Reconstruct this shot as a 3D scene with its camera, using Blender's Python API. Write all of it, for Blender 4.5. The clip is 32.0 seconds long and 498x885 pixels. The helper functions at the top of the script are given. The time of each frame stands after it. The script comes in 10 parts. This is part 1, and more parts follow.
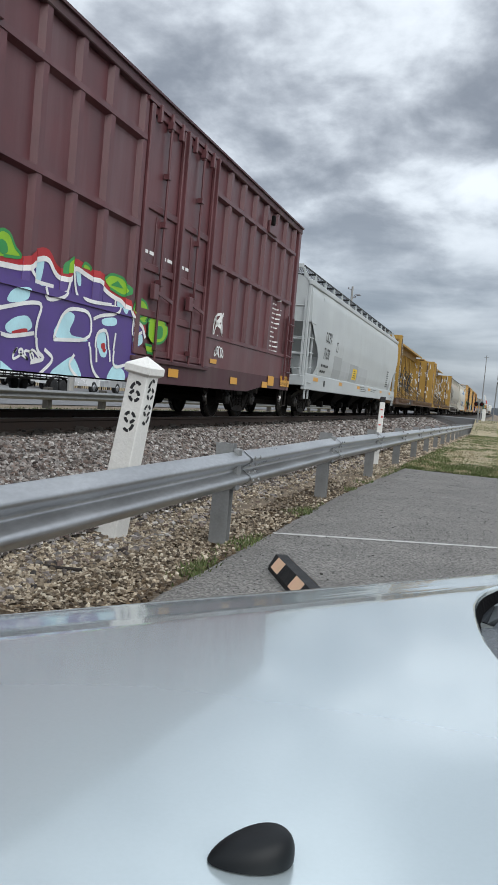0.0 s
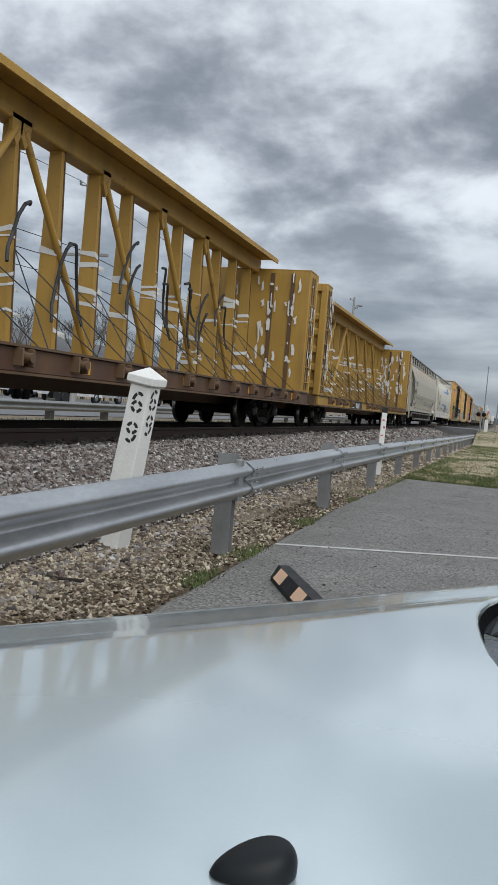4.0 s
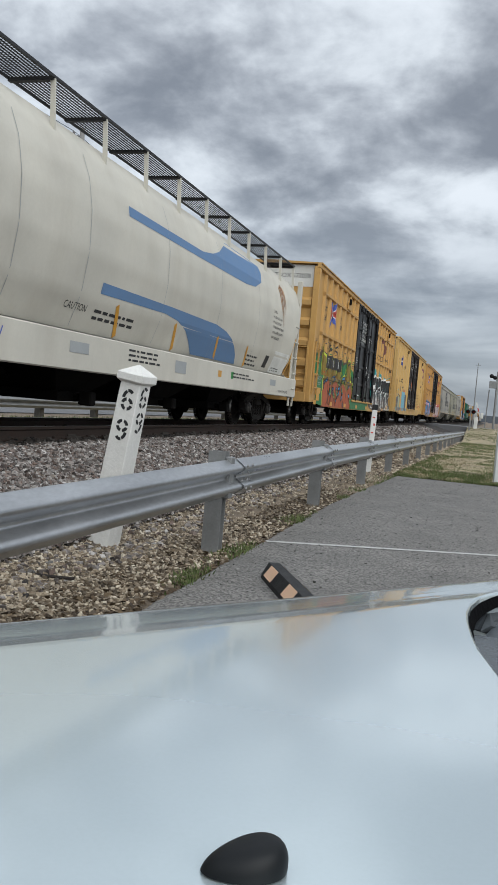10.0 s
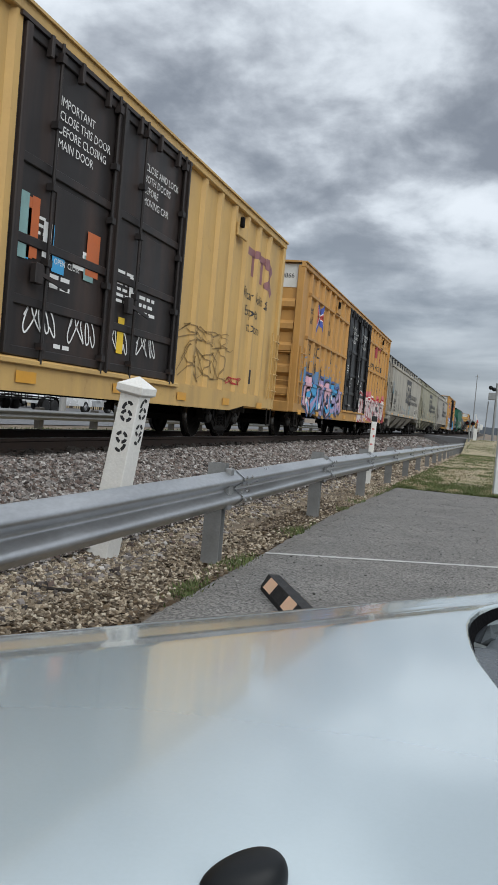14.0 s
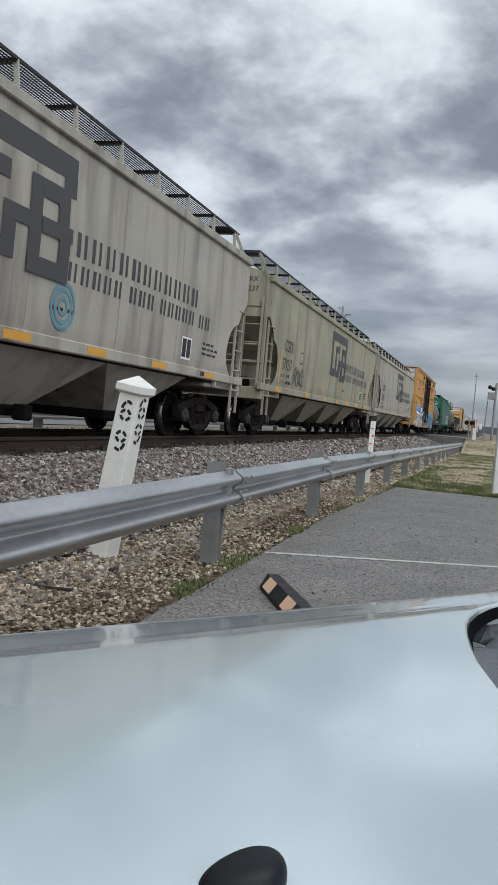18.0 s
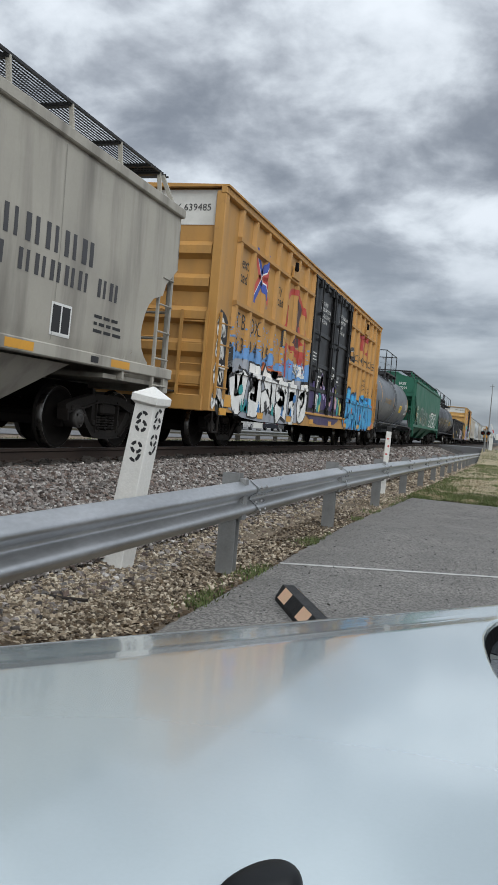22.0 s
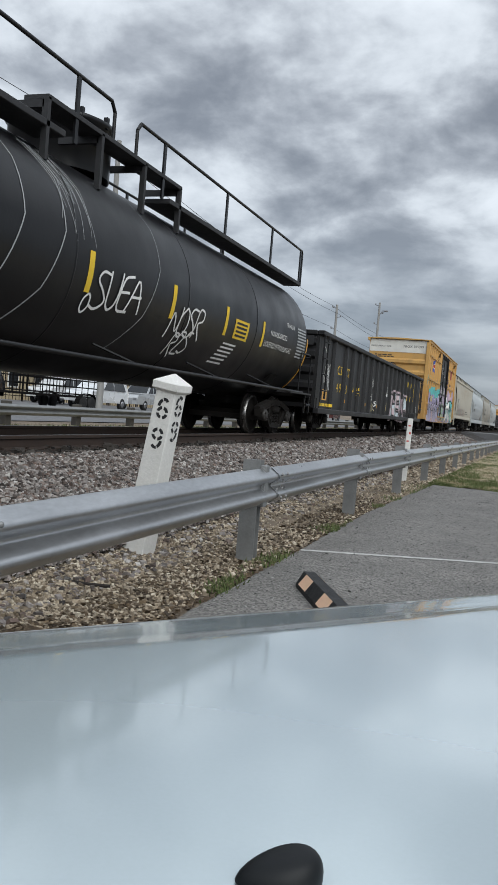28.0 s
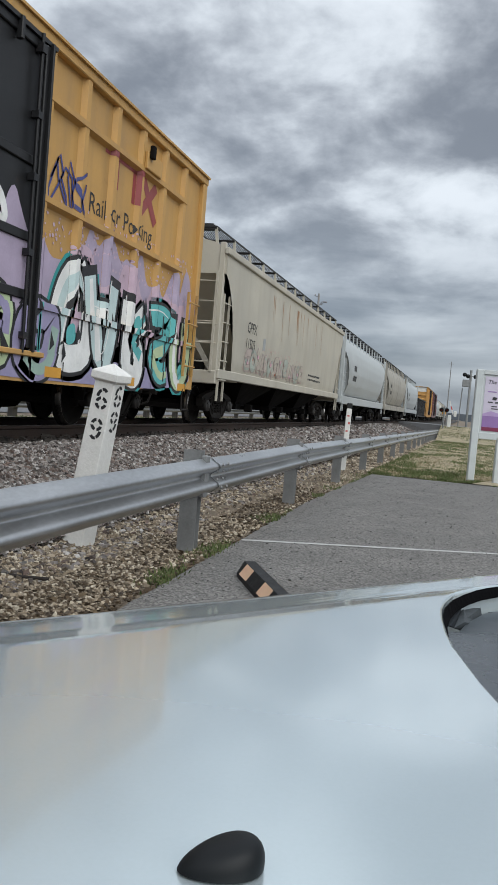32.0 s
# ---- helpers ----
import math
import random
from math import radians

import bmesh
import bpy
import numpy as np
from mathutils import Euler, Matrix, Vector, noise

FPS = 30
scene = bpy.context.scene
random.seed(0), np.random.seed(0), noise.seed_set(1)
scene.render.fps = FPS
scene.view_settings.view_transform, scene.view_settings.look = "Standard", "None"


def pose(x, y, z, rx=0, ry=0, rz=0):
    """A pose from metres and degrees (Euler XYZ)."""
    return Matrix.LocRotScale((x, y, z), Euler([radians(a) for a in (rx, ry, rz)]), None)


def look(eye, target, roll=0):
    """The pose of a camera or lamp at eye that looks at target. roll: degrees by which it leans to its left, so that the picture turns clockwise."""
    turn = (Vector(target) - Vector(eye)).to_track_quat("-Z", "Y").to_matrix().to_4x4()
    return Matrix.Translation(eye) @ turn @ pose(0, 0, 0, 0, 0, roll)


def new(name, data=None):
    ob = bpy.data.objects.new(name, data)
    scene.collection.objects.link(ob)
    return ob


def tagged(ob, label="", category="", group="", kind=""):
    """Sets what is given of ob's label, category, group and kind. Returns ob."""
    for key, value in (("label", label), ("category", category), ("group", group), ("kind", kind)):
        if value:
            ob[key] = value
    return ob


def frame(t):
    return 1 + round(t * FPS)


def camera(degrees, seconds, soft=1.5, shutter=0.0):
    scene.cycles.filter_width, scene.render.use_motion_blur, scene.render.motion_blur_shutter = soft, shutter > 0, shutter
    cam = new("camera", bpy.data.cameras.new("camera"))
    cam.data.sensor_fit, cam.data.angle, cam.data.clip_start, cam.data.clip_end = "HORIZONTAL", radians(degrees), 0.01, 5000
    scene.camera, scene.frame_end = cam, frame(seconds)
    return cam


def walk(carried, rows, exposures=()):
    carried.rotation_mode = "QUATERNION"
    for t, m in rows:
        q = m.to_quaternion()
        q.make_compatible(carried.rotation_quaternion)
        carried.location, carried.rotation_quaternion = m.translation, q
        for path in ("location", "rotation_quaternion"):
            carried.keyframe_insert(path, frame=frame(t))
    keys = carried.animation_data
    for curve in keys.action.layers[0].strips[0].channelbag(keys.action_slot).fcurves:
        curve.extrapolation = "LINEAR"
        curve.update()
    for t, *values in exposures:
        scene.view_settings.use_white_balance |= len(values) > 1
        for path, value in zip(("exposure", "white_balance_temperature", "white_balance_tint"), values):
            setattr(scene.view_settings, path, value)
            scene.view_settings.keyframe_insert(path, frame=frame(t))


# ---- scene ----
from mathutils.geometry import tessellate_polygon

# the camera stands on a car's bonnet and only turns
CAM = (0.0, 0.0, 1.30)
PATH = [(0, 86.50, -5.02, 17.09), (0.5, 86.72, -4.98, 17.21), (1, 86.88, -5.05, 17.25), (1.5, 86.91, -4.98, 17.25), (2, 86.97, -4.93, 17.25), (2.5, 87.03, -5.01, 17.24), (3, 87.15, -4.95, 17.24), (3.5, 87.21, -4.96, 17.24), (5.5, 87.26, -5.02, 17.24), (6, 87.33, -4.90, 17.20), (6.5, 87.45, -4.91, 17.19), (7, 87.55, -4.90, 16.97), (7.5, 87.63, -4.93, 16.69), (8, 87.63, -4.94, 16.61), (8.5, 87.62, -5.01, 16.58), (9, 87.45, -4.98, 16.58), (9.5, 87.27, -4.97, 16.57), (10, 87.11, -4.93, 16.56), (10.5, 87.09, -4.89, 16.55), (11, 87.07, -4.94, 16.56), (11.5, 87.11, -4.81, 16.55), (12, 87.11, -4.81, 16.53), (12.5, 87.12, -4.80, 16.54), (13, 87.15, -4.90, 16.55), (13.5, 87.57, -4.95, 16.55), (14, 87.93, -4.92, 16.52), (14.5, 87.88, -4.94, 16.53), (16.5, 88.27, -4.98, 16.50), (17, 88.14, -4.91, 16.48), (17.5, 87.99, -4.93, 16.48), (18, 87.89, -4.96, 16.47), (18.5, 88.14, -4.92, 16.43), (19, 88.19, -4.92, 16.39), (19.5, 87.63, -5.09, 16.45), (20, 87.50, -5.11, 17.47), (20.5, 87.86, -4.95, 17.98), (21, 88.09, -4.92, 17.86), (21.5, 88.16, -4.93, 17.68), (22, 88.54, -4.89, 17.54), (22.5, 88.73, -4.97, 17.49), (23, 88.54, -4.97, 17.51), (23.5, 88.35, -5.00, 17.52), (24, 88.23, -4.96, 17.51), (24.5, 88.24, -4.85, 17.48), (25, 88.24, -4.85, 17.48), (25.5, 88.35, -4.91, 17.55), (27.5, 87.73, -4.88, 19.02), (28, 87.50, -4.84, 19.01), (28.5, 87.44, -4.90, 18.84), (29, 87.57, -4.82, 18.64), (29.5, 87.77, -4.79, 18.44), (30, 87.81, -4.87, 17.85), (30.5, 88.02, -4.80, 16.78), (31, 87.98, -4.79, 16.00), (31.5, 87.64, -4.91, 15.15), (32, 87.17, -4.83, 14.80)]
cam = camera(34.01, 32.0, soft=0.6)
walk(cam, [(t, pose(*CAM, rx, ry, rz)) for t, rx, ry, rz in PATH], [(0.0, 0.2), (0.7, 0.15), (2.0, 0.0), (32.0, 0.0)])

# ---- light: closed cloud cover, a faint wide sun behind it ----
world = bpy.data.worlds.new("overcast")
scene.world = world
world.use_nodes = True
wn, wl = world.node_tree.nodes, world.node_tree.links
wn.clear()


def wnode(kind, **kw):
    n = wn.new(kind)
    for k, v in kw.items():
        n.inputs[k].default_value = v
    return n


def wmath(op, a, b):
    n = wn.new("ShaderNodeMath")
    n.operation = op
    for i, v in enumerate((a, b)):
        if isinstance(v, (int, float)):
            n.inputs[i].default_value = v
        else:
            wl.new(v, n.inputs[i])
    return n.outputs[0]


out = wn.new("ShaderNodeOutputWorld")
coord = wn.new("ShaderNodeTexCoord")
split = wn.new("ShaderNodeSeparateXYZ")
wl.new(coord.outputs["Generated"], split.inputs[0])
up = wmath("ADD", wmath("MAXIMUM", split.outputs[2], 0.0), 0.36)
flat = wn.new("ShaderNodeCombineXYZ")
wl.new(wmath("DIVIDE", split.outputs[0], up), flat.inputs[0])
wl.new(wmath("DIVIDE", split.outputs[1], up), flat.inputs[1])
CLOUD = (-5.92, 11.56, 6.67)
shift = wn.new("ShaderNodeVectorMath")
shift.operation = "ADD"
shift.inputs[1].default_value = CLOUD
wl.new(flat.outputs[0], shift.inputs[0])
# billows: broad heaps, lumps on them and ragged wisps at their rims
big = wnode("ShaderNodeTexNoise", Scale=1.8, Detail=3.0, Roughness=0.5, Distortion=0.05)
puffs = wnode("ShaderNodeTexNoise", Scale=5.0, Detail=9.0, Roughness=0.55, Distortion=0.15)
wl.new(shift.outputs[0], big.inputs["Vector"])
wl.new(shift.outputs[0], puffs.inputs["Vector"])
ramp = wn.new("ShaderNodeValToRGB")
ramp.color_ramp.interpolation = "B_SPLINE"
el = ramp.color_ramp.elements
el[0].position, el[0].color = 0.40, (0.205, 0.228, 0.266, 1)
el[1].position, el[1].color = 0.61, (0.809, 0.866, 0.925, 1)
for p, c in ((0.445, (0.292, 0.321, 0.363, 1)), (0.487, (0.410, 0.446, 0.495, 1)), (0.522, (0.558, 0.605, 0.658, 1)), (0.555, (0.675, 0.730, 0.785, 1))):
    e = el.new(p)
    e.color = c
wl.new(wmath("ADD", wmath("MULTIPLY", big.outputs["Fac"], 0.5), wmath("MULTIPLY", puffs.outputs["Fac"], 0.5)), ramp.inputs[0])
# near the horizon the cover is seen edge-on: long blue-grey layers with paler gaps
low = wn.new("ShaderNodeMapRange")
low.interpolation_type = "SMOOTHSTEP"
low.inputs["From Min"].default_value, low.inputs["From Max"].default_value = 0.06, 0.27
low.inputs["To Min"].default_value, low.inputs["To Max"].default_value = 0.86, 0.0
wl.new(split.outputs[2], low.inputs["Value"])
flatten = wn.new("ShaderNodeVectorMath")
flatten.operation = "MULTIPLY"
flatten.inputs[1].default_value = (4.0, 4.0, 26.0)
wl.new(coord.outputs["Generated"], flatten.inputs[0])
layers = wnode("ShaderNodeTexNoise", Scale=1.0, Detail=5.0, Roughness=0.52, Distortion=0.3)
wl.new(flatten.outputs[0], layers.inputs["Vector"])
bands = wn.new("ShaderNodeValToRGB")
bands.color_ramp.interpolation = "B_SPLINE"
el = bands.color_ramp.elements
el[0].position, el[0].color = 0.40, (0.17, 0.205, 0.255, 1)
el[1].position, el[1].color = 0.74, (0.52, 0.57, 0.62, 1)
e = el.new(0.55)
e.color = (0.28, 0.32, 0.375, 1)
wl.new(layers.outputs["Fac"], bands.inputs[0])
tint = wn.new("ShaderNodeMix")
tint.data_type = "RGBA"
wl.new(low.outputs[0], tint.inputs["Factor"])
wl.new(ramp.outputs[0], tint.inputs["A"])
wl.new(bands.outputs[0], tint.inputs["B"])
# an overcast sky is brightest overhead
high = wn.new("ShaderNodeMapRange")
high.interpolation_type = "SMOOTHSTEP"
high.inputs["From Min"].default_value, high.inputs["From Max"].default_value = 0.36, 1.0
high.inputs["To Min"].default_value, high.inputs["To Max"].default_value = 1.0, 2.1
wl.new(split.outputs[2], high.inputs["Value"])
sky = wn.new("ShaderNodeTexSky")
sky.sky_type, sky.sun_disc = "NISHITA", False
sky.sun_elevation, sky.sun_rotation = radians(40), radians(135)
bg_sky, bg_cloud = wnode("ShaderNodeBackground", Strength=0.012), wnode("ShaderNodeBackground", Strength=1.0)
wl.new(sky.outputs[0], bg_sky.inputs["Color"])
wl.new(tint.outputs["Result"], bg_cloud.inputs["Color"])
wl.new(high.outputs[0], bg_cloud.inputs["Strength"])
both = wn.new("ShaderNodeAddShader")
wl.new(bg_sky.outputs[0], both.inputs[0])
wl.new(bg_cloud.outputs[0], both.inputs[1])
wl.new(both.outputs[0], out.inputs[0])

sun = new("sun", bpy.data.lights.new("sun", "SUN"))
sun.data.energy, sun.data.angle, sun.data.color = 2.0, radians(60), (0.965, 0.99, 0.972)
sun.matrix_basis = look((0, 0, 24), (-20, 20, 0))
scene.view_settings.exposure = 0.0


# ---- materials ----
def material(name, col, rough=0.6, metal=0.0, vary=0.12, scale=6.0, grain=60.0, grain_amt=0.08, bump=0.15,
             streak=0.0, streak_col=(0.10, 0.085, 0.07), bleed=(), rust=0.0, coat=0.0, spec=0.5, random_amt=0.0, rust_col=(0.16, 0.06, 0.025), glow=0.0, bump_at=0.01, sharp=0.2, coat_rough=0.06, stretch=(1, 1, 1)):
    """Weathered surface: broad stain noise, fine grain, optional run-down streaks and rust, in metres of its object."""
    m = bpy.data.materials.new(name)
    m.use_nodes = True
    n, l = m.node_tree.nodes, m.node_tree.links
    b = n["Principled BSDF"]
    b.inputs["Roughness"].default_value, b.inputs["Metallic"].default_value = rough, metal
    b.inputs["Coat Weight"].default_value, b.inputs["Specular IOR Level"].default_value = coat, spec
    b.inputs["Coat Roughness"].default_value = coat_rough
    tc = n.new("ShaderNodeTexCoord")
    where = tc.outputs["Object"]
    if stretch != (1, 1, 1):
        mp0 = n.new("ShaderNodeMapping")
        mp0.inputs["Scale"].default_value = stretch
        l.new(where, mp0.inputs["Vector"])
        where = mp0.outputs[0]

    def tex(s, detail, r=0.55, vec=None):
        t = n.new("ShaderNodeTexNoise")
        t.inputs["Scale"].default_value, t.inputs["Detail"].default_value, t.inputs["Roughness"].default_value = s, detail, r
        l.new(vec or where, t.inputs["Vector"])
        return t.outputs["Fac"]

    def rng(v, a, b_, c, d):
        t = n.new("ShaderNodeMapRange")
        for i, q in enumerate((a, b_, c, d)):
            t.inputs[i + 1].default_value = q
        l.new(v, t.inputs[0])
        return t.outputs[0]

    def mix(fac, a, b_, mode="MIX"):
        t = n.new("ShaderNodeMix")
        t.data_type, t.blend_type = "RGBA", mode
        for s, v in ((t.inputs["Factor"], fac), (t.inputs["A"], a), (t.inputs["B"], b_)):
            if isinstance(v, tuple):
                s.default_value = (*v[:3], 1)
            elif isinstance(v, float):
                s.default_value = v
            else:
                l.new(v, s)
        return t.outputs["Result"]

    broad, fine = tex(scale, 5.0), tex(grain, 3.0)
    c = mix(rng(broad, 0.3, 0.7, 0.0, 1.0), tuple(v * (1 - vary) for v in col), tuple(min(1, v * (1 + vary)) for v in col))
    c = mix(rng(fine, 0.5 - sharp, 0.5 + sharp, 0.0, grain_amt), c, tuple(v * 0.25 for v in col))
    if streak:
        mp = n.new("ShaderNodeMapping")
        mp.inputs["Scale"].default_value = (1.5, 1.5, 0.2)
        l.new(where, mp.inputs["Vector"])
        st = rng(tex(1.6, 5.0, 0.55, mp.outputs[0]), 0.46, 0.74, 0.0, streak)
        c = mix(st, c, streak_col)
    if rust:
        c = mix(rng(tex(3.4, 8.0, 0.68), 0.62, 0.70, 0.0, rust), c, rust_col)
    if bleed:
        # rust bled down from the eaves in ragged runs at some places along the side: (centre, half width)
        xyz = n.new("ShaderNodeSeparateXYZ")
        l.new(where, xyz.inputs[0])

        def calc(op, a, b_):
            t = n.new("ShaderNodeMath")
            t.operation = op
            for i, v in enumerate((a, b_)):
                if isinstance(v, (int, float)):
                    t.inputs[i].default_value = v
                else:
                    l.new(v, t.inputs[i])
            return t.outputs[0]

        spots = 0.0
        for c0, w0 in bleed:
            off = calc("ABSOLUTE", calc("SUBTRACT", xyz.outputs[1], c0), 0.0)
            spots = calc("MAXIMUM", spots, rng(off, w0, 0.0, 0.0, 1.0))
        mp2 = n.new("ShaderNodeMapping")
        mp2.inputs["Scale"].default_value = (0.2, 4.2, 0.32)
        mp2.inputs["Rotation"].default_value = (0.22, 0.0, 0.0)
        l.new(where, mp2.inputs["Vector"])
        runs = tex(1.9, 6.0, 0.6, mp2.outputs[0])
        down = calc("MULTIPLY", rng(xyz.outputs[2], 2.55, 3.3, 0.0, 1.0), spots)
        c = mix(rng(calc("ADD", runs, calc("MULTIPLY", down, 0.34)), 0.62, 0.86, 0.0, 0.85), c, (0.40, 0.20, 0.085))
        c = mix(rng(calc("ADD", runs, calc("MULTIPLY", down, 0.30)), 0.74, 0.90, 0.0, 0.9), c, (0.27, 0.085, 0.03))
    if random_amt:
        oi = n.new("ShaderNodeObjectInfo")
        c = mix(rng(oi.outputs["Random"], 0, 1, 0.0, random_amt), c, tuple(v * 0.45 for v in col))
    l.new(c, b.inputs["Base Color"])
    l.new(rng(broad, 0.3, 0.7, max(0.02, rough - 0.08), min(1.0, rough + 0.1)), b.inputs["Roughness"])
    if bump:
        bp = n.new("ShaderNodeBump")
        bp.inputs["Strength"].default_value, bp.inputs["Distance"].default_value = bump, bump_at
        l.new(fine, bp.inputs["Height"])
        l.new(bp.outputs[0], b.inputs["Normal"])
    if glow:
        b.inputs["Emission Color"].default_value, b.inputs["Emission Strength"].default_value = (*col, 1), glow
    return m


def car_paint(name, col, streak=0.25, rust=0.15, rough=0.55, vary=0.10, **kw):
    return material(name, col, rough, 0.0, vary, 0.9, 25.0, 0.05, 0.05, streak, rust=rust, **kw)


def flat_paint(name, col, rough=0.6):
    return material(name, col, rough, vary=0.08, scale=3.0, grain=40.0, grain_amt=0.06, bump=0.0)


MAROON = car_paint("weathered maroon paint", (0.096, 0.031, 0.035), 0.5, 0.3, 0.40, 0.30, streak_col=(0.17, 0.105, 0.112), rust_col=(0.05, 0.02, 0.02))
MAROON_DK = car_paint("dark maroon paint", (0.060, 0.020, 0.026), 0.3, 0.3)
YELLOW = car_paint("boxcar yellow paint", (0.50, 0.285, 0.085), 0.3, 0.25)
YELLOW_B = car_paint("pale boxcar yellow paint", (0.53, 0.34, 0.12), 0.3, 0.25)
YELLOW_O = car_paint("orange boxcar yellow paint", (0.45, 0.235, 0.062), 0.3, 0.25)
BEAM_YEL = car_paint("scuffed lumber-car yellow", (0.36, 0.21, 0.038), 0.5, 0.75, streak_col=(0.14, 0.08, 0.03))
BEAM_DK = car_paint("rusty deck paint", (0.10, 0.055, 0.025), 0.5, 0.7)
BEAM_SILL = car_paint("rust-brown sill paint", (0.075, 0.036, 0.022), 0.5, 0.7, streak_col=(0.16, 0.09, 0.03))
SILVER = car_paint("light grey hopper paint", (0.43, 0.455, 0.46), 0.18, 0.03, 0.45, streak_col=(0.33, 0.34, 0.34))
CREAM = car_paint("dusty cream hopper paint", (0.46, 0.43, 0.36), 0.30, 0.10, rust_col=(0.36, 0.17, 0.06), streak_col=(0.30, 0.25, 0.19))
CREAM_R = car_paint("cream hopper paint with rust runs", (0.35, 0.335, 0.285), 0.30, 0.06, rust_col=(0.36, 0.17, 0.06), streak_col=(0.30, 0.25, 0.19), bleed=((3.2, 0.7), (5.1, 0.9), (6.1, 0.5), (7.7, 0.8), (9.8, 1.3), (12.4, 1.1), (15.4, 0.8)))
CREAM_B = car_paint("pale cream hopper paint", (0.54, 0.515, 0.45), 0.25, 0.05, rust_col=(0.40, 0.2, 0.08), streak_col=(0.36, 0.32, 0.26))
GRAIN_O = car_paint("olive grain-dusted hopper paint", (0.30, 0.288, 0.215), 0.75, 0.06, 0.6, 0.14, streak_col=(0.105, 0.098, 0.075))
GRAIN = car_paint("grain dusted grey hopper paint", (0.355, 0.335, 0.29), 0.75, 0.06, 0.6, 0.12, streak_col=(0.11, 0.098, 0.085))
GREEN = car_paint("green hopper paint", (0.013, 0.112, 0.068), 0.35, 0.06, streak_col=(0.05, 0.10, 0.07))
TANK_GREY = car_paint("grey tank paint", (0.115, 0.125, 0.14), 0.3, 0.05, 0.42, streak_col=(0.07, 0.07, 0.075))
TANK_BLK = car_paint("black tank paint", (0.0055, 0.0055, 0.0065), 0.25, 0.02, 0.36, streak_col=(0.018, 0.018, 0.018), spec=0.35)
GON_BLK = car_paint("dusty black gondola paint", (0.013, 0.013, 0.0145), 0.4, 0.06, 0.5, streak_col=(0.04, 0.039, 0.037), spec=0.35)
DOOR_BLK = car_paint("black door paint", (0.010, 0.010, 0.0112), 0.35, 0.10, 0.42, streak_col=(0.022, 0.021, 0.020), spec=0.35)
DOOR_RUSTY = car_paint("black door paint worn to brown", (0.020, 0.017, 0.0165), 0.6, 0.45, 0.5, streak_col=(0.07, 0.042, 0.032), rust_col=(0.065, 0.03, 0.02), spec=0.3)
IRON = material("grimy truck iron", (0.016, 0.0135, 0.012), 0.75, 0.0, 0.35, 5.0, 60.0, 0.3, 0.3, rust=0.4, rust_col=(0.036, 0.021, 0.014), spec=0.2)
BEARING = material("greasy grey bearing steel", (0.055, 0.051, 0.048), 0.55, 0.4, 0.25, 9.0, 80.0, 0.3, 0.15)
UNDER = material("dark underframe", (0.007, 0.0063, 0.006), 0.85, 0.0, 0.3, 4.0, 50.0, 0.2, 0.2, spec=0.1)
WHEEL = material("wheel steel", (0.012, 0.0105, 0.0095), 0.8, 0.0, 0.3, 5.0, 60.0, 0.25, 0.2, spec=0.08)
TREAD = material("polished wheel tread", (0.30, 0.29, 0.28), 0.28, 1.0, 0.1, 8.0, 90.0, 0.05, 0.05)
GRATE = material("dark grating steel", (0.028, 0.028, 0.03), 0.6, 0.2, 0.2, 6.0, 60.0, 0.1, 0.1)
WHITE = flat_paint("white car lettering", (0.72, 0.72, 0.70))
BLACK = flat_paint("black car lettering", (0.02, 0.02, 0.022))
OCHRE = flat_paint("amber reflector strip", (0.62, 0.30, 0.03), 0.35)
YEL_TXT = flat_paint("yellow car lettering", (0.75, 0.50, 0.03))
PALE = flat_paint("pale end panel paint", (0.62, 0.61, 0.57))
GREY_PATCH = flat_paint("grey paint patch", (0.33, 0.345, 0.35))
SLATE = flat_paint("slate emblem paint", (0.055, 0.055, 0.06))
BLUE = flat_paint("faded blue emblem paint", (0.105, 0.20, 0.36))
RED_L = flat_paint("faded red emblem paint", (0.50, 0.075, 0.06))
NAVY = flat_paint("navy emblem paint", (0.045, 0.085, 0.36))
SCRAP = flat_paint("torn white film", (0.60, 0.60, 0.58), 0.5)
SPRAY, SPRAY_SHINE = {}, []


def spray(col):
    """Aerosol paint of one colour."""
    key = tuple(round(c, 3) for c in col)
    if key not in SPRAY:
        SPRAY[key] = material("aerosol paint", col, 0.5, vary=0.14, scale=2.5, grain=35.0, grain_amt=0.08, bump=0.0)
    return SPRAY[key]


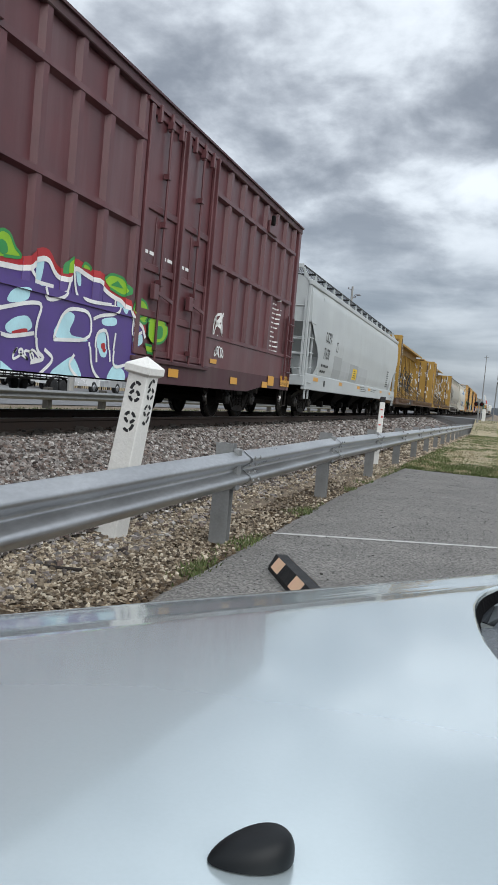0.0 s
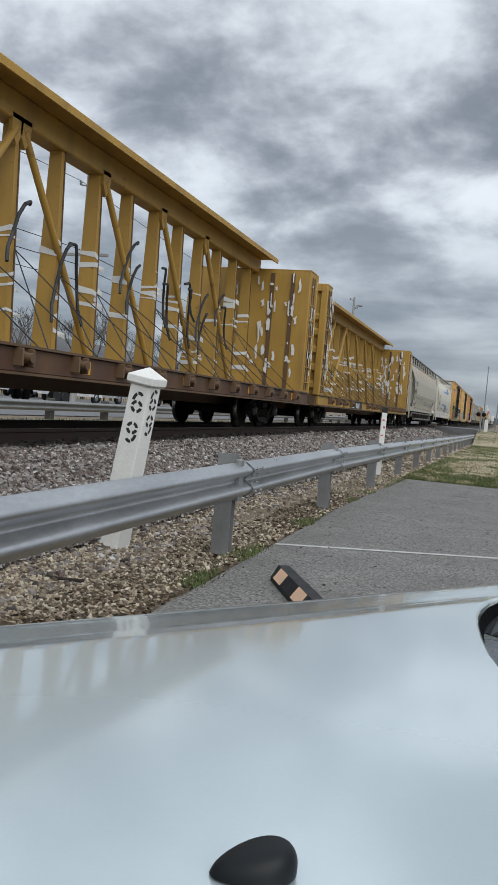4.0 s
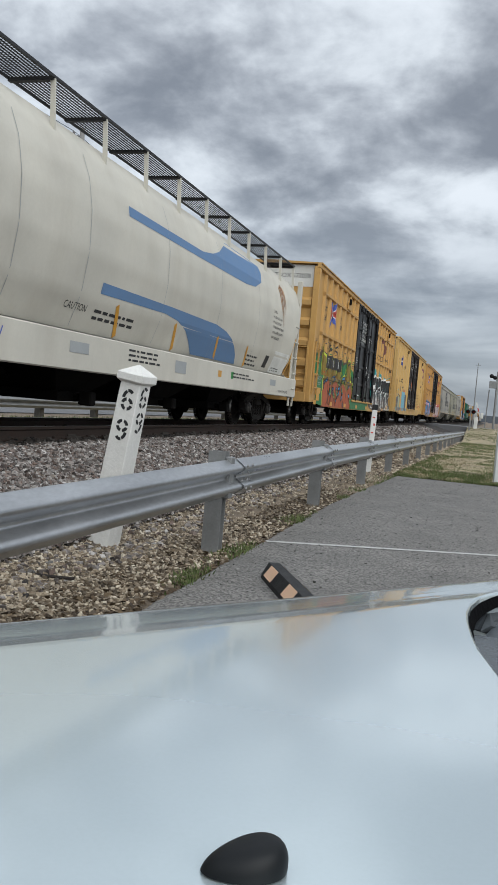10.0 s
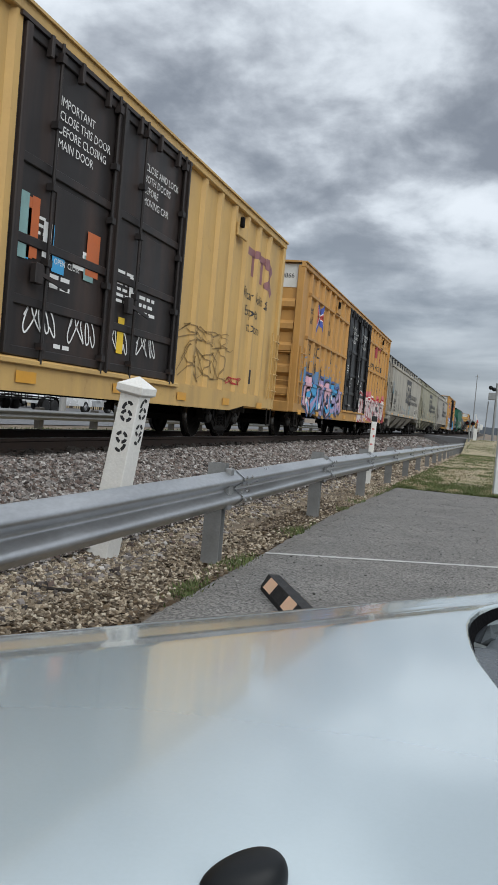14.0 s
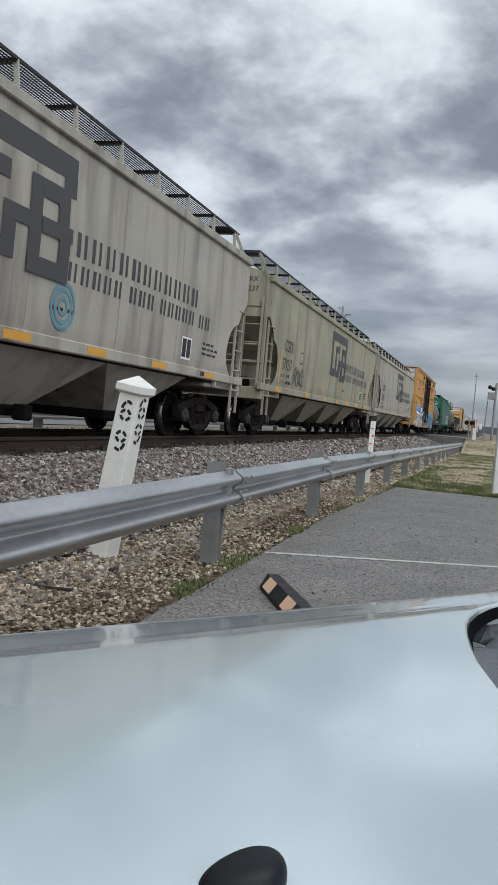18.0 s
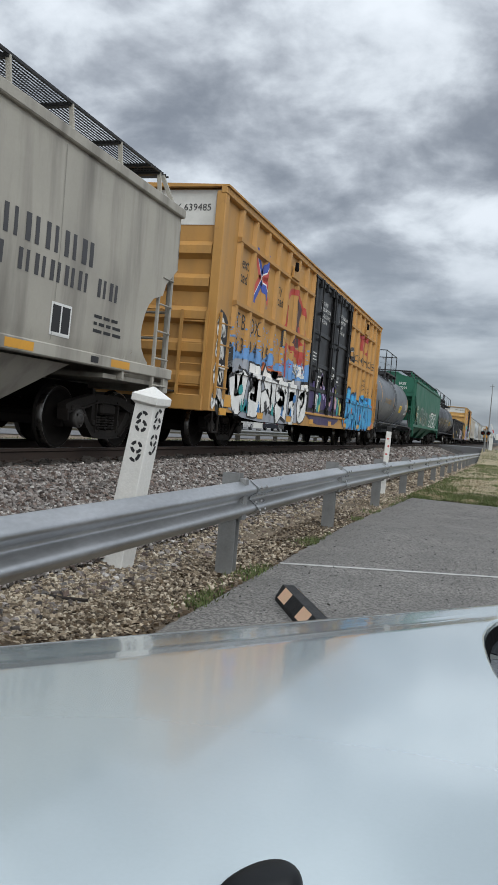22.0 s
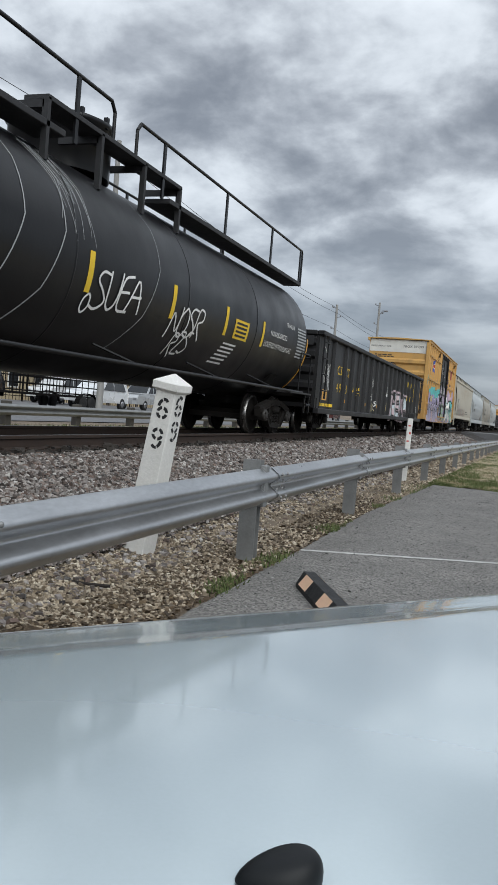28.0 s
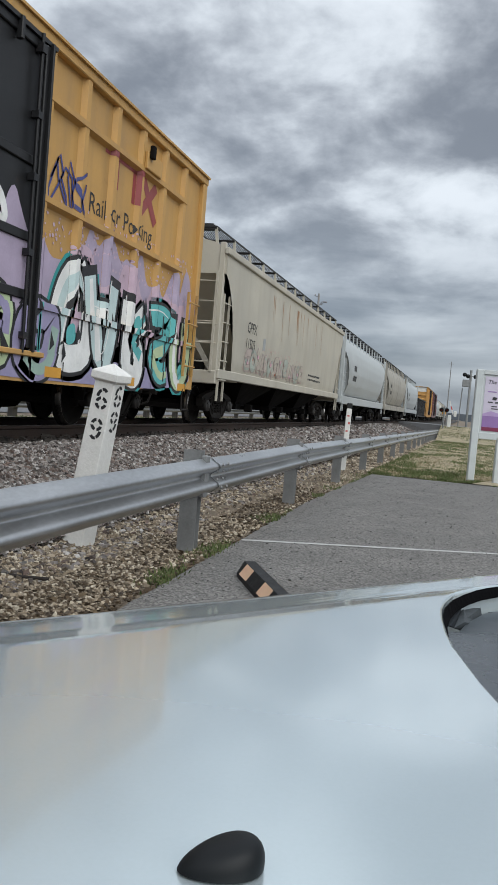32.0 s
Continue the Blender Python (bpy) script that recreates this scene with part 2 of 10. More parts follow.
# ---- mesh helpers ----
class Mesh:
    """Collects faces for one mesh."""

    def __init__(self):
        self.v, self.f, self.smooth = [], [], set()

    def add(self, verts, faces, smooth=False):
        o = len(self.v)
        self.v += [tuple(p) for p in verts]
        for fc in faces:
            if smooth:
                self.smooth.add(len(self.f))
            self.f.append(tuple(i + o for i in fc))
        return self

    def box(self, x0, x1, y0, y1, z0, z1, b=0.0):
        if b <= 0:
            return self.add([(x, y, z) for z in (z0, z1) for y in (y0, y1) for x in (x0, x1)],
                            [(0, 2, 3, 1), (4, 5, 7, 6), (0, 1, 5, 4), (2, 6, 7, 3), (0, 4, 6, 2), (1, 3, 7, 5)])
        # chamfered box: rounded plan, small bevel at top and bottom
        ring = lambda d, z: [(x0 + d + b, y0 + d, z), (x1 - d - b, y0 + d, z), (x1 - d, y0 + d + b, z), (x1 - d, y1 - d - b, z),
                             (x1 - d - b, y1 - d, z), (x0 + d + b, y1 - d, z), (x0 + d, y1 - d - b, z), (x0 + d, y0 + d + b, z)]
        return self.rings([ring(b, z0), ring(0, z0 + b), ring(0, z1 - b), ring(b, z1)])

    def rings(self, rings, closed=True, caps=True, smooth=False):
        n, vs, fs = len(rings[0]), [], []
        for r in rings:
            vs += r
        for i in range(len(rings) - 1):
            for j in range(n if closed else n - 1):
                k = (j + 1) % n
                fs.append((i * n + j, i * n + k, (i + 1) * n + k, (i + 1) * n + j))
        self.add(vs, fs, smooth)
        if caps:
            self.add(rings[0], [tuple(range(n))[::-1]]).add(rings[-1], [tuple(range(n))])
        return self

    def tube(self, a, b, r, seg=8, r2=None, caps=True):
        a, b = Vector(a), Vector(b)
        d = (b - a).normalized()
        u = d.orthogonal().normalized()
        w = d.cross(u)
        ring = lambda c, q: [tuple(c + q * (u * math.cos(k) + w * math.sin(k))) for k in (2 * math.pi * i / seg for i in range(seg))]
        return self.rings([ring(a, r), ring(b, r if r2 is None else r2)], caps=caps, smooth=seg > 6)

    def path(self, pts, r, seg=6):
        for a, b in zip(pts, pts[1:]):
            self.tube(a, b, r, seg)
        return self

    def lathe(self, prof, axis="x", seg=28, at=(0, 0, 0), smooth=True, caps=True):
        """prof: (distance along the axis, radius)."""
        rings = []
        for d, r in prof:
            ring = []
            for i in range(seg):
                k = 2 * math.pi * i / seg
                c, s = r * math.cos(k), r * math.sin(k)
                p = {"x": (d, c, s), "y": (s, d, c), "z": (c, s, d)}[axis]
                ring.append(tuple(p[j] + at[j] for j in range(3)))
            rings.append(ring)
        return self.rings(rings, smooth=smooth, caps=caps)

    def prism(self, poly, a0, a1, axis="y"):
        """A polygon pushed along an axis; poly in the two other axes, in the order x, y, z."""
        put = {"x": lambda p, a: (a, p[0], p[1]), "y": lambda p, a: (p[0], a, p[1]), "z": lambda p, a: (p[0], p[1], a)}[axis]
        return self.rings([[put(p, a0) for p in poly], [put(p, a1) for p in poly]])

    def bar(self, a, b, w, t, nrm=(1, 0, 0)):
        """A flat bar from a to b, w wide and t thick along nrm."""
        a, b, nrm = Vector(a), Vector(b), Vector(nrm)
        side = (b - a).cross(nrm).normalized() * w / 2
        n = nrm.normalized() * t / 2
        ring = lambda c: [tuple(c + side + n), tuple(c - side + n), tuple(c - side - n), tuple(c + side - n)]
        return self.rings([ring(a), ring(b)])

    def data(self, name, mat):
        me = bpy.data.meshes.new(name)
        me.from_pydata(self.v, [], self.f)
        if self.smooth:
            sm = np.zeros(len(self.f), dtype=bool)
            sm[list(self.smooth)] = True
            me.polygons.foreach_set("use_smooth", sm)
        bm = bmesh.new()
        bm.from_mesh(me)
        if len(self.f) < 20000:
            bmesh.ops.recalc_face_normals(bm, faces=bm.faces)
        bm.to_mesh(me)
        bm.free()
        if mat:
            me.materials.append(mat)
        return me


def part(name, mesh, mat, parent=None, label="", at=None):
    """One mesh object under a thing or a part."""
    ob = new(name, mesh.data(name, mat) if isinstance(mesh, Mesh) else mesh)
    if parent:
        ob.parent = parent
    if at:
        ob.location = at
    return tagged(ob, label) if label else ob


def thing(name, label, category, group="", kind="", mesh=None, mat=None, at=None):
    ob = new(name, mesh.data(name, mat) if mesh else None)
    if at:
        ob.location = at
    return tagged(ob, label, category, group, kind)


# ---- paint on sides: triangles in (along, up), cut at posts and laid on the surface ----
def cut(poly, axis, lim, keep_less):
    res = []
    for i, p in enumerate(poly):
        q = poly[i - 1]
        pin, qin = (p[axis] <= lim) == keep_less, (q[axis] <= lim) == keep_less
        if pin != qin:
            k = (lim - q[axis]) / (p[axis] - q[axis])
            res.append((q[0] + k * (p[0] - q[0]), q[1] + k * (p[1] - q[1])))
        if pin:
            res.append(p)
    return res


def triangles(poly):
    idx = tessellate_polygon([[Vector((p[0], p[1], 0)) for p in poly]])
    return [[poly[i] for i in t] for t in idx]


FONT_CACHE = {}


def text_tris(text, size, bold=0.0, shear=0.0, spacing=1.0):
    key = (text, bold, shear, spacing)
    if key not in FONT_CACHE:
        cu = bpy.data.curves.new("lettering", "FONT")
        cu.body, cu.size, cu.offset, cu.shear, cu.space_character, cu.resolution_u = text, 1.0, bold, shear, spacing, 2
        ob = bpy.data.objects.new("lettering", cu)
        scene.collection.objects.link(ob)
        me = ob.evaluated_get(bpy.context.evaluated_depsgraph_get()).to_mesh()
        me.calc_loop_triangles()
        FONT_CACHE[key] = [[(me.vertices[i].co.x, me.vertices[i].co.y) for i in t.vertices] for t in me.loop_triangles]
        bpy.data.objects.remove(ob)
        bpy.data.curves.remove(cu)
    return [[(x * size, y * size) for x, y in t] for t in FONT_CACHE[key]]


def rounded(pts, ring, times=2):
    """Cuts the corners of a line, so that it bends like a sprayed one."""
    for _ in range(times):
        out_ = [] if ring else [pts[0]]
        n = len(pts)
        for i in range(n if ring else n - 1):
            (a, b), (c, d) = pts[i], pts[(i + 1) % n]
            out_ += [(a * 0.78 + c * 0.22, b * 0.78 + d * 0.22), (a * 0.22 + c * 0.78, b * 0.22 + d * 0.78)]
        pts = out_ if ring else out_ + [pts[-1]]
    return pts


class Side:
    """The painted side of a car. surface(z) gives x; posts: (along0, along1, proud, flank) strips that stand out; bands up the side may have strips of their own."""

    def __init__(self, owner, surface, posts=(), zstep=0.0, end=None, bands=()):
        self.owner, self.surface, self.zstep, self.sheets, self.end, self.floor = owner, surface, zstep, {}, end, -99.0
        self.bands, z = [], -99.0
        for top, strips, base in bands:
            self.bands.append((z, top, self.spread(strips, base)))
            z = top
        self.bands.append((z, 99.0, self.spread(posts, 0.0)))

    def spread(self, posts, base):
        strips, y = [], -99.0
        for a, b, d, k in sorted(posts):
            strips.append((y, a - k, base, base))
            if k:
                strips.append((a - k, a, base, d))
            strips.append((a, b, d, d))
            if k:
                strips.append((b, b + k, d, base))
            y = b + k
        return strips + [(y, 99.0, base, base)]

    def tri(self, poly, mat, layer=0, name="lettering"):
        if min(p[1] for p in poly) < self.floor:
            poly = cut(poly, 1, self.floor, False)
            if len(poly) < 3:
                return
        lo, hi = min(p[1] for p in poly), max(p[1] for p in poly)
        for z0, z1, strips in self.bands:
            if z1 <= lo or z0 >= hi:
                continue
            q = poly
            if z0 > lo:
                q = cut(q, 1, z0, False)
            if q and z1 < hi:
                q = cut(q, 1, z1, True)
            self.lay(q, mat, layer, name, strips)

    def lay(self, poly, mat, layer, name, strips):
        if len(poly) < 3:
            return
        sheet = self.sheets.setdefault((name, mat.name), (Mesh(), mat))[0]
        lo, hi = min(p[0] for p in poly), max(p[0] for p in poly)
        for a, b, d0, d1 in strips:
            if b < lo or a > hi:
                continue
            q = poly
            if a > lo:
                q = cut(q, 0, a, False)
            if q and b < hi:
                q = cut(q, 0, b, True)
            if len(q) < 3:
                continue
            pieces = [q]
            if self.zstep:
                z0, z1 = min(p[1] for p in q), max(p[1] for p in q)
                k = math.floor(z0 / self.zstep) + 1
                pieces, rest = [], q
                while k * self.zstep < z1 and len(rest) >= 3:
                    pieces.append(cut(rest, 1, k * self.zstep, True))
                    rest = cut(rest, 1, k * self.zstep, False)
                    k += 1
                pieces.append(rest)
            off = lambda y: (d0 if d0 == d1 else d0 + (d1 - d0) * (y - a) / (b - a)) + (0.004 if d0 == d1 else 0.008) + 0.0015 * layer
            for pc in pieces:
                if len(pc) >= 3:
                    if self.end is None:
                        sheet.add([(self.surface(z) + off(y), y, z) for y, z in pc], [tuple(range(len(pc)))])
                    else:
                        sheet.add([(y, self.end - off(y), z) for y, z in pc], [tuple(range(len(pc)))])

    def poly(self, pts, mat, layer=0, name="marking"):
        if name == "graffiti" and len(pts) > 3:
            pts = rounded(pts, True)
        for t in triangles(pts):
            self.tri(t, mat, layer, name)

    def rect(self, y0, z0, y1, z1, mat, layer=0, name="marking"):
        self.tri([(y0, z0), (y1, z0), (y1, z1), (y0, z1)], mat, layer, name)

    def text(self, s, y, z, size, mat, layer=0, bold=0.0, slope=0.0, width=1.0, shear=0.0, spacing=1.0):
        for t in text_tris(s, size, bold, shear, spacing):
            self.tri([(y + p[0] * width, z + p[1] + p[0] * slope) for p in t], mat, layer, "lettering")

    def bars(self, y, z, w, rows, mat, h=0.05, gap=0.05, rnd=None):
        """Lines of writing too small to read."""
        rnd = rnd or random.Random(int(y * 100))
        for i in range(rows):
            x = y
            while x < y + w * rnd.uniform(0.7, 1.0):
                k = rnd.uniform(0.08, 0.24)
                self.rect(x, z - i * (h + gap), x + k, z - i * (h + gap) + h, mat, name="lettering")
                x += k + 0.05

    def stroke(self, pts, w, mat, layer=0, name="graffiti", taper=1.0):
        """A sprayed line of some width through points."""
        if name == "graffiti" and 2 < len(pts) < 30:
            if pts[-2:] == pts[:2]:
                pts = rounded(pts[:-2], True)
                pts = pts + pts[:2]
            else:
                pts = rounded(pts, False)
        n = len(pts)
        rim = []
        for i, p in enumerate(pts):
            a, b = pts[max(0, i - 1)], pts[min(n - 1, i + 1)]
            dx, dy = b[0] - a[0], b[1] - a[1]
            k = math.hypot(dx, dy) or 1
            q = w / 2 * (1 - (1 - taper) * i / max(1, n - 1))
            rim.append((-dy / k * q, dx / k * q))
        for i in range(n - 1):
            p, q, r, s = pts[i], pts[i + 1], rim[i], rim[i + 1]
            self.tri([(p[0] + r[0], p[1] + r[1]), (q[0] + s[0], q[1] + s[1]), (q[0] - s[0], q[1] - s[1]), (p[0] - r[0], p[1] - r[1])], mat, layer, name)

    def done(self):
        for (name, _), (mesh, mat) in self.sheets.items():
            if mesh.f:
                tagged(part(name, mesh, mat, self.owner), kind="stuff")


GLYPHS = [
    ([(0, 0), (.3, 1), (.75, 1.05), (1, 0), (.68, 0), (.62, .3), (.42, .3), (.33, 0)], [(.44, .48), (.58, .5), (.53, .78)]),
    ([(0, 0), (.05, 1), (.95, 1.05), (.9, .72), (.4, .72), (.4, .6), (.8, .62), (.78, .4), (.38, .38), (.38, .26), (.98, .3), (1, -.02)], None),
    ([(0, 0), (.0, .28), (.6, .3), (.6, .42), (.05, .45), (.08, 1), (1, 1.06), (.95, .75), (.42, .74), (.42, .66), (.95, .62), (.98, 0)], None),
    ([(0, 0), (.02, 1), (.9, 1.05), (1, .55), (.72, .45), (1.05, 0), (.66, -.03), (.42, .35), (.36, 0)], [(.4, .6), (.66, .6), (.64, .8), (.4, .8)]),
    ([(0, 0), (.03, 1), (.38, 1), (.38, .65), (.7, 1.05), (1.05, .98), (.7, .55), (1.1, 0), (.7, -.02), (.38, .4), (.36, 0)], None),
    ([(0, 0), (0, 1), (.35, 1.02), (.65, .5), (.65, 1), (1, 1.05), (1, 0), (.68, 0), (.35, .5), (.34, 0)], None),
    ([(0, .1), (0, .9), (.2, 1.05), (.85, 1), (1, .8), (1, .15), (.8, -.03), (.15, 0)], [(.4, .3), (.62, .32), (.6, .72), (.38, .7)]),
]


def cloud(side, y0, y1, z0, z1, mat, rnd, layer=0):
    """A sprayed cloud with a lumpy top."""
    n = max(8, int((y1 - y0) * 4))
    top = [(y0 + (y1 - y0) * i / n, z1 - (z1 - z0) * rnd.uniform(0.0, 0.45)) for i in range(n + 1)]
    side.poly([(y0, z0)] + top + [(y1, z0)], mat, layer, "graffiti")


def piece(side, y0, y1, z0, z1, fills, line, glow, rnd, letters=4, back=None, lean=0.12, rim=0.075, shadow=None):
    """A sprayed name in interlocked block letters: cloud, shadow, halo, fill in two tones, outline, counters and shines."""
    H, W = z1 - z0, (y1 - y0) / letters
    if back:
        cloud(side, y0 - 0.2, y1 + 0.2, z0, z1 + 0.3 * H, back, rnd)
    last = -1
    for n in range(letters):
        g = rnd.randrange(len(GLYPHS))
        if g == last:
            g = (g + 2) % len(GLYPHS)
        last = g
        shape, hole = GLYPHS[g]
        w, dz, dy = W * rnd.uniform(0.98, 1.12), rnd.uniform(-0.04, 0.05) * H, rnd.uniform(-0.04, 0.04) * W
        tall = rnd.uniform(0.88, 1.06)
        warp = [(rnd.uniform(-.10, .10), rnd.uniform(-.09, .09)) for _ in shape]
        flip, turn = rnd.random() < 0.5, rnd.random() < 0.5
        shape = [(1 - x if flip else x, 1 - z if turn else z) for x, z in shape]
        hole = hole and [(1 - x if flip else x, 1 - z if turn else z) for x, z in hole]
        put = lambda x, z: (y0 + n * W + dy + x * w + lean * z * H, z0 + dz + (z * tall + 0.05 * math.sin(3 * x + n)) * H)
        pts = [put(x + a, z + b) for (x, z), (a, b) in zip(shape, warp)]
        loop = pts + [pts[0], pts[1]]
        if glow:
            side.stroke(loop, rim + 0.16, glow, 2)
        if shadow:
            side.poly([(y + 0.10, z - 0.08) for y, z in pts], shadow, 1, "graffiti")
        side.poly(pts, fills[n % len(fills)], 3, "graffiti")
        low = cut(pts, 1, z0 + dz + H * rnd.uniform(0.3, 0.5), True)
        if len(low) > 2 and len(fills) > 1:
            side.poly(low, fills[(n + 1) % len(fills)], 4, "graffiti")
        side.stroke(loop, rim, line, 5)
        if hole:
            side.poly([put(x, z) for x, z in hole], line, 6, "graffiti")
        for _ in range(3):
            x, z = rnd.uniform(.08, .3), rnd.uniform(.45, .9)
            side.stroke([put(x, z), put(x + rnd.uniform(-.02, .05), z - rnd.uniform(.1, .3))], 0.03, SPRAY_SHINE[0], 7)
        for _ in range(2):
            x, z = rnd.uniform(.1, .8), rnd.uniform(.05, .4)
            side.stroke([put(x, z), put(x + rnd.uniform(-.2, .2), z + rnd.uniform(.05, .2))], 0.05, line, 6)


LETTERS = [
    [[(.92, .80), (.50, 1.0), (.08, .78), (.45, .52), (.92, .28), (.50, .0), (.04, .16)]],
    [[(.95, .96), (.20, .98), (.10, .55), (.15, .06), (.98, .02)], [(.15, .50), (.78, .54)]],
    [[(.02, .0), (.30, .92), (.62, .98), (.98, .0)], [(.24, .34), (.80, .36)]],
    [[(.10, .0), (.08, .98), (.80, .98), (.88, .58), (.25, .48), (.98, -.03)]],
    [[(.08, .02), (.10, 1.0)], [(.95, 1.02), (.22, .50), (1.0, .0)]],
    [[(.02, .88), (.5, 1.0), (1.0, .93)], [(.52, .95), (.48, .35), (.60, .0), (.25, -.02)]],
    [[(.06, .0), (.10, 1.0), (.50, .55), (.88, .04), (.94, 1.0)]],
    [[(.06, 1.0), (.08, .25), (.45, .0), (.90, .25), (.94, 1.02)]],
    [[(.50, 1.0), (.08, .80), (.06, .22), (.50, .0), (.92, .20), (.94, .80), (.50, 1.0), (.08, .80)]],
]


def burner(side, y0, y1, z0, z1, fills, line, rnd, letters=6, glow=None, accents=(), lean=0.10, rim=0.06, fat=0.34, shine=None, cuts=3):
    """A sprayed mural of fat interlocking letter shapes that spell nothing: halo, outline, fill, lower tone, shines, cuts and drips."""
    H, W = z1 - z0, (y1 - y0) / letters
    last = -1
    for k in range(letters):
        g = rnd.randrange(len(LETTERS))
        g = (g + 3) % len(LETTERS) if g == last else g
        last = g
        w = fat * W * rnd.uniform(.9, 1.12)
        wide_, tall, dz, tilt = W * rnd.uniform(.92, 1.12) - w * .62, H - w, rnd.uniform(-.05, .05) * H, lean * rnd.uniform(-.3, 1.5)
        put = lambda x, z: (y0 + k * W + w * .4 + x * wide_ + tilt * z * H, z0 + w * .5 + dz + z * tall + .06 * H * math.sin(2.6 * x + k))
        flip, turn = rnd.random() < .6, rnd.random() < .5
        runs = [[put((1 - x if flip else x) + rnd.uniform(-.10, .10), (1 - z if turn else z) + rnd.uniform(-.08, .08)) for x, z in run] for run in LETTERS[g]]
        up_ = 3 * (k % 2)
        for run in runs:
            if glow:
                side.stroke(run, w + 2 * rim + .12, glow, 1, "graffiti")
            ends = [(run[0][0] * 1.12 - run[1][0] * .12, run[0][1] * 1.12 - run[1][1] * .12)] + run + [(run[-1][0] * 1.12 - run[-2][0] * .12, run[-1][1] * 1.12 - run[-2][1] * .12)]
            side.stroke(ends, w + 2 * rim, line, 2 + up_, "graffiti")
        for run in runs:
            side.stroke(run, w, fills[k % len(fills)], 3 + up_, "graffiti")
            if len(fills) > 1:
                side.stroke([(y + w * .10, z - w * .10) for y, z in run[len(run) // 2:]] if len(run) > 3 else run[:2], w * .55, fills[(k + 1) % len(fills)], 4 + up_, "graffiti", .5)
            if shine:
                side.stroke([(y - w * .26, z + w * .22) for y, z in run[:3]], .03, shine, 8, "graffiti", .4)
        for _ in range(cuts):
            y, z, h, q = y0 + k * W + rnd.uniform(0, W), z0 + H * rnd.uniform(.05, .75), H * rnd.uniform(.08, .26), W * rnd.uniform(.05, .16)
            side.tri([(y, z), (y + q, z + h * rnd.uniform(.1, .5)), (y + q * rnd.uniform(-.4, .6), z + h)], line, 8, "graffiti")
        if accents:
            y, z, q = y0 + (k + rnd.uniform(.1, .7)) * W, z0 + H * rnd.uniform(.05, .7), W * rnd.uniform(.16, .3)
            side.poly([(y, z), (y + q, z + .05 * H), (y + q * .8, z + .22 * H), (y - q * .1, z + .16 * H)], accents[k % len(accents)], 1 if k % 2 else 8, "graffiti")
        y = y0 + (k + rnd.random()) * W
        side.stroke([(y, z0 + .15 * H), (y + .01, z0 - .02)], .022, line, 8, "drip", .5)


def speckle(side, y0, y1, z0, z1, mat, rnd, count, size=0.05, layer=1):
    """Overspray: small soft-edged dots thinning out upwards."""
    size *= 0.32
    for _ in range(count * 3):
        y, z, r = rnd.uniform(y0, y1), z0 + (z1 - z0) * rnd.random() ** 1.7, size * rnd.uniform(.4, 1.3)
        side.tri([(y + r * math.cos(a), z + r * math.sin(a)) for a in (0.3, 1.35, 2.4, 3.45, 4.5, 5.55)], mat, layer, "overspray")


def scrawl(side, y, z, w, h, mat, rnd, width=0.035, loops=9):
    """A quick handstyle tag: one looping line."""
    pts = []
    for i in range(loops * 6):
        k = i / (loops * 6)
        pts.append((y + w * k + 0.15 * w * math.sin(i * 1.27 + rnd.random() * 0.6), z + h * (0.5 + 0.48 * math.sin(i * 1.05 + 0.8 * math.sin(i * 0.37)) * rnd.uniform(0.55, 1.0))))
    side.stroke(pts, width, mat, 5)

# ---- the train: straight track along +y, cars roll towards -y ----
TRACK_X, RAIL_Z, WHEEL_R = -6.60, 0.72, 0.43
ROLL = [0.0, 21.39, 42.74, 64.06, 85.3, 106.69, 128.36, 150.28, 172.18, 194.1, 215.87, 237.45, 259.01, 280.52, 301.93, 323.22, 344.6]  # metres rolled at every second second
MOVES, WHEELS = [], []


def rolled(t):
    i = min(int(t / 2), len(ROLL) - 2)
    k = t / 2 - i
    p0, p1, p2, p3 = ROLL[max(i - 1, 0)] if i else 2 * ROLL[0] - ROLL[1], ROLL[i], ROLL[i + 1], ROLL[i + 2] if i + 2 < len(ROLL) else 2 * ROLL[i + 1] - ROLL[i]
    a, b = (p2 - p0) / 2, (p3 - p1) / 2
    return (2 * k ** 3 - 3 * k * k + 1) * p1 + (k ** 3 - 2 * k * k + k) * a + (3 * k * k - 2 * k ** 3) * p2 + (k ** 3 - k * k) * b


SHARED = {}


def shared(key, build, mat):
    if key not in SHARED:
        SHARED[key] = build().data(key, mat)
    return SHARED[key]


def wheelset_mesh():
    m = Mesh()
    for s in (-1, 1):
        prof = [(0.655, 0.10), (0.66, 0.20), (0.70, 0.22), (0.69, WHEEL_R - 0.06), (0.665, WHEEL_R - 0.05), (0.665, WHEEL_R + 0.028), (0.69, WHEEL_R + 0.03),
                (0.705, WHEEL_R), (0.80, WHEEL_R - 0.006), (0.80, WHEEL_R - 0.065), (0.755, WHEEL_R - 0.075), (0.74, 0.22), (0.80, 0.17), (0.82, 0.10)]
        m.lathe([(s * d, r) for d, r in prof], "x", 36)
    return m.tube((-1.0, 0, 0), (1.0, 0, 0), 0.085, 12)


def tread_mesh():
    return Mesh().lathe([(0.712, WHEEL_R + 0.001), (0.795, WHEEL_R - 0.004), (0.802, WHEEL_R - 0.012), (0.802, WHEEL_R - 0.016)], "x", 36, caps=False)


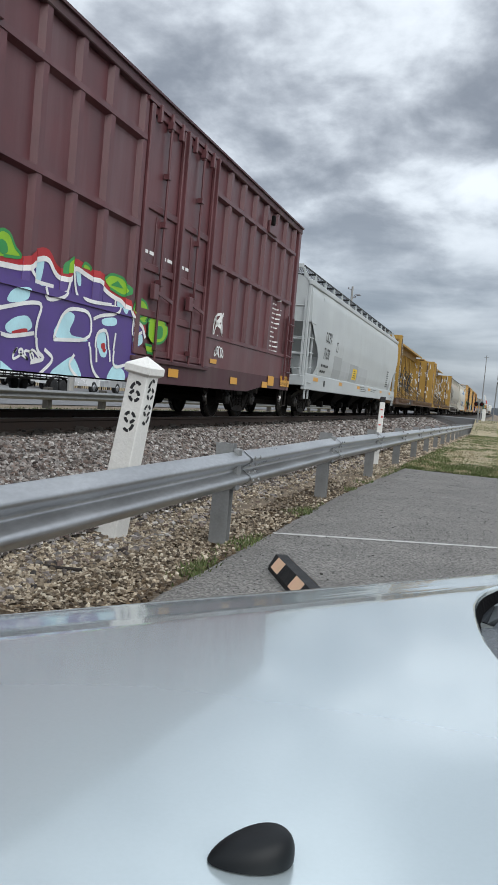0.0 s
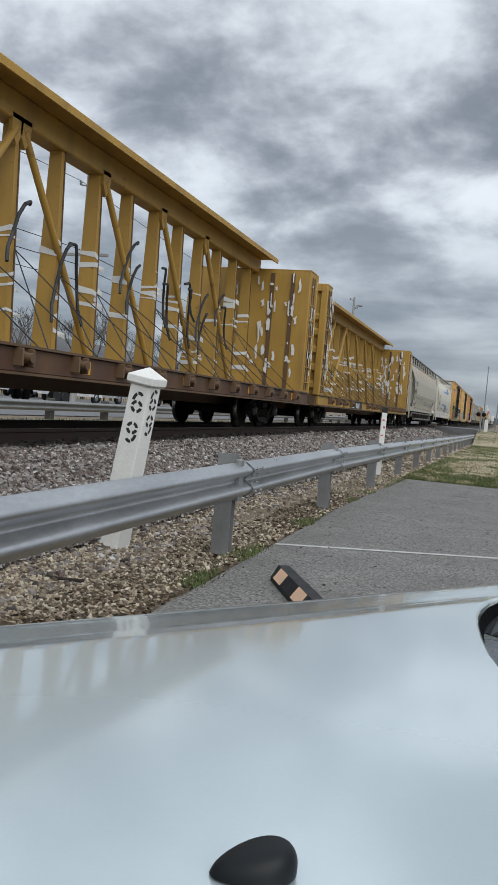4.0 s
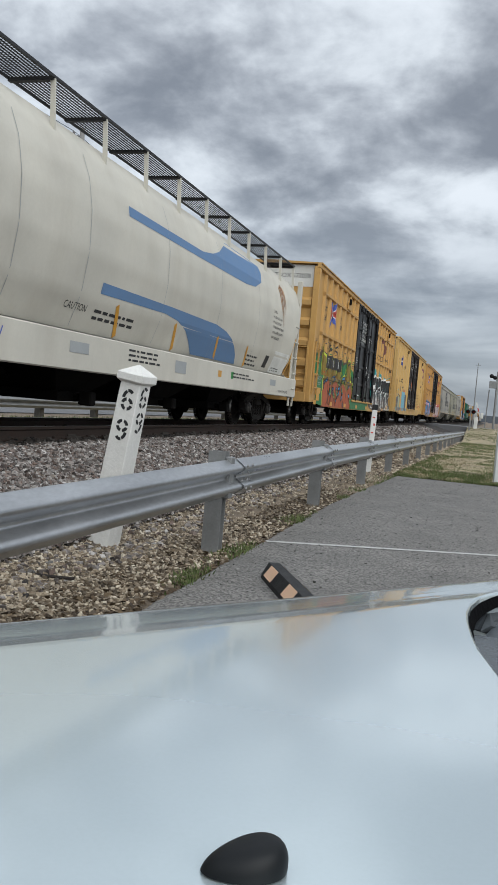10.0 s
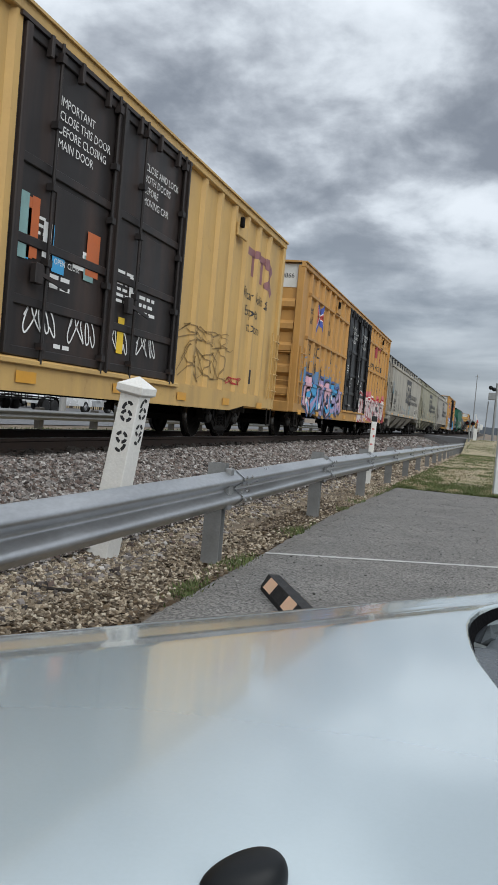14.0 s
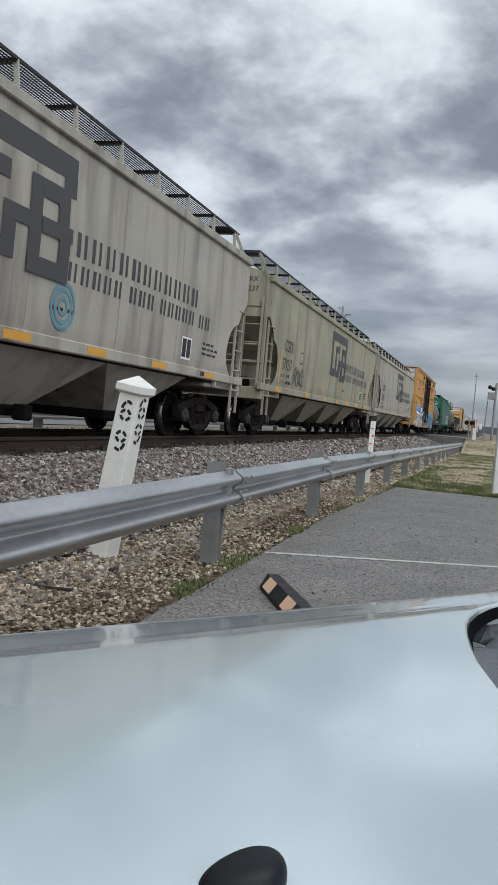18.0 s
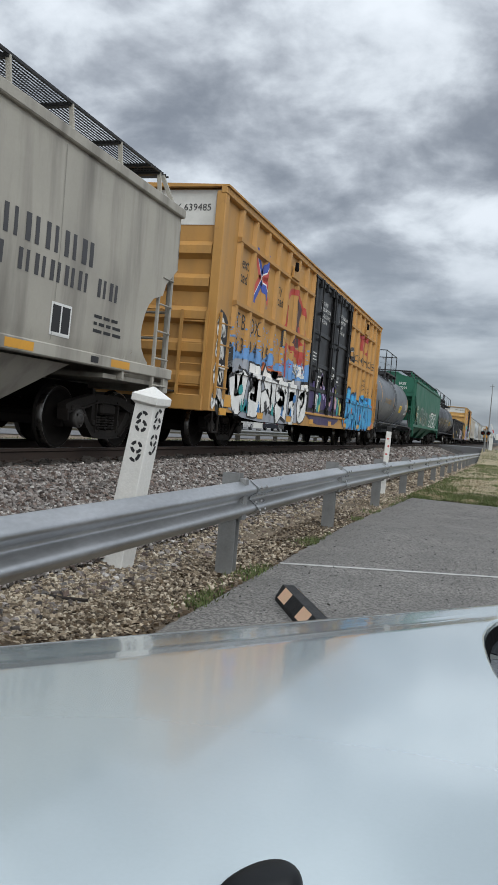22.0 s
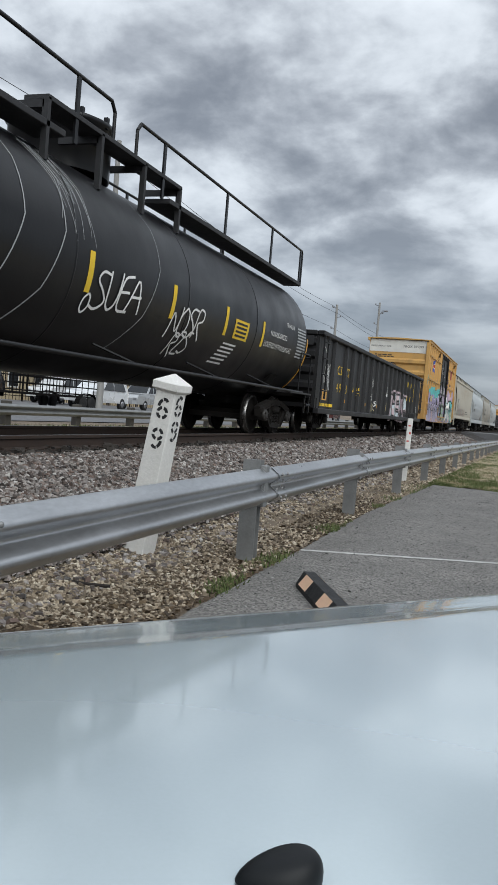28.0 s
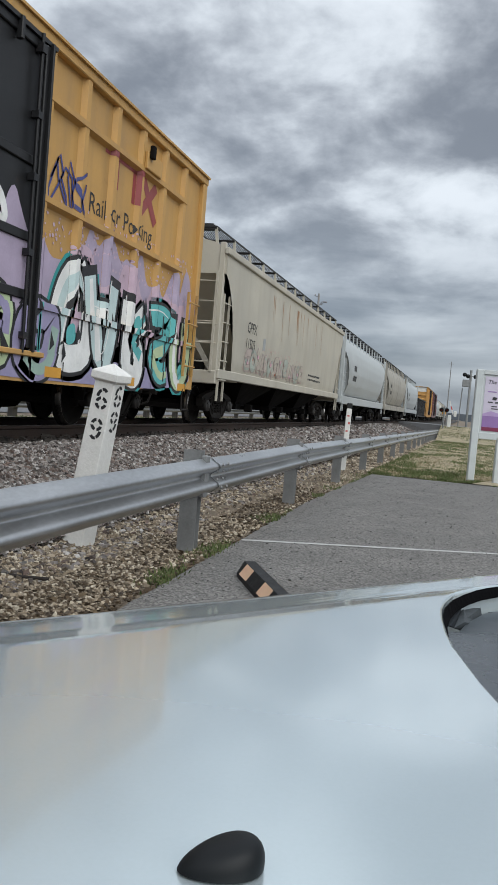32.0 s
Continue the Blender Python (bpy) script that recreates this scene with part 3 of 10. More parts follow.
def frame_mesh():
    """One cast side frame, outer face towards +x: an arched top member, two columns, slanting lower members and pedestal jaws, with open windows between."""
    m = Mesh()

    def member(pts, x0=0.93, x1=1.06):
        # a cast member of changing depth: (y, z, depth) from point to point
        for (ya, za, wa), (yb, zb, wb) in zip(pts, pts[1:]):
            d = Vector((yb - ya, zb - za)).normalized()
            q = Vector((-d.y, d.x)) / 2
            poly = [(ya + q.x * wa, za + q.y * wa), (yb + q.x * wb, zb + q.y * wb), (yb - q.x * wb, zb - q.y * wb), (ya - q.x * wa, za - q.y * wa)]
            m.prism(poly, x0, x1, "x")
            rim = [(ya + q.x * wa, za + q.y * wa), (yb + q.x * wb, zb + q.y * wb), (yb + q.x * wb * 0.7, zb + q.y * wb * 0.7), (ya + q.x * wa * 0.7, za + q.y * wa * 0.7)]
            m.prism(rim, x1, x1 + 0.03, "x")

    for k in (1, -1):
        member([(k * 1.14, 0.55, 0.12), (k * 0.92, 0.60, 0.15), (k * 0.66, 0.65, 0.15), (k * 0.36, 0.72, 0.13), (k * 0.0, 0.73, 0.12)][::k])
        member([(k * 0.74, 0.56, 0.15), (k * 0.56, 0.36, 0.14), (k * 0.40, 0.23, 0.12), (k * 0.0, 0.21, 0.12)][::k])
        member([(k * 0.37, 0.24, 0.11), (k * 0.37, 0.70, 0.11)][::k], 0.94, 1.05)
        member([(k * 1.11, 0.55, 0.10), (k * 1.11, 0.40, 0.08)][::k], 0.94, 1.07)
        m.box(0.92, 1.09, k * 0.88 - 0.13, k * 0.88 + 0.13, 0.50, 0.60, 0.02)
        m.box(1.05, 1.075, k * 0.37 - 0.04, k * 0.37 + 0.04, 0.34, 0.42, 0.01)
    return m


def bearing_mesh():
    m = Mesh().lathe([(0.94, 0.125), (1.06, 0.125), (1.075, 0.13), (1.12, 0.13), (1.13, 0.115), (1.135, 0.08), (1.15, 0.075), (1.155, 0.03), (1.15, 0.01)], "x", 18)
    for k in range(3):
        a = k * 2.094 + 0.5
        m.tube((1.13, 0.095 * math.cos(a), 0.095 * math.sin(a)), (1.155, 0.095 * math.cos(a), 0.095 * math.sin(a)), 0.02, 6)
    return m


def bolster_mesh():
    return Mesh().box(-1.10, 1.10, -0.22, 0.22, 0.50, 0.655, 0.03)


def coil_mesh():
    n = 38
    return Mesh().path([(0.99 + 0.072 * math.cos(i * 0.95), 0.072 * math.sin(i * 0.95), 0.275 + 0.215 * i / n) for i in range(n)], 0.016, 5)


def truck(owner, y):
    tr = part("truck", shared("truck bolster", bolster_mesh, IRON), None, owner, at=(0, y, 0))
    for s in (1, -1):
        f = part("side_frame", shared("truck side frame", frame_mesh, IRON), None, tr)
        f.rotation_euler = (0, 0, 0 if s > 0 else math.pi)
    part("center_plate", shared("truck center plate", lambda: Mesh().lathe([(0.64, 0.22), (0.78, 0.22)], "z", 16), IRON), None, tr)
    for q in (-0.97, 0.97):
        part("brake_beam", shared("brake beam", lambda: Mesh().box(-0.93, 0.93, -0.03, 0.03, 0.30, 0.42, 0.01), IRON), None, tr, at=(0, q, 0))
    for q in (-0.21, 0.0, 0.21):
        part("spring", shared("truck spring", coil_mesh, IRON), None, tr, at=(0, q, 0))
    for d in (-0.88, 0.88):
        w = part("wheelset", shared("wheelset", wheelset_mesh, WHEEL), None, owner, at=(0, y + d, WHEEL_R))
        part("wheel_tread", shared("wheel tread", tread_mesh, TREAD), None, w, "rail-polished steel tread")
        part("wheel_tread", SHARED["wheel tread"], None, w, "rail-polished steel tread").rotation_euler = (0, 0, math.pi)
        part("bearing", shared("axle bearing", bearing_mesh, BEARING), None, tr, "grey ringed axle bearing", at=(0, d, WHEEL_R))
        WHEELS.append((w, owner, y + d))
    return tr


def coupler_mesh():
    m = Mesh().box(-0.09, 0.09, -0.62, 0.35, 0.64, 0.82, 0.02)
    m.prism([(-0.16, -0.62), (-0.17, -0.80), (-0.04, -0.86), (0.02, -0.74), (0.10, -0.88), (0.17, -0.84), (0.16, -0.62)], 0.58, 0.87, "z")
    m.box(-0.02, 0.02, -0.55, -0.50, 0.40, 0.64).box(-0.24, 0.24, -0.06, 0.06, 0.56, 0.90, 0.02)
    m.path([(0.12, 0.0, 0.62), (0.16, -0.3, 0.40), (0.10, -0.62, 0.34), (0.02, -0.82, 0.42)], 0.025, 6)
    return m


def couplers(owner, L):
    for y, r in ((0.0, 0), (L, math.pi)):
        c = part("coupler", shared("coupler", coupler_mesh, IRON), None, owner, at=(0, y, 0))
        c.rotation_euler = (0, 0, r)


def ladder_mesh(n, w, step, r=0.016, foot=0.0):
    m = Mesh()
    m.box(-0.02, 0.02, -0.025, 0.025, -foot, n * step)
    m.box(-0.02, 0.02, w - 0.025, w + 0.025, -foot, n * step)
    for i in range(n):
        z = step * (i + 0.5)
        m.path([(0.0, 0, z), (0.05, 0.02, z), (0.05, w - 0.02, z), (0.0, w, z)], r, 6)
    return m


def ladder(owner, x, y, z, n, w, mat, step=0.42, turn=0, foot=0.0):
    key = f"ladder {n} {w} {step} {foot} {mat.name}"
    ob = part("ladder", shared(key, lambda: ladder_mesh(n, w, step, foot=foot), mat), None, owner, at=(x, y, z))
    ob.rotation_euler = (0, 0, turn)
    return ob


def stirrup(owner, x, y, mat, z=0.95):
    m = Mesh().path([(0, -0.17, 0), (0, -0.15, -0.38), (0, 0.15, -0.38), (0, 0.17, 0)], 0.018, 6)
    part("step", SHARED.setdefault("stirrup " + mat.name, m.data("stirrup", mat)), None, owner, at=(x, y, z))


def freight_car(kind, label, u0, u1, group=""):
    ob = thing(kind, label, "freight car", group or "cars of the train")
    MOVES.append((ob, u0))
    return ob


def boxcar(u0, u1, label, paint, door=DOOR_BLK, span=0.88, rails=(1.53, 2.79, 3.97), doors=2, door_y=(7.4, 12.2), end_text="", trim=None, pale_top=True, eave=4.68, roof_mat=None, lower=None, skirt=True, first=1.1, rods=(0.30, 0.93)):
    L = u1 - u0
    trim = trim or paint
    car = freight_car("boxcar", label, u0, u1)
    px, po = 1.50, 0.075  # wall face and how far the posts stand out
    base = 0.66
    part("body", Mesh().box(-px, px, 0.10, L - 0.10, 0.95, eave - 0.05), paint, car)
    a, b = L * 0.18, L * 0.82
    part("side_sill", Mesh().prism([(0.0, 0.98), (0.0, base + 0.06), (a - 1.0, base + 0.06), (a, base - 0.06), (b, base - 0.06), (b + 1.0, base + 0.06), (L, base + 0.06), (L, 0.98)], px - 0.02, px + 0.07, "x"), lower or trim, car)
    part("side_sill", Mesh().prism([(0.0, 1.10), (0.0, base), (L, base), (L, 1.10)], -px - po, -px + 0.02, "x"), lower or trim, car)
    for s in (1, -1):
        part("top_chord", Mesh().box(min(s * (px - 0.02), s * (px + po + 0.02)), max(s * (px - 0.02), s * (px + po + 0.02)), -0.02, L + 0.02, eave - 0.15, eave - 0.02, 0.012), trim, car)
    roof = Mesh().prism([(-1.63, eave - 0.03), (1.63, eave - 0.03), (1.63, eave + 0.005), (0, eave + 0.05), (-1.63, eave + 0.005)], -0.02, L + 0.02)
    n = int(L / 1.2)
    for i in range(1, n):
        y = i * L / n
        roof.prism([(-1.60, eave + 0.005), (1.60, eave + 0.005), (0, eave + 0.09)], y - 0.05, y + 0.05)
    part("roof", roof, roof_mat or trim, car, "galvanised ribbed roof")
    part("center_sill", Mesh().box(-0.25, 0.25, 0.2, L - 0.2, 0.58, 0.96), UNDER, car)
    for k in (0.3, 0.7):
        part("cross_bearer", Mesh().prism([(-1.4, 0.95), (1.4, 0.95), (0.5, 0.62), (-0.5, 0.62)], L * k, L * k + 0.1), UNDER, car)
    d0, d1 = door_y
    door_w = (d1 - d0) / doors
    strips, low_strips = [], []
    zlow = rails[0] - 0.05 if rails and skirt else 0.95
    key = f"post {paint.name} {eave} {zlow}"
    post = SHARED.setdefault(key, Mesh().prism([(0.0, -0.095), (po, -0.055), (po, 0.055), (0.0, 0.095)], zlow, eave - 0.13, "z").data("side post", paint))
    ys = []
    y = first
    while y < d0 - 0.35:
        ys.append(y)
        y += span
    ys += [d0 - 0.09]
    right = []
    y = d1 + 0.09
    while y < L - 0.5:
        right.append(y)
        y += span
    for y in ys + right:
        part("side_post", post, None, car, at=(px, y, 0))
        strips.append((y - 0.055, y + 0.055, po, 0.04))
    for y in (0.09, L - 0.09):
        part("corner_post", SHARED.setdefault(f"corner {paint.name} {eave}", Mesh().box(px - 0.1, px + po + 0.006, -0.10, 0.10, base + 0.05, eave - 0.1, 0.012).data("corner post", paint)), None, car, at=(0, y, 0))
    strips += [(-0.01, 0.19, po + 0.006, 0), (L - 0.19, L + 0.01, po + 0.006, 0)]
    low_strips += [(-0.01, 0.19, po + 0.006, 0), (L - 0.19, L + 0.01, po + 0.006, 0)]
    low_base = 0.0
    if rails and skirt:
        # flush lower panels under the first rail
        low_base = po - 0.015
        for q0, q1 in ((0.19, d0 - 0.02), (d1 + 0.02, L - 0.19)):
            part("lower_panel", Mesh().box(px, px + low_base, q0, q1, 0.97, zlow + 0.01), lower or paint, car)
    for z in rails:
        for q0, q1 in ((ys[0] - 0.1 if z > rails[0] else 0.2, d0 - 0.05), (d1 + 0.05, (right[-1] + 0.1) if z > rails[0] else L - 0.2)):
            part("side_rail", Mesh().prism([(px, z - 0.07), (px + po + 0.012, z - 0.035), (px + po + 0.012, z + 0.035), (px, z + 0.05)], q0, q1), paint, car)
    for y in (0.5, L - 0.62):
        part("side_post", Mesh().box(-px - po, -px, y, y + 0.12, 1.0, eave - 0.15), paint, car)
    # fixed boards near the quarter points
    for y in (ys[len(ys) // 2] + 0.1, (right[len(right) // 2] if len(right) > 2 else L - 1.2)):
        bd = part("placard_board", Mesh().box(px + 0.08, px + 0.13, y, y + 0.62, 3.98, 4.24, 0.01), paint, car)
        part("bracket", Mesh().box(px + 0.13, px + 0.20, y + 0.05, y + 0.16, 4.14, 4.34, 0.012), UNDER, bd)
    for i in range(doors):
        y0, y1 = d0 + i * door_w + 0.015, d0 + (i + 1) * door_w - 0.015
        zb, zt = 0.99, eave - 0.20
        dr = part("door", Mesh().box(px - 0.01, px + 0.045, y0, y1, zb, zt, 0.01), door, car, "plug door with lock rods")
        part("door_frame", Mesh().box(px + 0.045, px + 0.105, y0, y0 + 0.12, zb, zt, 0.012), door, dr)
        part("door_frame", Mesh().box(px + 0.045, px + 0.105, y1 - 0.12, y1, zb, zt, 0.012), door, dr)
        part("door_edge_bar", Mesh().box(px + 0.10, px + 0.15, y1 - 0.05, y1 - 0.01, zb - 0.04, zt + 0.03, 0.008), door, dr)
        for q in (0.2, 0.5, 0.8):
            part("hanger", shared(f"door hanger {door.name} {eave}", lambda: Mesh().box(px + 0.06, px + 0.14, -0.03, 0.03, zt - 0.20, zt + 0.05, 0.01), door), None, dr, at=(0, y0 + (y1 - y0) * q, 0))
        for z in (zb, zb + 0.56, zb + 1.22, zb + 2.08, zt - 0.11):
            part("cross_bar", shared(f"door bar {door.name} {round(y1 - y0, 2)}", lambda: Mesh().box(px + 0.045, px + 0.078, 0.11, y1 - y0 - 0.11, 0, 0.11, 0.01), door), None, dr, at=(0, y0, z))
        for q in rods:
            yy = y0 + (y1 - y0) * q
            rod = shared(f"lock rod {door.name} {eave}", lambda: Mesh().tube((px + 0.115, 0, zb - 0.06), (px + 0.115, 0, zt + 0.06), 0.022, 8).box(px + 0.06, px + 0.15, -0.05, 0.05, zb + 0.1, zb + 0.18).box(px + 0.06, px + 0.15, -0.05, 0.05, zb + 1.05, zb + 1.13).box(px + 0.06, px + 0.15, -0.05, 0.05, zb + 1.9, zb + 1.98).box(px + 0.06, px + 0.15, -0.05, 0.05, zb + 2.6, zb + 2.68).box(px + 0.06, px + 0.15, -0.05, 0.05, zt - 0.16, zt - 0.06), door)
            part("lock_rod", rod, None, dr, at=(0, yy, 0))
        part("door_lever", Mesh().bar((px + 0.14, y0 + 0.5, zb + 0.95), (px + 0.14, y0 + 1.15, zb + 0.86), 0.05, 0.02).box(px + 0.08, px + 0.16, y0 + 0.42, y0 + 0.58, zb + 0.82, zb + 1.05, 0.01), door, dr)
        part("inner_panel", Mesh().box(px + 0.045, px + 0.062, y0 + (y1 - y0) * 0.38, y0 + (y1 - y0) * 0.68, zb + 1.3, zb + 2.02, 0.006), door, dr)
    part("door_track", Mesh().box(px - 0.01, px + po + 0.05, d0 - 0.05, d1 + 0.25, 0.90, 0.965, 0.01), lower or trim, car)
    part("door_track", Mesh().box(px, px + po + 0.035, d0 - 0.1, d1 + 0.1, eave - 0.20, eave - 0.15), door, car)
    strips += [(d0, d1, 0.047, 0)]
    rail_strips = low_strips + [(d0, d1, 0.047, 0)]
    low_strips += [(d0, d1, 0.072, 0)]
    for e, s in ((0.10, -1), (L - 0.10, 1)):
        for z in (1.25, 1.82, 2.40, 2.98, 3.56):
            mesh = shared(f"end rib {paint.name}", lambda: Mesh().rings([[(x, d, z_) for d, z_ in ((0.0, -0.17), (-0.10, -0.08), (-0.10, 0.06), (0.0, 0.15))] for x in (-1.38, 1.38)]), paint)
            r = part("end_rib", mesh, None, car, at=(0, e, z))
            r.rotation_euler = (0, 0, 0 if s < 0 else math.pi)
        if pale_top:
            y = e - 0.012 if s < 0 else e
            part("end_panel", Mesh().box(-px + 0.02, px + 0.04, y, y + 0.012, 4.00, eave - 0.06), PALE, car, "chalky white upper end panel")
    part("end_walkway", Mesh().box(-0.9, 0.9, -0.30, 0.06, 1.00, 1.03), GRATE, car)
    part("end_sill", Mesh().box(-1.45, 1.45, -0.05, 0.12, 0.70, 0.98, 0.015), lower or trim, car)
    part("brake_wheel", Mesh().lathe([(-0.02, 0.22), (0.02, 0.22), (0.02, 0.19), (-0.02, 0.19)], "y", 18, (-0.6, -0.12, 2.25)).tube((-0.6, 0.08, 2.25), (-0.6, -0.12, 2.25), 0.03).box(-0.62, -0.58, -0.13, -0.11, 2.05, 2.45).box(-0.8, -0.4, -0.13, -0.11, 2.23, 2.27), trim, car)
    ladder(car, px + 0.11, 0.16, 0.95, 4, 0.48, paint, 0.38)
    ladder(car, px + 0.11, L - 0.64, 0.95, 4, 0.48, paint, 0.38)
    ladder(car, 1.42, -0.03, 0.95, 4, 0.48, paint, 0.38, turn=math.pi / 2)
    for z in (2.1, 2.6):
        part("grab_iron", shared(f"end grab {paint.name}", lambda: Mesh().path([(-1.2, 0.06, 0), (-1.2, -0.14, 0), (0.6, -0.14, 0), (0.6, 0.06, 0)], 0.016, 6), paint), None, car, at=(0, 0, z - 0.15))
    for y in (0.36, L - 0.36):
        stirrup(car, px + 0.08, y, IRON, 0.72)
    if end_text:
        e = Side(car, None, end=0.10 - 0.012 - 0.002)
        e.text(end_text, 1.37 - 0.104 * len(end_text), 4.25, 0.178, BLACK)
        e.bars(-1.2, 3.82, 1.2, 2, BLACK, 0.04, 0.05)
        e.done()
    for y in (2.35, L - 2.35):
        truck(car, y)
    couplers(car, L)
    if low_base:
        bands = [(0.985, low_strips, max(0.072, low_base)), (zlow + 0.005, low_strips, low_base), (rails[0] + 0.045, rail_strips, po + 0.012)]
    else:
        bands = [(0.98, low_strips, 0.072)]
    side = Side(car, lambda z: px, strips, bands=bands)
    side.floor = 0.60
    return car, side, (d0, d1, L)


def shell_car(u0, u1, label, paint, kind="covered_hopper", prof=None, zmin=None, bays=3, sill=(0.98, 1.18), roof_w=0.62, walk_z=4.18, end_frame=True, chord=True, far=None, shade_bays=None, sill_mat=None, sill_x=1.50, bay_bottom=0.42, edge=None, fascia=False, inset=0.0, truck_at=(1.75, 1.75)):
    """A covered hopper: prof gives (half width, height) up the side, zmin(y) the lower edge of the side sheet."""
    L = u1 - u0
    car = freight_car(kind, label, u0, u1)
    zs_all = [z for _, z in prof]

    def half(z):
        for (xa, za), (xb, zb) in zip(prof, prof[1:]):
            if z <= zb:
                k = 0 if zb == za else max(0, (z - za) / (zb - za))
                return xa + (xb - xa) * k
        return prof[-1][0]

    ys = [i * 0.22 for i in range(int(2.6 / 0.22) + 1)]
    ys = ys + [2.9 + (L - 5.8) * i / 12 for i in range(13)] + [L - y for y in reversed(ys)]
    m = Mesh()
    if edge:
        # cut-back corners: rows up the side that start at the edge's line
        ys = [1.45 + (L - 2.9) * i / 14 for i in range(15)]
        foot, crown = edge[-1][1], edge[0][1]
        heights = sorted({foot + (crown - foot) * i / 16 for i in range(17)} | {crown + (zs_all[-1] - crown) * i / 8 for i in range(9)} | {z for _, z in edge})

        def start(z):
            if z >= crown:
                return inset
            for (ya, za), (yb, zb) in zip(edge, edge[1:]):
                if z >= zb:
                    return ya + (yb - ya) * (za - z) / (za - zb)
            return edge[-1][0]

        for s in (1, -1):
            for e, d in ((0.0, 1), (L, -1)):
                part("corner_sheet", Mesh().rings([[(s * half(z), e + d * (start(z) + (1.45 - start(z)) * i / 3), z) for i in range(4)] for z in heights], closed=False, caps=False, smooth=True), paint, car)
    for s in (1, -1):
        rings = []
        for y in ys:
            lo = zmin(y) if y < L / 2 else (far or zmin)(L - y)
            r = []
            n = 30
            for i in range(n + 1):
                z = lo + (zs_all[-1] - lo) * i / n
                r.append((s * half(z), y, z))
            rings.append(r)
        m.rings(rings, closed=False, caps=False, smooth=True)
    rx, rz = prof[-1]
    m.rings([[(-rx, y, rz), (-rx * 0.5, y, rz + 0.10), (0, y, rz + 0.13), (rx * 0.5, y, rz + 0.10), (rx, y, rz)] for y in (inset, L - inset)], closed=False, caps=False)
    part("body", m, paint, car)
    # ends: upper plate and the slope sheet under it
    for e, s in ((inset, 1), (L - inset, -1)):
        lo = edge[0][1] if edge else zmin(0) if s > 0 else (far or zmin)(0)
        pl = [(half(lo + (rz - lo) * i / 40), lo + (rz - lo) * i / 40) for i in range(41)]
        poly = [(x, z) for x, z in pl] + [(rx * 0.5, rz + 0.10), (0, rz + 0.13), (-rx * 0.5, rz + 0.10)] + [(-x, z) for x, z in reversed(pl)]
        part("end_plate", Mesh().rings([[(x, e, z) for x, z in poly], [(x, e + s * 0.03, z) for x, z in poly]]), paint, car)
        ss = Mesh().add([(-1.42, e + s * 0.03, lo + 0.02), (1.42, e + s * 0.03, lo + 0.02), (1.35, e + s * 2.5, 1.10), (-1.35, e + s * 2.5, 1.10),
                         (-1.42, e + s * 0.08, lo + 0.02), (1.42, e + s * 0.08, lo + 0.02), (1.35, e + s * 2.55, 1.10), (-1.35, e + s * 2.55, 1.10)], [(0, 1, 2, 3), (4, 7, 6, 5), (0, 3, 7, 4), (1, 5, 6, 2)])
        if edge:
            # steep slope sheet down to an upright bulkhead, thick enough to hold grain
            w_ = half(2.0) - 0.03
            line = [(0.02, lo), (1.46, 1.76), (1.46, 1.02), (1.52, 1.02), (1.52, 1.80), (0.10, lo + 0.02)]
            ss = Mesh().rings([[(x, e + s * y, z) for y, z in line] for x in (-w_, w_)])
        if not chord:
            # round-ended: the sheet closes the body along its lower edge
            zf = zmin if s > 0 else far or zmin
            ss = Mesh().rings([[(k * (half(zf(q)) - 0.02), e + s * q, zf(q) + 0.01) for k in (-1, -0.5, 0.5, 1)] for q in (0.03 + 2.6 * i / 26 for i in range(27))], closed=False, caps=False, smooth=True)
        part("slope_sheet", ss, paint, car)
        ef = Mesh().box(-1.52, 1.52, e - 0.05, e + 0.12, 0.90, 1.18, 0.015).box(-1.45, 1.45, min(e, e + s * 1.9), max(e, e + s * 1.9), 1.0, 1.06)
        for x in (-1.46, 1.46):
            if edge:
                ef.box(x - 0.035, x + 0.045, e - 0.02, e + 0.05, 1.1, rz - 0.25, 0.01).bar((x, e, rz - 0.3), (x * 0.82, e, walk_z - 0.03), 0.06, 0.05, (0, 1, 0))
            else:
                ef.box(x - 0.06, x + 0.06, e - 0.03, e + 0.09, 1.1, rz - 0.15 if end_frame else lo + 0.1, 0.012)
        if edge:
            ef.rings([[(0.02, e + s * 0.02, lo), (0.24, e + s * 0.02, lo), (0.24, e + s * 0.2, lo), (0.02, e + s * 0.2, lo)], [(-0.12, e + s * 0.3, 1.06), (0.30, e + s * 0.3, 1.06), (0.30, e + s * 0.6, 1.06), (-0.12, e + s * 0.6, 1.06)]])
        else:
            ef.bar((1.42, e + s * 0.1, 1.1), (0.5, e + s * 0.8, 2.2), 0.10, 0.04, (0, 1, 0)).bar((-1.42, e + s * 0.1, 1.1), (-0.5, e + s * 0.8, 2.2), 0.10, 0.04, (0, 1, 0))
        part("end_frame", ef, paint, car)
        rails = Mesh().tube((-1.46, e - s * 0.03, 1.75), (1.46, e - s * 0.03, 1.75), 0.02, 6).tube((-1.46, e - s * 0.03, 2.15), (1.46, e - s * 0.03, 2.15), 0.02, 6)
        part("grab_iron", rails, paint, car)
        gear = Mesh().lathe([(-0.5, 0.17), (-0.46, 0.20), (0.46, 0.20), (0.5, 0.17)], "x", 16, (0.3, e + s * 1.25, 1.26)).box(-0.7, -0.35, e + s * 0.8, e + s * 1.2, 1.06, 1.5, 0.02) if s > 0 else Mesh().box(-0.5, 0.4, e - 1.4, e - 0.9, 1.06, 1.3, 0.03)
        part("brake_gear", gear, UNDER, car)
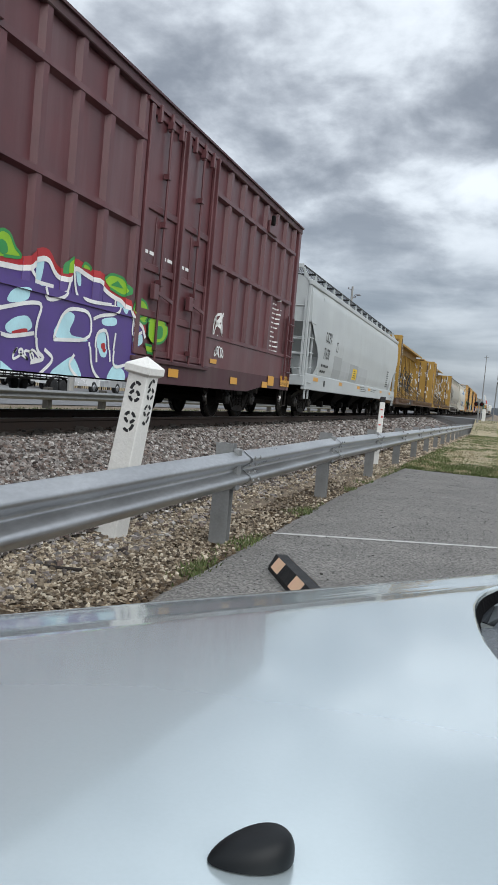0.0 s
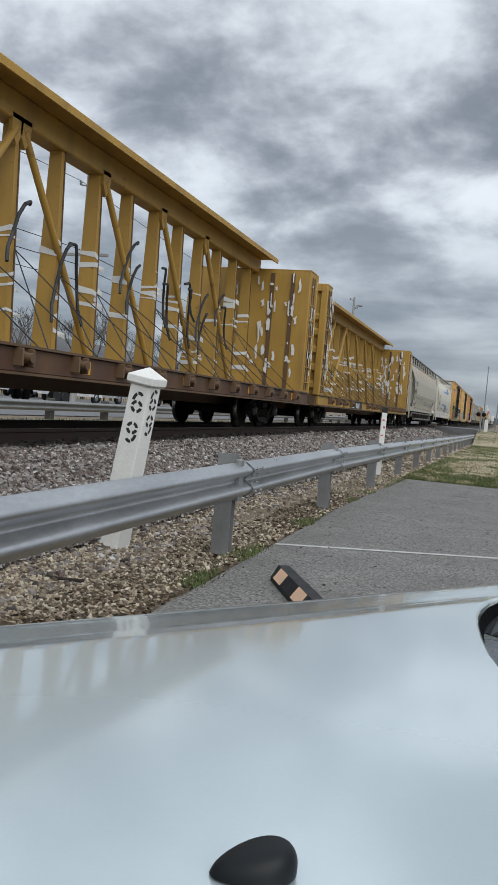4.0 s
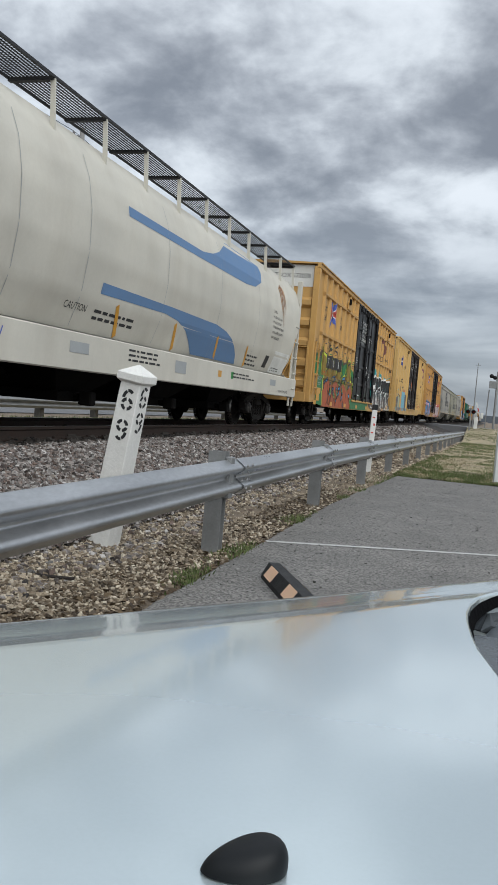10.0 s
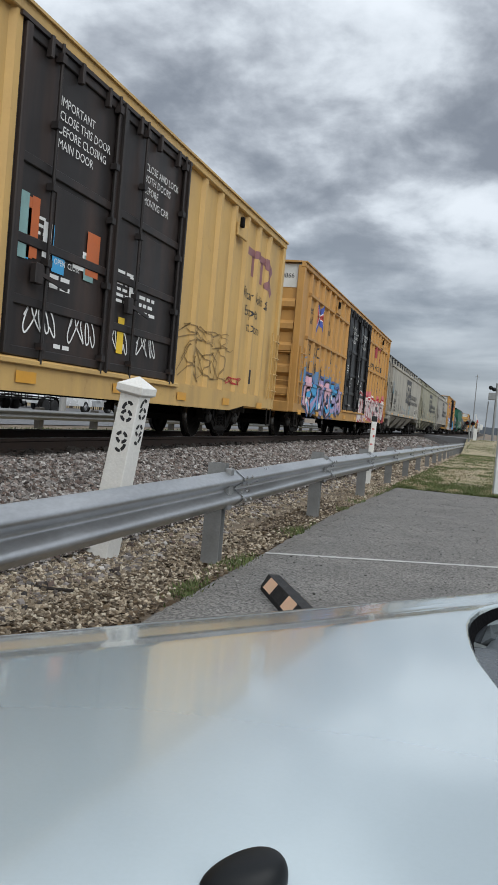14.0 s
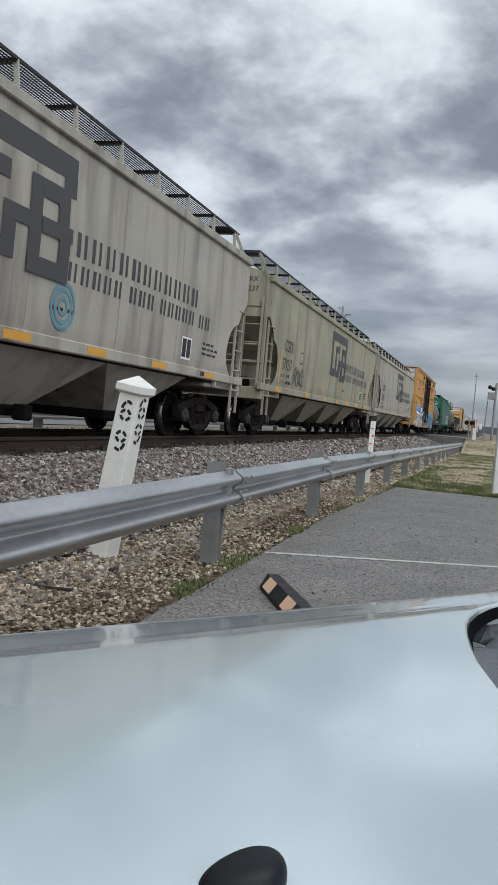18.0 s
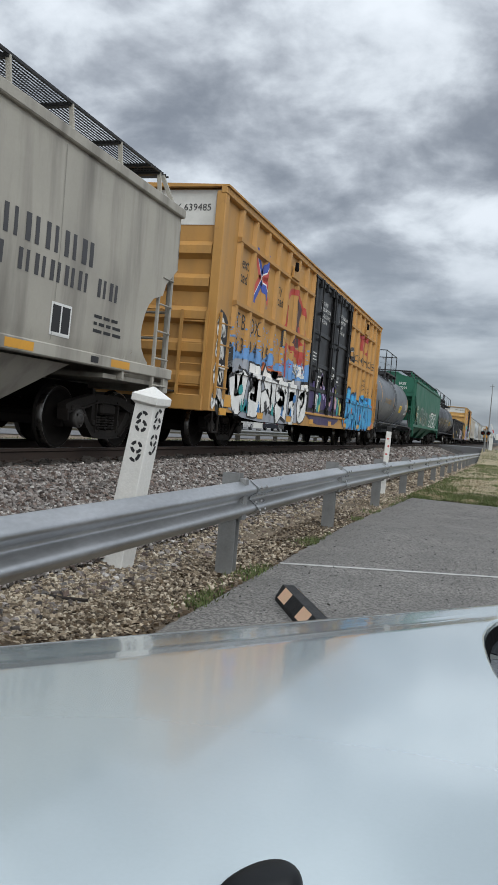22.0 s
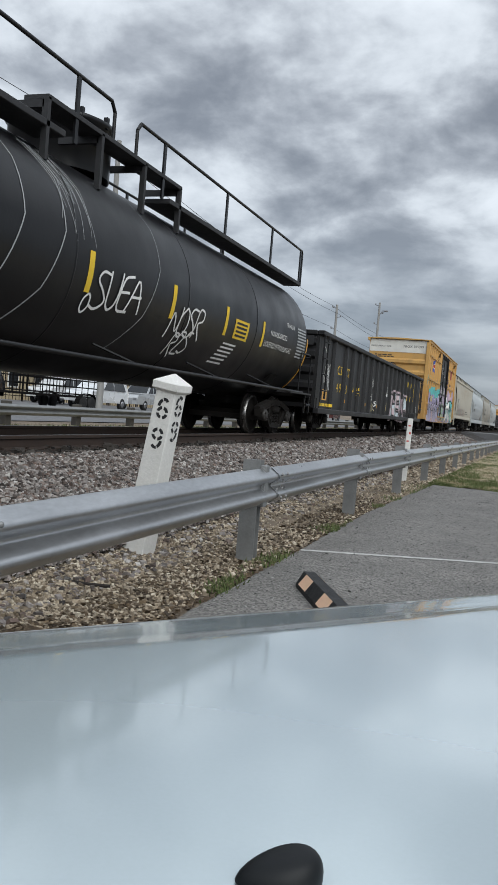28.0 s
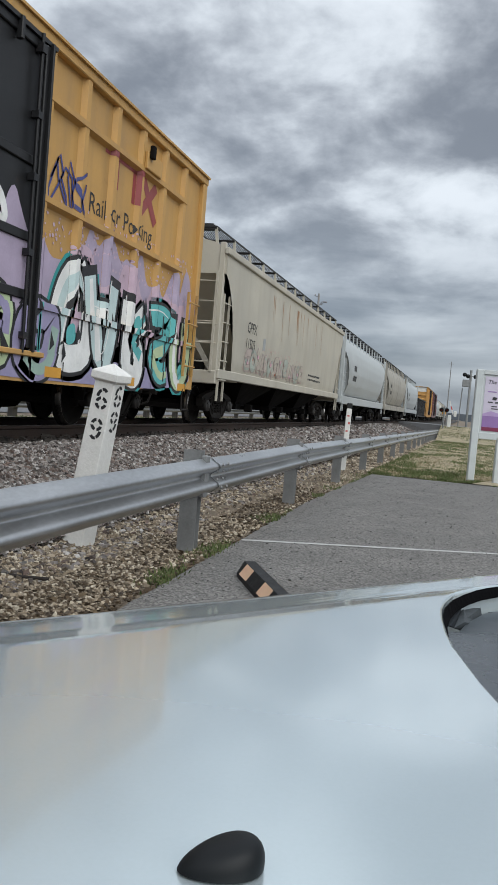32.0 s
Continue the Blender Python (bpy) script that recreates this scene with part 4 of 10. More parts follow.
        ladder(car, 1.53, (e + 0.12 if s > 0 else e - 0.52), 0.80, 5, 0.40, paint, 0.40, foot=0.25)
    ladder(car, 1.40, inset - 0.06, 1.15, 5, 0.42, paint, 0.42, turn=math.pi / 2)
    # side sill
    part("side_sill", Mesh().box(sill_x - 0.06, sill_x + 0.07, 0.0, L, *sill, 0.015), sill_mat or paint, car)
    part("side_sill", Mesh().box(-sill_x - 0.07, -sill_x + 0.06, 0.0, L, *sill), sill_mat or paint, car)
    # top chord along the eaves
    ez = next((z for x, z in reversed(prof) if x > half(2.6) - 0.12), rz)
    if chord:
        for s in (1, -1):
            part("top_chord", Mesh().box(min(s * (half(ez) - 0.03), s * (half(ez) + 0.07)), max(s * (half(ez) - 0.03), s * (half(ez) + 0.07)), inset - 0.05, L + 0.05 - inset, ez - 0.12, ez + 0.02, 0.015), paint, car)
    # hopper bays; on some cars a near-black colour stands in for the shade there
    b0, b1 = 2.75, L - 2.75
    w = (b1 - b0) / bays
    for i in range(bays):
        y0, y1 = b0 + i * w, b0 + (i + 1) * w
        c = (y0 + y1) / 2
        bay = Mesh().rings([[(-1.36, y0 + 0.02, 1.10), (1.36, y0 + 0.02, 1.10), (1.36, y1 - 0.02, 1.10), (-1.36, y1 - 0.02, 1.10)],
                            [(-0.80, c - 0.45, bay_bottom + 0.08), (0.80, c - 0.45, bay_bottom + 0.08), (0.80, c + 0.45, bay_bottom + 0.08), (-0.80, c + 0.45, bay_bottom + 0.08)]])
        bp = part("hopper_bay", bay, shade_bays or paint, car)
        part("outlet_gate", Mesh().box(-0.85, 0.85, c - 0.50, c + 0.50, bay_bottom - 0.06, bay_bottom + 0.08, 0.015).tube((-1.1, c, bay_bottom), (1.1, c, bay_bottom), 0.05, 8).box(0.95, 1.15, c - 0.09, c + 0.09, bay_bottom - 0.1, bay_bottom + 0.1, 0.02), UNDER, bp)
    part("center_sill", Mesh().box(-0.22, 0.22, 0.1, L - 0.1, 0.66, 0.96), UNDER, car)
    # running boards on outriggers either side of the hatches
    for s in (1, -1):
        board = Mesh()
        x0, x1 = s * (roof_w), s * (roof_w + 0.62)
        lo_, hi_ = min(x0, x1), max(x0, x1)
        n = int((L - 0.3) / (0.052 if s > 0 else 0.4))
        for i in range(n + 1):
            y = 0.15 + inset + (L - 0.3 - 2 * inset) * i / n
            board.add([(lo_, y - 0.013, walk_z), (hi_, y - 0.013, walk_z), (hi_, y + 0.013, walk_z + 0.006), (lo_, y + 0.013, walk_z + 0.006)], [(0, 1, 2, 3)])
        for i in range(13 if s > 0 else 2):
            x = lo_ + (hi_ - lo_) * i / (12 if s > 0 else 1)
            rim_ = i in (0, 12)
            board.box(x - (0.012 if rim_ else 0.007), x + (0.012 if rim_ else 0.007), 0.1 + inset, L - 0.1 - inset, walk_z - (0.03 if rim_ else 0.006), walk_z + 0.006)
        part("running_board", board, GRATE, car, "open steel grating walkway")
        n = int(L / 1.35)
        foot = s * min(half(ez), abs(x1) + 0.05)
        br = SHARED.setdefault(f"bracket {s} {walk_z} {roof_w} {foot:.3f} {paint.name}", Mesh().bar((x1 - s * 0.02, 0, walk_z - 0.005), (foot, 0, ez - 0.03), 0.06, 0.03, (0, 1, 0)).data("bracket", paint))
        sup = SHARED.setdefault(f"support {s} {walk_z} {roof_w}", Mesh().box(lo_, hi_, -0.035, 0.035, walk_z - 0.055, walk_z - 0.008).data("walkway support", GRATE))
        for i in range(n + 1):
            y = 0.15 + inset + (L - 0.3 - 2 * inset) * i / n
            part("walkway_support", sup, None, part("walkway_bracket", br, None, car, at=(0, y, 0)))
    for e in (0.2 + inset, L - 0.2 - inset):
        cross = Mesh()
        for k in range(7):
            cross.box(-1.24, 1.24, e - 0.3 + k * 0.1, e - 0.27 + k * 0.1, walk_z - 0.02, walk_z + 0.004)
        cross.box(-1.24, 1.24, e - 0.33, e - 0.30, walk_z - 0.05, walk_z)
        tagged(part("crossover_board", cross, GRATE, car), kind="stuff")
        if fascia:
            part("crossover_fascia", Mesh().box(-1.28, 1.28, e - 0.36, e - 0.335, walk_z - 0.11, walk_z + 0.01, 0.006), paint, car)
    hatch = Mesh().box(-0.36, 0.36, 0.05, (L - 1.6) / 6 - 0.05, rz + 0.08, rz + 0.20, 0.02).data("roof hatch", paint)
    for i in range(6):
        part("roof_hatch", hatch, None, car, at=(0, 0.8 + (L - 1.6) * i / 6, 0))
    for y in (0.35, L - 0.35):
        stirrup(car, 1.50, y, IRON, 0.95)
    for y in (truck_at[0], L - truck_at[1]):
        truck(car, y)
    couplers(car, L)
    side = Side(car, half, zstep=0.14)
    return car, side, L


def straight_low(top, depth, bottom=1.12):
    """Lower edge of a side sheet that is cut off straight at an end."""
    return lambda y: bottom + (top - bottom) * max(0.0, 1 - y / depth) ** 0.9


SMOOTH_EDGE = [(0.08, 2.62), (0.52, 2.28), (0.62, 2.18), (0.90, 2.08), (1.11, 1.95), (1.26, 1.80), (1.32, 1.66), (1.32, 1.52), (1.26, 1.40), (1.15, 1.30), (1.05, 1.22)]
GRAIN_EDGE = [(0.14, 2.80), (0.52, 2.52), (0.62, 2.33), (0.91, 2.24), (1.06, 2.12), (1.15, 1.98), (1.21, 1.80), (1.21, 1.66), (1.14, 1.48), (1.03, 1.38), (0.88, 1.31), (0.86, 1.26)]


def curve_low(top, depth, bottom=1.12, bulge=0.0):
    """Lower edge of a side sheet that is cut back at the ends."""
    def f(y):
        if y >= depth:
            return bottom
        k = y / depth
        return bottom + (top - bottom) * (1 - k ** 1.5) ** 0.6
    return f


GRAIN_PROF = [(1.50, 1.1), (1.55, 1.4), (1.58, 2.4), (1.57, 3.5), (1.55, 3.72), (1.25, 3.86), (0.6, 4.0)]
ROUND_PROF = [(1.18, 1.1), (1.34, 1.32), (1.50, 1.75), (1.58, 2.3), (1.57, 2.8), (1.50, 3.2), (1.36, 3.55), (1.12, 3.82), (0.75, 4.0)]
KINK_PROF = [(1.40, 1.20), (1.455, 1.45), (1.50, 1.70), (1.525, 1.86), (1.575, 1.93)] + [p for p in ROUND_PROF if p[1] > 2.0]
SMOOTH_PROF = [(1.46, 1.1), (1.54, 1.5), (1.59, 2.3), (1.58, 3.0), (1.56, 3.42), (1.52, 3.52), (1.52, 3.60), (1.47, 3.64), (1.47, 3.72), (1.2, 3.85), (0.6, 3.98)]


def centerbeam(u0, u1, label, number, rnd, sill=None, straps=True):
    L = u1 - u0
    car = freight_car("centerbeam_flatcar", label, u0, u1)
    top, bt = 4.44, 4.13  # top chord and bulkhead tops
    part("deck", Mesh().box(-1.50, 1.50, 0.1, L - 0.1, 0.92, 0.985, 0.01), BEAM_DK, car)
    part("center_sill", Mesh().prism([(-0.5, 0.92), (0.5, 0.92), (0.3, 0.5), (-0.3, 0.5)], 1.0, L - 1.0), BEAM_DK, car)
    for s in (1, -1):
        part("side_sill", Mesh().box(min(s * 1.50, s * 1.58), max(s * 1.50, s * 1.58), 0.0, L, 0.70, 0.97, 0.012), sill or BEAM_SILL, car)
        part("sill_flange", Mesh().box(min(s * 1.44, s * 1.63), max(s * 1.44, s * 1.63), 0.0, L, 0.67, 0.70), BEAM_DK, car)
        part("sill_flange", Mesh().box(min(s * 1.44, s * 1.63), max(s * 1.44, s * 1.63), 0.0, L, 0.97, 1.0), BEAM_DK, car)
    winch = shared("winch", lambda: Mesh().tube((1.60, -0.09, 0), (1.60, 0.09, 0), 0.07, 10).box(1.56, 1.70, -0.12, -0.09, -0.1, 0.1, 0.01).box(1.56, 1.70, 0.09, 0.12, -0.1, 0.1, 0.01).tube((1.62, 0, 0), (1.75, 0, 0), 0.055, 8), BEAM_DK)
    n = 17
    for i in range(n):
        y = 1.5 + (L - 3.0) * i / (n - 1)
        if not 5.2 < y < 7.6:
            part("winch", winch, None, car, at=(0, y, 0.86))
    for y, s in ((0.0, 1), (L, -1)):
        b = part("bulkhead", Mesh().box(-1.56, 1.56, min(y, y + s * 0.10), max(y, y + s * 0.10), 0.98, bt, 0.015), BEAM_YEL, car, "scuffed yellow end bulkhead")
        inner = y + s * 0.62
        part("inner_wall", Mesh().box(-1.56, 1.56, min(inner, inner + s * 0.06), max(inner, inner + s * 0.06), 0.98, bt, 0.015), BEAM_YEL, b)
        for x in (-1.52, 1.52):
            part("side_web", Mesh().box(x - 0.04, x + 0.04, min(y + s * 0.1, inner), max(y + s * 0.1, inner), 0.98, bt, 0.008), BEAM_YEL, b)
        part("cap_plate", Mesh().box(-1.57, 1.57, min(y, inner + s * 0.06), max(y, inner + s * 0.06), bt - 0.02, bt + 0.01), BEAM_YEL, b)
        for z in (1.25, 1.75, 2.25, 2.75, 3.18):
            r = part("bulkhead_rib", shared("bulkhead rib", lambda: Mesh().rings([[(x, d, z_) for d, z_ in ((0.0, -0.14), (-0.08, -0.06), (-0.08, 0.06), (0.0, 0.14))] for x in (-1.45, 1.45)]), BEAM_YEL), None, b, at=(0, y, z))
            r.rotation_euler = (0, 0, 0 if s > 0 else math.pi)
        for x in (-1.1, -0.55, 0.55, 1.1):
            part("rub_strip", Mesh().box(x - 0.05, x + 0.05, min(inner + s * 0.06, inner + s * 0.09), max(inner + s * 0.06, inner + s * 0.09), 1.05, bt - 0.1), BEAM_DK, b)
        for x in (1.565,):
            for q in (0.22, 0.44):
                part("rub_strip", Mesh().box(x - 0.005, x + 0.02, y + s * q - 0.03, y + s * q + 0.03, 1.05, bt - 0.15), BEAM_DK, b)
        for x in (-1.50, 1.50):
            part("corner_flange", Mesh().box(x - 0.09, x + 0.09, min(y - s * 0.11, y), max(y - s * 0.11, y), 0.98, bt, 0.012), BEAM_YEL, b)
        part("top_box", Mesh().box(-1.41, 1.41, min(y - s * 0.11, y), max(y - s * 0.11, y), bt - 0.22, bt, 0.012), BEAM_YEL, b)
        rags = 60 if straps else 150
        scraps = Mesh()
        for k in range(rags):
            x, z = rnd.choice((-1.1, -0.55, 0.55, 1.1, 0.2)) + rnd.gauss(0, 0.10), rnd.uniform(1.3, 3.8)
            w, h = rnd.uniform(0.02, 0.09), rnd.uniform(0.05, 0.42)
            yy = inner + s * (0.094 + 0.0007 * k)
            rag = [(x + w * rnd.uniform(-.2, .4), yy, z), (x + w * rnd.uniform(.7, 1.2), yy, z + h * rnd.uniform(-.1, .2)), (x + w * rnd.uniform(.6, 1.3), yy, z + h * .5), (x + w * rnd.uniform(.4, 1), yy, z + h), (x - w * rnd.uniform(0, .4), yy, z + h * rnd.uniform(.6, 1)), (x - w * rnd.uniform(-.3, .3), yy, z + h * .4)]
            scraps.add(rag, [(0, 1, 2, 3, 4, 5)])
            if k % 3 == 0:
                xx, yy = 1.588 + 0.0006 * k, y + s * rnd.uniform(0.05, 0.6)
                scraps.add([(xx, yy, z), (xx, yy + w, z), (xx, yy + w, z + h), (xx, yy, z + h * 0.7)], [(0, 1, 2, 3)])
        tagged(part("wrapping_scrap", scraps, SCRAP, b, "torn white plastic wrapping"), kind="stuff")
        ladder(car, 1.56, y + (0.10 if s > 0 else -0.55), 1.05, 6, 0.42, BEAM_YEL, 0.40)
    part("top_chord", Mesh().box(-0.58, 0.58, 0.5, L - 0.5, top - 0.05, top, 0.012), BEAM_YEL, car)
    part("chord_web", Mesh().box(-0.16, 0.16, 0.6, L - 0.6, top - 0.42, top - 0.05, 0.02), BEAM_YEL, car)
    part("chord_lip", Mesh().box(0.56, 0.60, 0.5, L - 0.5, top - 0.13, top - 0.03), BEAM_YEL, car)
    npost = 17
    tape = Mesh()
    post = shared("beam post", lambda: Mesh().rings([[(-0.17, -0.075, 0.98), (0.17, -0.075, 0.98), (0.17, 0.075, 0.98), (-0.17, 0.075, 0.98)], [(-0.10, -0.05, top - 0.40), (0.10, -0.05, top - 0.40), (0.10, 0.05, top - 0.40), (-0.10, 0.05, top - 0.40)]]), BEAM_YEL)
    edge_ = shared("beam post edge", lambda: Mesh().bar((0.178, 0.062, 1.0), (0.108, 0.042, top - 0.42), 0.025, 0.01), BEAM_DK)
    ys = [1.25 + (L - 2.5) * i / npost for i in range(npost + 1)]
    for i, y in enumerate(ys):
        p = part("beam_post", post, None, car, at=(0, y, 0))
        part("rub_strip", edge_, None, p)
        # film wound round the post in bands, with torn ends standing off
        for _ in range(5 if straps else 8):
            z = rnd.choice((rnd.uniform(1.2, 2.0), rnd.uniform(1.9, 2.9), rnd.uniform(2.4, 3.0)))
            k = (z - 0.98) / (top - 1.38)
            xw, yw, h = 0.17 - 0.07 * k + 0.006 + 0.001 * _, 0.075 - 0.025 * k + 0.006 + 0.001 * _, rnd.uniform(0.02, 0.11)
            sl, part_ = rnd.uniform(-.05, .05), rnd.random()
            ring_ = [(-xw, -yw), (xw, -yw), (xw, yw), (-xw, yw)]
            if part_ < 0.45:
                ring_ = [(xw, -yw * rnd.uniform(.2, 1)), (xw, yw), (xw * rnd.uniform(-.5, .6), yw)]
            lo_ = [(px_, y + py_, z + sl * i + rnd.uniform(0, .03)) for i, (px_, py_) in enumerate(ring_)]
            hi_ = [(px_, py_, pz_ + h * rnd.uniform(.5, 1.3)) for px_, py_, pz_ in lo_]
            tape.rings([lo_, hi_], closed=part_ >= 0.45, caps=False)
            if rnd.random() < 0.5:
                w = rnd.uniform(.04, .12)
                tape.add([(xw, y + yw, z), (xw + w * .5, y + yw + w, z - w * .4), (xw + w * .6, y + yw + w * .7, z + h * .5), (xw, y + yw, z + h)], [(0, 1, 2, 3)])
    tagged(part("wrapping_scrap", tape, SCRAP, car, "shreds of white wrapping on the posts"), kind="stuff")
    for i in range(0, npost - 1, 2):
        y, q = ys[i], ys[i + 2]
        a, b = ((0.16, y + 0.12, 1.1), (0.13, q - 0.1, top - 0.5)) if i < npost // 2 else ((0.13, y + 0.1, top - 0.5), (0.16, q - 0.12, 1.1))
        br = part("brace", Mesh().tube(a, b, 0.055, 10), BEAM_YEL, car)
        gy = b[1] if i < npost // 2 else a[1]
        part("gusset", Mesh().prism([(gy - 0.13, top - 0.34), (gy + 0.13, top - 0.34), (gy + 0.11, top - 0.58), (gy, top - 0.74), (gy - 0.12, top - 0.56)], 0.10, 0.16, "x"), BEAM_YEL, br)
    strap = Mesh()
    for i in range(npost):
        y = ys[i]
        # thin cables run down both ways to the deck's edge
        z = rnd.uniform(2.1, 2.5)
        for d in (1, -1):
            strap.tube((0.18, y, z), (1.50, y + d * rnd.uniform(0.9, 1.3), 1.0), 0.009, 5)
        if straps and rnd.random() < 0.85:
            for _ in range(rnd.choice((1, 2, 2))):
                z, q, hang = rnd.uniform(2.4, 3.2), rnd.choice((1, -1)) * rnd.uniform(.04, .12), rnd.uniform(.5, 1.1)
                x_ = 0.20 + rnd.uniform(0, .1)
                pts = [(x_ + 0.05 * math.sin(k * 1.1), y + 0.09 + q * k + 0.03 * math.sin(k * 2.0), z + 0.12 * math.sin(k * .8) - hang * (k / 6) ** 1.4) for k in range(7)]
                strap.path(pts, 0.026, 6)
    tagged(part("tie_strap", strap, BLACK, car, "slack black tie-down straps"), kind="stuff")
    part("end_sill", Mesh().box(-1.5, 1.5, -0.05, 0.12, 0.66, 0.98, 0.02), BEAM_DK, car)
    part("end_sill", Mesh().box(-1.5, 1.5, L - 0.12, L + 0.05, 0.66, 0.98, 0.02), BEAM_DK, car)
    e = Side(car, None, end=-0.004)
    e.text("TTZX", 0.62, 3.60, 0.22, BLACK), e.text(number, 0.58, 3.36, 0.22, BLACK), e.bars(0.3, 2.98, 0.9, 4, BLACK, 0.03, 0.05)
    e.done()
    side = Side(car, lambda z: 1.582)
    side.rect(5.25, 0.71, 7.6, 0.96, BLACK)
    side.text("TTZX", 5.35, 0.735, 0.27, WHITE, 1, bold=0.01, width=0.9)
    side.text(number, 6.3, 0.735, 0.27, WHITE, 1, bold=0.01, width=0.9)
    for k in (0.06, 0.20, 0.42, 0.58, 0.74, 0.9):
        side.rect(L * k + 0.5, 0.76, L * k + 0.95, 0.92, OCHRE)
    side.bars(2.6, 0.90, 1.2, 2, BLACK), side.bars(L - 4.0, 0.90, 1.2, 2, BLACK)
    side.done()
    for y in (2.3, L - 2.3):
        truck(car, y)
    couplers(car, L)
    return car


def tank_car(u0, u1, label, paint, r=1.42, zc=2.36, dome_at=0.5, platform=4.0, long_rail=False, inset=0.05, truck_at=1.85):
    L = u1 - u0
    car = freight_car("tank_car", label, u0, u1)
    prof = []
    for i in range(9):
        a = math.pi / 2 * i / 8
        prof.append((inset + 0.62 - 0.62 * math.cos(a), max(0.02, r * math.sin(a))))
    tank = prof + [(L - d, q) for d, q in reversed(prof)]
    tank = [(0.0 + d, q) for d, q in tank]
    part("tank", Mesh().lathe(tank, "y", 48, (0, 0, zc)), paint, car, "long cylindrical tank shell")
    n = 5
    for i in range(1, n):
        y = 1.0 + (L - 2.0) * i / n
        part("weld_seam", Mesh().lathe([(y - 0.02, r), (y - 0.012, r + 0.006), (y + 0.012, r + 0.006), (y + 0.02, r)], "y", 48, (0, 0, zc)), paint, car)
    for y, s in ((0, 1), (L, -1)):
        y0, y1 = min(y, y + s * 2.6), max(y, y + s * 2.6)
        sm = UNDER if paint is TANK_BLK else TANK_GREY
        part("stub_sill", Mesh().box(-0.26, 0.26, y0, y1, 0.62, 1.0, 0.02), sm, car)
        part("end_deck", Mesh().box(-1.45, 1.45, min(y, y + s * 0.5), max(y, y + s * 0.5), 0.92, 1.0, 0.01), sm, car)
        part("end_sill", Mesh().box(-1.5, 1.5, y - 0.05, y + 0.07, 0.80, 1.02, 0.015), sm, car)
        c = y + s * 2.2
        saddle = [(-1.2, 1.35), (-0.4, 0.98), (0.4, 0.98), (1.2, 1.35), (0.9, 0.9), (-0.9, 0.9)]
        part("saddle", Mesh().prism(saddle[:4] + [(0.95, 0.92), (-0.95, 0.92)], c - 0.25, c + 0.25), sm, car)
        h = Mesh()
        e = y + s * 0.05
        for x in (-1.42, 1.42):
            h.path([(x, e, 1.0), (x, e, 1.85), (x, e + s * 0.1, 1.95), (x, e + s * 0.9, 1.95), (x, e + s * 0.95, 1.0)], 0.02, 6)
        h.tube((-1.42, e, 1.9), (1.42, e, 1.9), 0.02, 6)
        part("handrail", h, TANK_BLK, car)
        ladder(car, 1.46, y + (0.1 if s > 0 else -0.5), 0.55, 1, 0.40, TANK_BLK, 0.40)
    # rod along the side and its stays
    rod = Mesh().tube((1.50, 0.9, 1.02), (1.50, L - 0.9, 1.02), 0.03, 8).tube((-1.50, 0.9, 1.02), (-1.50, L - 0.9, 1.02), 0.03, 8)
    for k in range(1, 6):
        y = L * k / 6
        rod.tube((1.50, y, 1.02), (1.05, y - 0.5, zc - 0.98), 0.018, 6)
    part("side_rod", rod, TANK_BLK, car)
    for y in (0.2, L - 2.0):
        part("running_board", Mesh().box(1.22, 1.54, y, y + 1.8, 0.98, 1.02), GRATE, car)
    c = L * dome_at
    top = zc + r
    dr = 0.72 if long_rail else 0.50
    dt = top + (0.40 if long_rail else 0.0)
    d = Mesh().lathe([(top - 0.08, dr), (dt + 0.16, dr), (dt + 0.18, dr + 0.04), (dt + 0.24, dr + 0.04), (dt + 0.28, dr - 0.06), (dt + 0.30, 0.05)], "z", 28, (0, c, 0))
    for k in range(10):
        a = k * 0.628
        d.box(dr * math.cos(a) - 0.03, dr * math.cos(a) + 0.03, c + dr * math.sin(a) - 0.03, c + dr * math.sin(a) + 0.03, dt + 0.16, dt + 0.32)
    part("dome", d, paint, car)
    h0, h1 = c - platform / 2, c + platform / 2
    pz = top + 0.28 if long_rail else top - 0.04
    for s in (1, -1):
        part("platform", Mesh().box(min(s * 0.72, s * 1.06), max(s * 0.72, s * 1.06), h0, h1, pz - 0.03, pz + 0.03, 0.005), GRATE, car)
        for k in range(4):
            y = h0 + platform * (k + 0.02) / 3.04
            part("platform_bracket", Mesh().prism([(y - 0.03, pz), (y + 0.03, pz), (y + 0.03, zc + r * 0.70), (y - 0.03, zc + r * 0.70)], min(s * 0.98, s * 1.06), max(s * 0.98, s * 1.06), "x").box(min(s * 0.4, s * 1.0), max(s * 0.4, s * 1.0), y - 0.03, y + 0.03, pz - 0.12, pz - 0.03), GRATE, car)
    for s in (1, -1):
        x = s * 1.03
        if long_rail:
            # two handrails with a gap at the middle, and the walkway under them
            for e in (1, -1):
                y0, y1 = c + e * 0.33, c + e * (L / 2 - 0.25)
                rz = top + 0.78
                part("safety_rail", Mesh().path([(x, y0, pz), (x, y0, rz - 0.12), (x, y0 + e * 0.10, rz), (x, y1 - e * 0.06, rz), (x, y1, rz - 0.06), (x, y1, top - 0.04)], 0.026, 8), TANK_BLK, car)
                for q in (1.25, 3.95, 6.7, L / 2 - 0.4):
                    part("rail_post", Mesh().bar((x, c + e * q, top - 0.05), (x, c + e * q, rz), 0.07, 0.03), TANK_BLK, car)
                part("roof_walk", Mesh().box(min(s * 0.62, s * 1.06), max(s * 0.62, s * 1.06), min(c + e * 1.5, y1), max(c + e * 1.5, y1), top - 0.06, top + 0.02, 0.008), GRATE, car)
        else:
